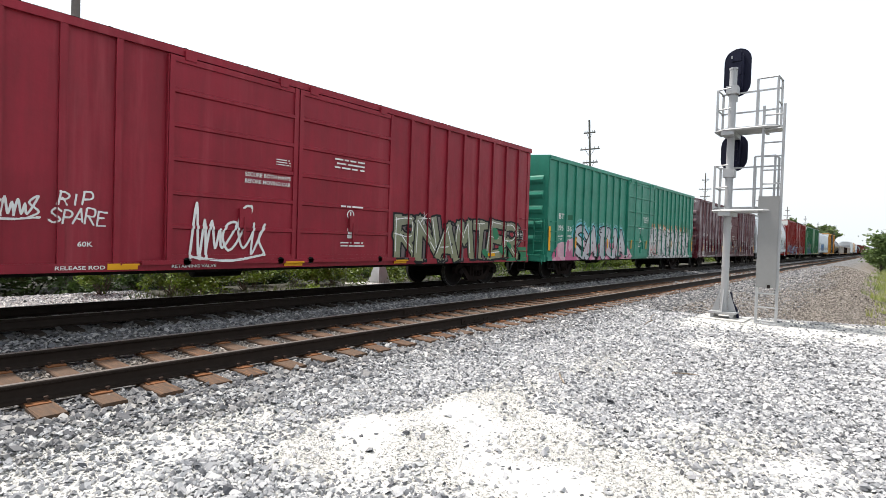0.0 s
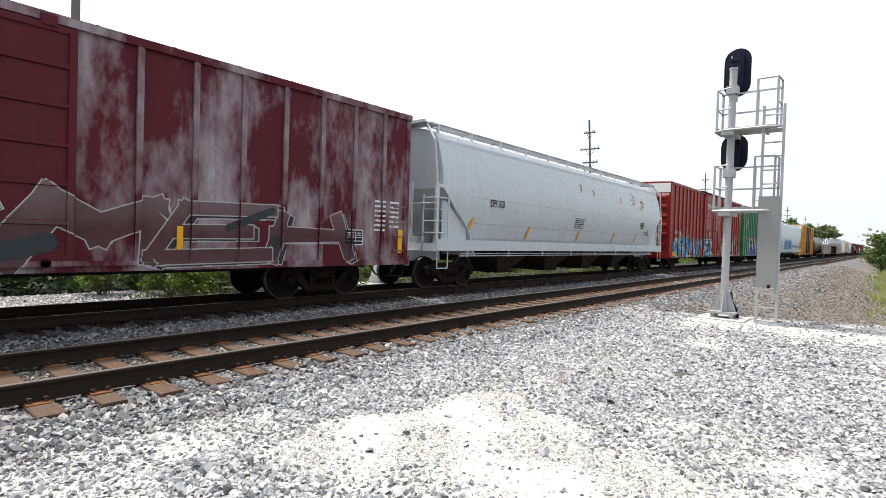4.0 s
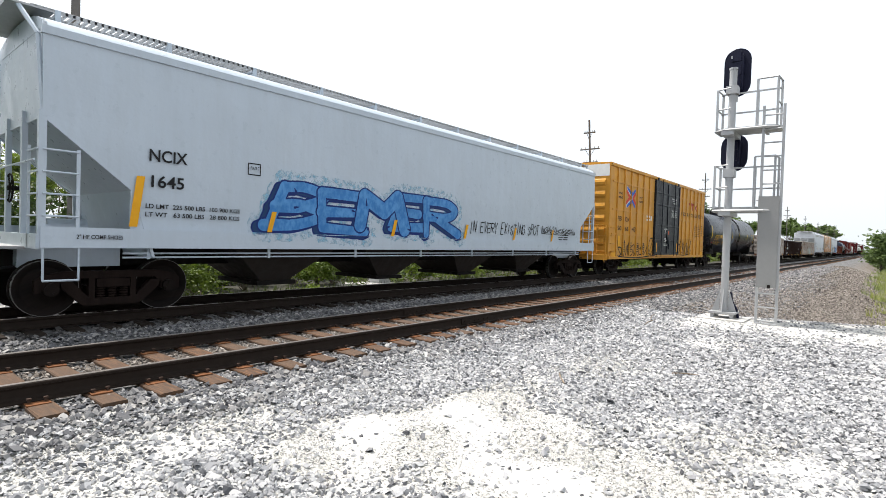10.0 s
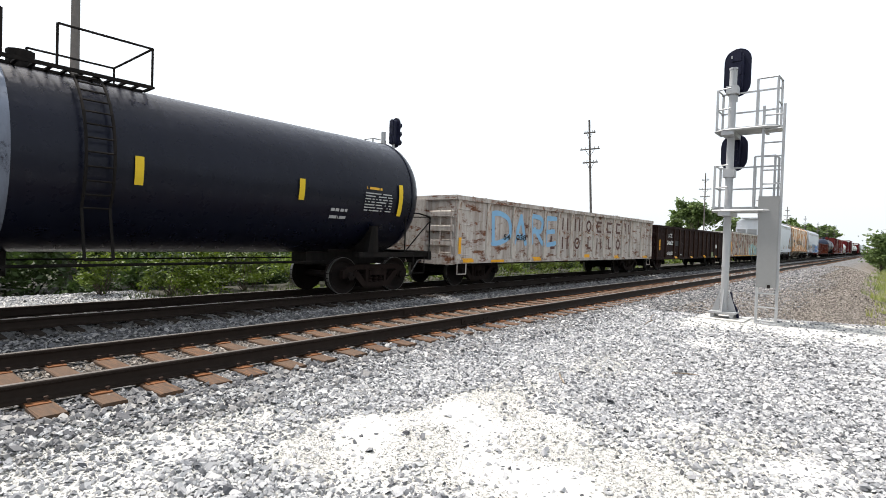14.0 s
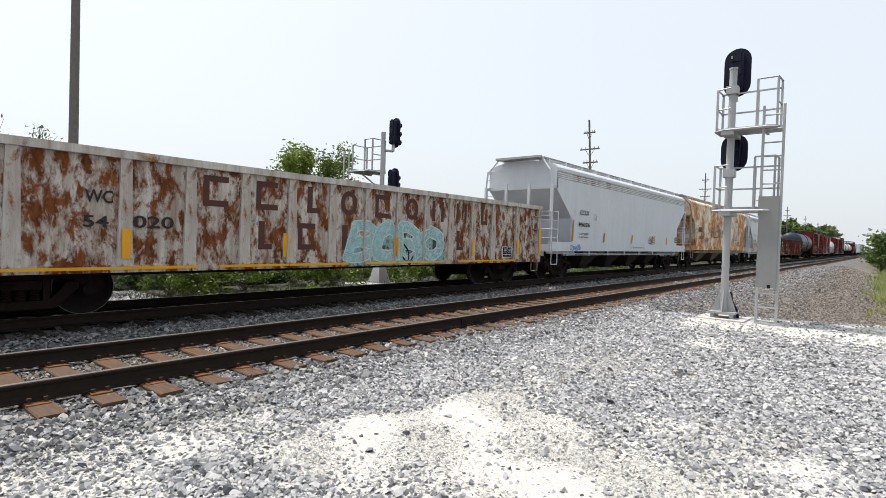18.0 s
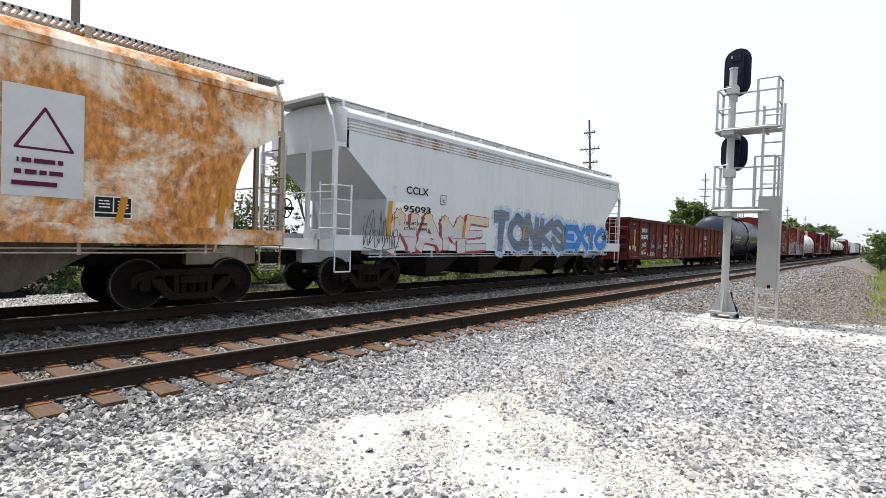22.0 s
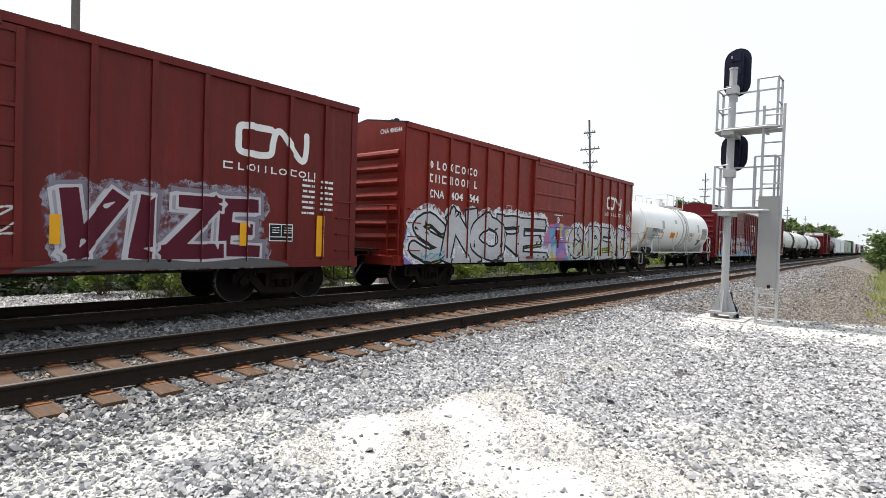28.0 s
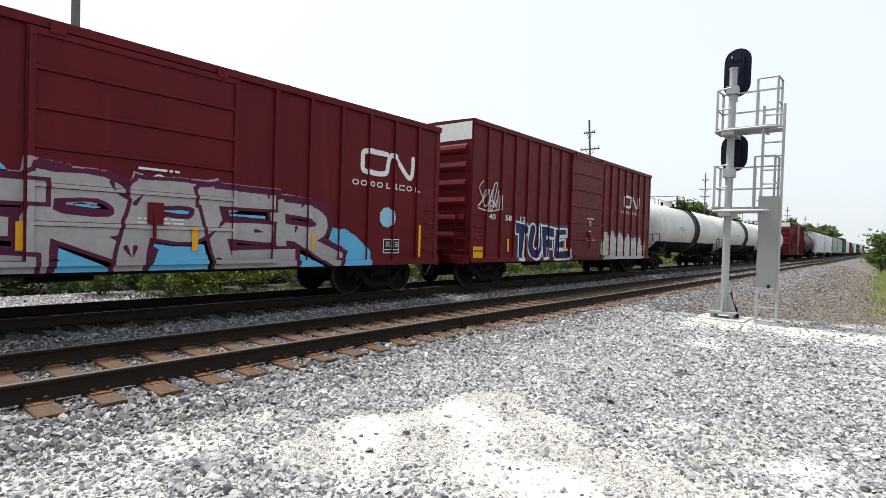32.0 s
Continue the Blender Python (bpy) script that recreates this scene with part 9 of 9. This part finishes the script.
def stacked_name(c, x0, x1, z0, z1, number):
    h = (z1 - z0) / 3.6
    word_bars(c, 8, x0, x1, z1 - h * 0.8, z1, WHITE, 0.66)
    word_bars(c, 8, x0, x1, z1 - h * 2.1, z1 - h * 1.3, WHITE, 0.66)
    words(c, number[0], x0, x0 + (x1 - x0) * 0.29, z0, z0 + h * 0.8)
    words(c, number[1], x0 + (x1 - x0) * 0.40, x0 + (x1 - x0) * 0.66, z0, z0 + h * 0.8)
    words(c, number[2], x0 + (x1 - x0) * 0.76, x1, z0, z0 + h * 0.8)


c = brown_boxcar("oxide-brown boxcar with silver and maroon graffiti", 16.4, 4.46, 321.9, CNB_DARK, (6.88, 10.1), (13.4, 15.05, 2.95, 3.62), 0.24)
stacked_name(c, 0.85, 3.3, 2.62, 3.62, ("CNA", "404", "507"))
graffiti(c, "CEST", (0.9, 7.0, 0.78, 2.35), streaky_fill("silver_stroke_fill", (0.42, 0.41, 0.40), (0.52, 0.52, 0.53)), BLACK, None, 191, lap=0.06, line_w=0.05, fat=0.33, halo=spray(0.46, 0.46, 0.47), shine=WHITE, depth=(0.14, -0.06, BLACK), dust=mist(0.10, 0.22, 0.36, 0.3), hard=False)
graffiti(c, "VIZE", (10.45, 14.0, 0.92, 2.14), spray(0.085, 0.010, 0.022), spray(0.48, 0.46, 0.49), None, 192, line_w=0.05, lap=0.03, fat=0.34, halo=spray(0.20, 0.18, 0.22), dust=mist(0.30, 0.28, 0.34, 0.5), depth=(-0.10, -0.04, spray(0.30, 0.28, 0.32)), swing=0.34)
drape(c, cloud(10.0, 14.6, 0.78, 0.98, 193, 0.5), DGREY, 0.014, "graffiti_ground")
reflectors(c, [(0.4, 0.95, 0.13, 0.9), (5.9, 1.25, 0.12, 0.45), (10.45, 1.2, 0.14, 0.45), (13.5, 1.2, 0.14, 0.45), (15.3, 0.98, 0.16, 0.9)])
drape(c, rect(6.55, 6.8, 3.05, 3.25), WHITE, 0.01, "placard")
drape(c, tag(8.5, 10.0, 1.3, 1.9, 194, 0.03, 6, 3), CHALK, 0.014, "spray_tag")
drape(c, ribbon([(4.45, 2.42), (4.9, 2.42), (4.9, 2.68), (4.45, 2.68), (4.45, 2.42)], 0.02), WHITE, 0.006, "plate_box")
test_panel(c, 14.15, 1.3)
data_columns(c, 14.9, 1.9, 195)

c = brown_boxcar("oxide-brown boxcar covered in silver graffiti along its lower half", 15.95, 4.46, 339.95, CNB, (6.44, 9.75), (12.95, 14.6, 3.0, 3.58), 0.24)
stacked_name(c, 0.92, 3.25, 2.58, 3.60, ("CNA", "404", "544"))
COLOUR_FILL = patch_fill("bright_patch_fill", [(0.10, 0.36, 0.55), (0.52, 0.44, 0.10), (0.45, 0.18, 0.30), (0.20, 0.16, 0.42), (0.42, 0.50, 0.52), (0.05, 0.12, 0.30)], 3.0)
for a, b in ((0.0, 1.3), (6.7, 9.9), (15.0, 15.9)):
    drape(c, cloud(a, b, 0.76, 2.2, 200, 0.12), COLOUR_FILL, 0.002, "graffiti_ground", "bright sprayed colours")
SILVER_PIECE = faded_fill("flat_silver_fill", [(0.8, (0.42, 0.42, 0.44)), (1.4, (0.54, 0.54, 0.56)), (2.3, (0.47, 0.47, 0.49))], 0.7, 1.0)
drape(c, cloud(0.9, 7.0, 0.76, 2.25, 202, 0.2), SILVER_PIECE, 0.0025, "graffiti_ground", "silver sprayed ground")
drape(c, cloud(9.4, 15.3, 0.76, 2.05, 203, 0.2), SILVER_PIECE, 0.0025, "graffiti_ground", "silver sprayed ground")
graffiti(c, "SNORE", (0.3, 7.2, 0.74, 2.30), SILVER_PIECE, BLACK, None, 201, line_w=0.06, lap=0.16, fat=0.38, halo=spray(0.60, 0.62, 0.65), shine=spray(0.50, 0.50, 0.53), dust=mist(0.72, 0.74, 0.78, 0.6), depth=(0.06, -0.07, spray(0.36, 0.38, 0.06)), cuts=3)
graffiti(c, "CYPEYD", (9.2, 15.5, 0.74, 2.14), SILVER_PIECE, BLACK, None, 205, line_w=0.055, lap=0.17, fat=0.34, halo=spray(0.60, 0.62, 0.65), dust=mist(0.72, 0.74, 0.78, 0.6), depth=(0.06, -0.07, spray(0.36, 0.38, 0.06)), cuts=3, shine=spray(0.50, 0.50, 0.53))
drape(c, tag(15.2, 15.75, 2.3, 3.2, 208, 0.035, 4, 3), CHALK, 0.012, "spray_tag")
drape(c, tag(0.7, 1.7, 0.86, 1.1, 209, 0.03, 4, 2), spray(0.12, 0.35, 0.42), 0.014, "spray_tag")
drape(c, tag(9.5, 15.3, 0.9, 1.6, 210, 0.02, 16, 2), spray(0.35, 0.42, 0.05), 0.015, "graffiti_accent")
drape(c, ribbon([(4.85, 2.32), (5.15, 2.32), (5.15, 2.62), (4.85, 2.62), (4.85, 2.32)], 0.02), WHITE, 0.006, "plate_box")

end_words(c, "CNA 404544", -1.42, -0.6, 4.22, 4.35)

# 20 white tank car
M = paint("white_tank_paint", (0.82, 0.82, 0.81), 0.35, 0.07, (0.45, 0.43, 0.40), mottle=0.03, spec=0.25)
WHITEFRAME = paint("white_frame_paint", (0.55, 0.55, 0.54), 0.5, 0.3, (0.18, 0.14, 0.10))
c = enlist(tank_car("white tank car with grey panels and black lettering", 14.6, (0.15, 14.2), 1.44, 2.47, M, STEEL_DARK, (1.65, 12.6), None, WHITEFRAME, True, fittings=(6.8, 8.0)), 357.3)
drape(c, rect(1.2, 2.6, 1.75, 2.40), LTGREY, 0.002, "grey_patch")
drape(c, rect(2.6, 3.0, 2.05, 2.42), LTGREY, 0.004, "grey_patch")
drape(c, rect(3.65, 4.06, 2.42, 2.87), LTGREY, 0.002, "grey_patch")
drape(c, rect(6.05, 6.45, 2.78, 3.0) + rect(10.9, 11.3, 2.4, 2.9) + rect(11.9, 13.2, 1.95, 2.7), LTGREY, 0.002, "grey_patch")
words(c, "STYX", 2.0, 2.72, 2.16, 2.38, BLACK)
words(c, "70155", 2.88, 3.66, 2.16, 2.37, BLACK)
words(c, "LD LMT 195800 LB 88 800 KG", 1.9, 3.4, 1.98, 2.05, BLACK)
words(c, "LT WT  67200 LB 30 500 KG", 1.9, 3.65, 1.83, 1.90, BLACK)
drape(c, rect(5.22, 6.05, 1.92, 2.24), spray(0.72, 0.28, 0.02), 0.006, "orange_placard")
print_block(c, 5.3, 5.97, 1.98, 2.18, 4, 222, spray(0.42, 0.12, 0.01))
reflectors(c, [(0.98, 1.55, 0.14, 0.84), (3.74, 1.83), (6.32, 1.92), (8.85, 1.9), (11.2, 1.85)], lean=0.04, mat=spray(0.60, 0.25, 0.01))
print_block(c, 9.1, 10.0, 2.08, 2.3, 4, 221, DGREY)
print_block(c, 9.1, 9.9, 1.78, 2.0, 4, 224, DGREY)
print_block(c, 12.0, 13.1, 2.25, 2.62, 8, 223, DGREY)
test_panel(c, 11.4, 1.55)

c = brown_boxcar("maroon-brown boxcar with grey and sky-blue graffiti", 15.75, 4.52, 372.7, CNM, (6.51, 9.75), (12.9, 14.75, 2.95, 3.58), 0.24, None, 0.82)
words(c, "CNIS", 0.98, 1.78, 2.48, 2.68)
words(c, "413", 2.02, 2.55, 2.47, 2.67)
words(c, "095", 2.85, 3.38, 2.46, 2.66)
words(c, "LD.LMT.", 1.05, 1.55, 1.30, 1.38)
words(c, "LT.WT.", 1.05, 1.45, 1.14, 1.22)
drape(c, cloud(1.1, 13.3, 0.76, 2.42, 231, 0.6), spray(0.12, 0.42, 0.66), 0.004, "graffiti_ground", "sky-blue sprayed ground")
graffiti(c, "SHERPER", (2.3, 12.2, 0.74, 2.28), faded_fill("warm_grey_fill", [(0.8, (0.33, 0.31, 0.31)), (1.5, (0.40, 0.38, 0.38)), (2.4, (0.36, 0.34, 0.34))]), PLUM, None, 232, line_w=0.065, lap=0.16, fat=0.34, halo=spray(0.36, 0.26, 0.30), depth=(0.10, 0.06, PLUM), cuts=4, swing=0.32)
drape(c, disc(13.8, 1.95, 0.26, 9), PALE_BLUE, 0.012, "spray_tag")
drape(c, tag(1.2, 1.8, 1.85, 2.2, 234, 0.03, 4, 3), PALE_BLUE, 0.012, "spray_tag")
reflectors(c, [(0.95, 0.95, 0.16, 1.15), (3.6, 1.1), (6.4, 1.1), (8.9, 1.1), (11.5, 1.1), (14.9, 0.95, 0.13, 0.85)])
drape(c, ribbon([(4.1, 2.35), (4.4, 2.35), (4.4, 2.62), (4.1, 2.62), (4.1, 2.35)], 0.02), WHITE, 0.006, "plate_box")
test_panel(c, 13.7, 1.05)

c = brown_boxcar("maroon-brown tall boxcar with a white end band and navy graffiti", 15.6, 5.10, 390.0, CNM, (6.42, 9.6), (12.0, 13.9, 3.2, 3.8), 0.06, WHITE, 0.82, 6)
words(c, "CN", 0.92, 1.30, 2.52, 2.72)
words(c, "40", 0.92, 1.28, 2.12, 2.30)
words(c, "58", 1.86, 2.24, 2.12, 2.30)
words(c, "12", 2.78, 3.12, 2.12, 2.30)
graffiti(c, "TUFE", (2.45, 6.3, 0.84, 2.05), spray(0.015, 0.025, 0.09), WHITE, None, 241, line_w=0.06, lap=0.0, fat=0.32, halo=spray(0.06, 0.10, 0.24), cuts=0, depth=(0.06, -0.05, spray(0.06, 0.14, 0.32)))
graffiti(c, "", (9.9, 14.6, 0.92, 1.85), spray(0.52, 0.51, 0.50), GREY, LTGREY, 242, 0.3, None, wild=6, line_w=0.03, halo=LTGREY, cuts=3)
drape(c, tag(0.3, 1.6, 2.4, 3.3, 243, 0.04, 5, 3), CHALK, 0.012, "spray_tag")
reflectors(c, [(0.1, 0.9, 0.5, 0.35), (2.0, 1.1), (6.0, 1.1), (10.0, 1.1), (14.7, 1.0, 0.13, 0.6)])

# the cars that stay far down the line
TWHITE = paint("white_far_tank_paint", (0.62, 0.62, 0.60), 0.42, 0.15, (0.3, 0.27, 0.22))
far = [("tank", 406.6, 15.2), ("tank", 422.6, 15.2), ("tank", 438.8, 15.4), ("box", 458.3, 15.6, CNM, 5.0, WHITE), ("darktank", 475.0, 15.0), ("hop", 491.5, 17.0), ("hop", 509.6, 17.0), ("hop2", 528.0, 17.0),
       ("hop2", 546.2, 17.0), ("green", 565.0, 16.0, None, 5.1, None), ("hop", 582.5, 17.0), ("box", 601.0, 16.0, CNB, 4.5, None), ("darktank", 618.5, 15.0), ("hop", 635.0, 17.0), ("green", 653.5, 16.0, None, 4.6, None),
       ("box", 671.0, 16.0, CNM, 4.6, None), ("tank", 688.5, 15.0), ("hop", 705.0, 17.0), ("gon", 723.5, 16.5), ("box", 741.5, 16.0, CNB, 5.1, WHITE)]
GRN = paint("far_green_boxcar_paint", (0.03, 0.11, 0.055), 0.5, 0.3)
DTK = paint("maroon_far_tank_paint", (0.07, 0.022, 0.02), 0.5, 0.3)
HOP2 = paint("greenish_far_hopper_paint", (0.33, 0.36, 0.30), 0.5, 0.3)
DARKBELT = paint("dark_belt_paint", (0.03, 0.03, 0.033), 0.6, 0.3)
for kind, s, L, *o in far:
    if kind in ("box", "green"):
        m = o[0] or GRN
        c = boxcar("brown boxcar far along the train" if kind == "box" else "green boxcar far along the train", L, o[1], m, [(L * 0.41, L * 0.61)], 1.7, 0.86, 0.15, BLACK_ROOF, o[2], 5, None, "plain", spin=False, fine=False)
    elif kind == "tank":
        c = tank_car("white tank car with a dark belt, darker below", L, (0.3, L - 0.3), 1.48, 2.50, TWHITE, STEEL_DARK, (1.75, L - 1.75), (L * 0.52, L * 0.60, DARKBELT), None, False, spin=False, lower=STEEL_DARK)
        words(c, "UTLX", L * 0.30, L * 0.36, 2.4, 2.6, BLACK)
    elif kind == "darktank":
        c = tank_car("dark maroon tank car far along the train", L, (0.3, L - 0.3), 1.5, 2.5, DTK, STEEL_DARK, (1.75, L - 1.75), None, None, False, spin=False)
    elif kind == "gon":
        c = gondola("dark brown gondola far along the train", L, 2.7, DTK, 13, spin=False)
    else:
        c = hopper("light grey covered hopper far along the train" if kind == "hop" else "greenish grey covered hopper far along the train", L, 4.3, PALE if kind == "hop" else HOP2, ((0.3, 3.4), (1.5, 2.2)), 3, 0.0, spin=False)
    enlist(c, s)


GREYS = [(0.0, (0.05, 0.05, 0.055)), (1.0, (0.42, 0.41, 0.40)), (0.25, (0.12, 0.12, 0.13)), (0.6, (0.20, 0.198, 0.20)), (0.9, (0.30, 0.29, 0.28))]
BROWNISH = [(0.0, (0.045, 0.036, 0.03)), (1.0, (0.40, 0.36, 0.32)), (0.3, (0.11, 0.09, 0.075)), (0.7, (0.19, 0.165, 0.14))]
PALES = [(0.0, (0.07, 0.072, 0.08)), (1.0, (0.60, 0.59, 0.575)), (0.18, (0.21, 0.214, 0.225)), (0.6, (0.385, 0.388, 0.398)), (0.85, (0.48, 0.48, 0.476))]
stones("track_ballast", "grey broken stone ballast beside and between the tracks", -4, 24, 4.9, 13.4, 560, 0.057, 1, GREYS, lambda x, y, r: off_ties(x, y, r) & (np.abs(y - NEAR_Y) > 0.86) & (np.abs(y - FAR_Y) > 1.45))
# Oily stone, with the shade below the cars mixed into the same dark colours.
OILY_SHADED = [(0.0, (0.02, 0.018, 0.018)), (1.0, (0.20, 0.19, 0.18)), (0.5, (0.06, 0.056, 0.054))]
stones("oily_ballast", "oily stone ballast under the train, darkened for its shade", -4, 24, FAR_Y - 1.45, FAR_Y + 1.45, 430, 0.055, 31, OILY_SHADED, off_ties)
stones("crib_ballast", "brown-grey broken stone between the rails of the empty track", -4, 24, NEAR_Y - 0.9, NEAR_Y + 0.9, 900, 0.042, 11, BROWNISH, off_ties)
stones("distant_ballast", "grey broken stone ballast beside the tracks", 24, 70, 3.6, 13.2, 110, 0.085, 2, GREYS, off_ties)
stones("pad_gravel", "grey crushed stone scattered over the level pad", -0.2, 8.6, -0.4, 5.35, 1800, 0.043, 3, PALES, pad_stones(0.96))
stones("pad_gravel", "grey crushed stone on the far part of the pad", 8.6, 17.5, -1.6, 5.3, 950, 0.050, 12, PALES, pad_stones(0.93))
stones("pad_chips", "small pale stone chips on the level pad", 0.3, 9.0, 0.2, 5.1, 2600, 0.016, 7, [(0.0, (0.12, 0.118, 0.112)), (1.0, (0.68, 0.67, 0.64)), (0.14, (0.36, 0.355, 0.34)), (0.5, (0.52, 0.512, 0.49))], lambda x, y, r: worn_weight(x, y, WORN + THIN) + 0.5 > r.random(len(x)) * 1.2)
BANK = [(0.0, (0.05, 0.042, 0.036)), (1.0, (0.40, 0.36, 0.32)), (0.5, (0.165, 0.14, 0.12))]
stones("bank_gravel", "brown-grey broken stone on the falling bank", 15.5, 32, -1.4, 4.7, 420, 0.045, 4, BANK, lambda x, y, r: x > pad_edge(y) + 0.2)
stones("bank_gravel", "brown-grey broken stone on the bank farther off", 32, 80, -1.0, 4.7, 70, 0.075, 14, BANK)
stones("shoulder_ballast", "grey broken stone spilling over the edge of the bank", 14.5, 46, 2.4, 5.2, 190, 0.062, 21, GREYS, lambda x, y, r: (x > pad_edge(y) + 0.1) & (r.random(len(x)) < (y - 1.9) / 2.6))
stones("verge_gravel", "pale grey stones beyond the train at the open end", -6, 6.0, 13.2, 18.5, 330, 0.055, 16, PALES, None)


# ---- what moves ----
def motions():
    """The whole train rolls by at an even speed; each wheelset turns with it."""
    starts = {car.name: s for car, s in TRAIN}
    for car, s in TRAIN:
        walk(car, [(0.0, pose(s, FAR_Y, 0)), (SECONDS, pose(s - SPEED * SECONDS, FAR_Y, 0))])
    turn = math.degrees(SPEED / FPS / 0.457)
    last = int(SECONDS * FPS)
    for wheel, dx, x, car in WHEELS:
        s = starts[car.name] + x + dx
        k0 = max(0, int((s - 42.0) / SPEED * FPS))
        k1 = min(last, int((s + 14.0) / SPEED * FPS))
        if k1 > k0:
            rows = [(k / FPS, pose(dx, 0, 0.457, 0, -turn * (k - k0), 0)) for k in range(k0, k1 + 1)]
            if k0 > 0:
                rows.insert(0, (0.0, pose(dx, 0, 0.457)))
            if k1 < last:
                rows.append((SECONDS, pose(dx, 0, 0.457, 0, -turn * (k1 - k0), 0)))
            walk(wheel, rows)


motions()
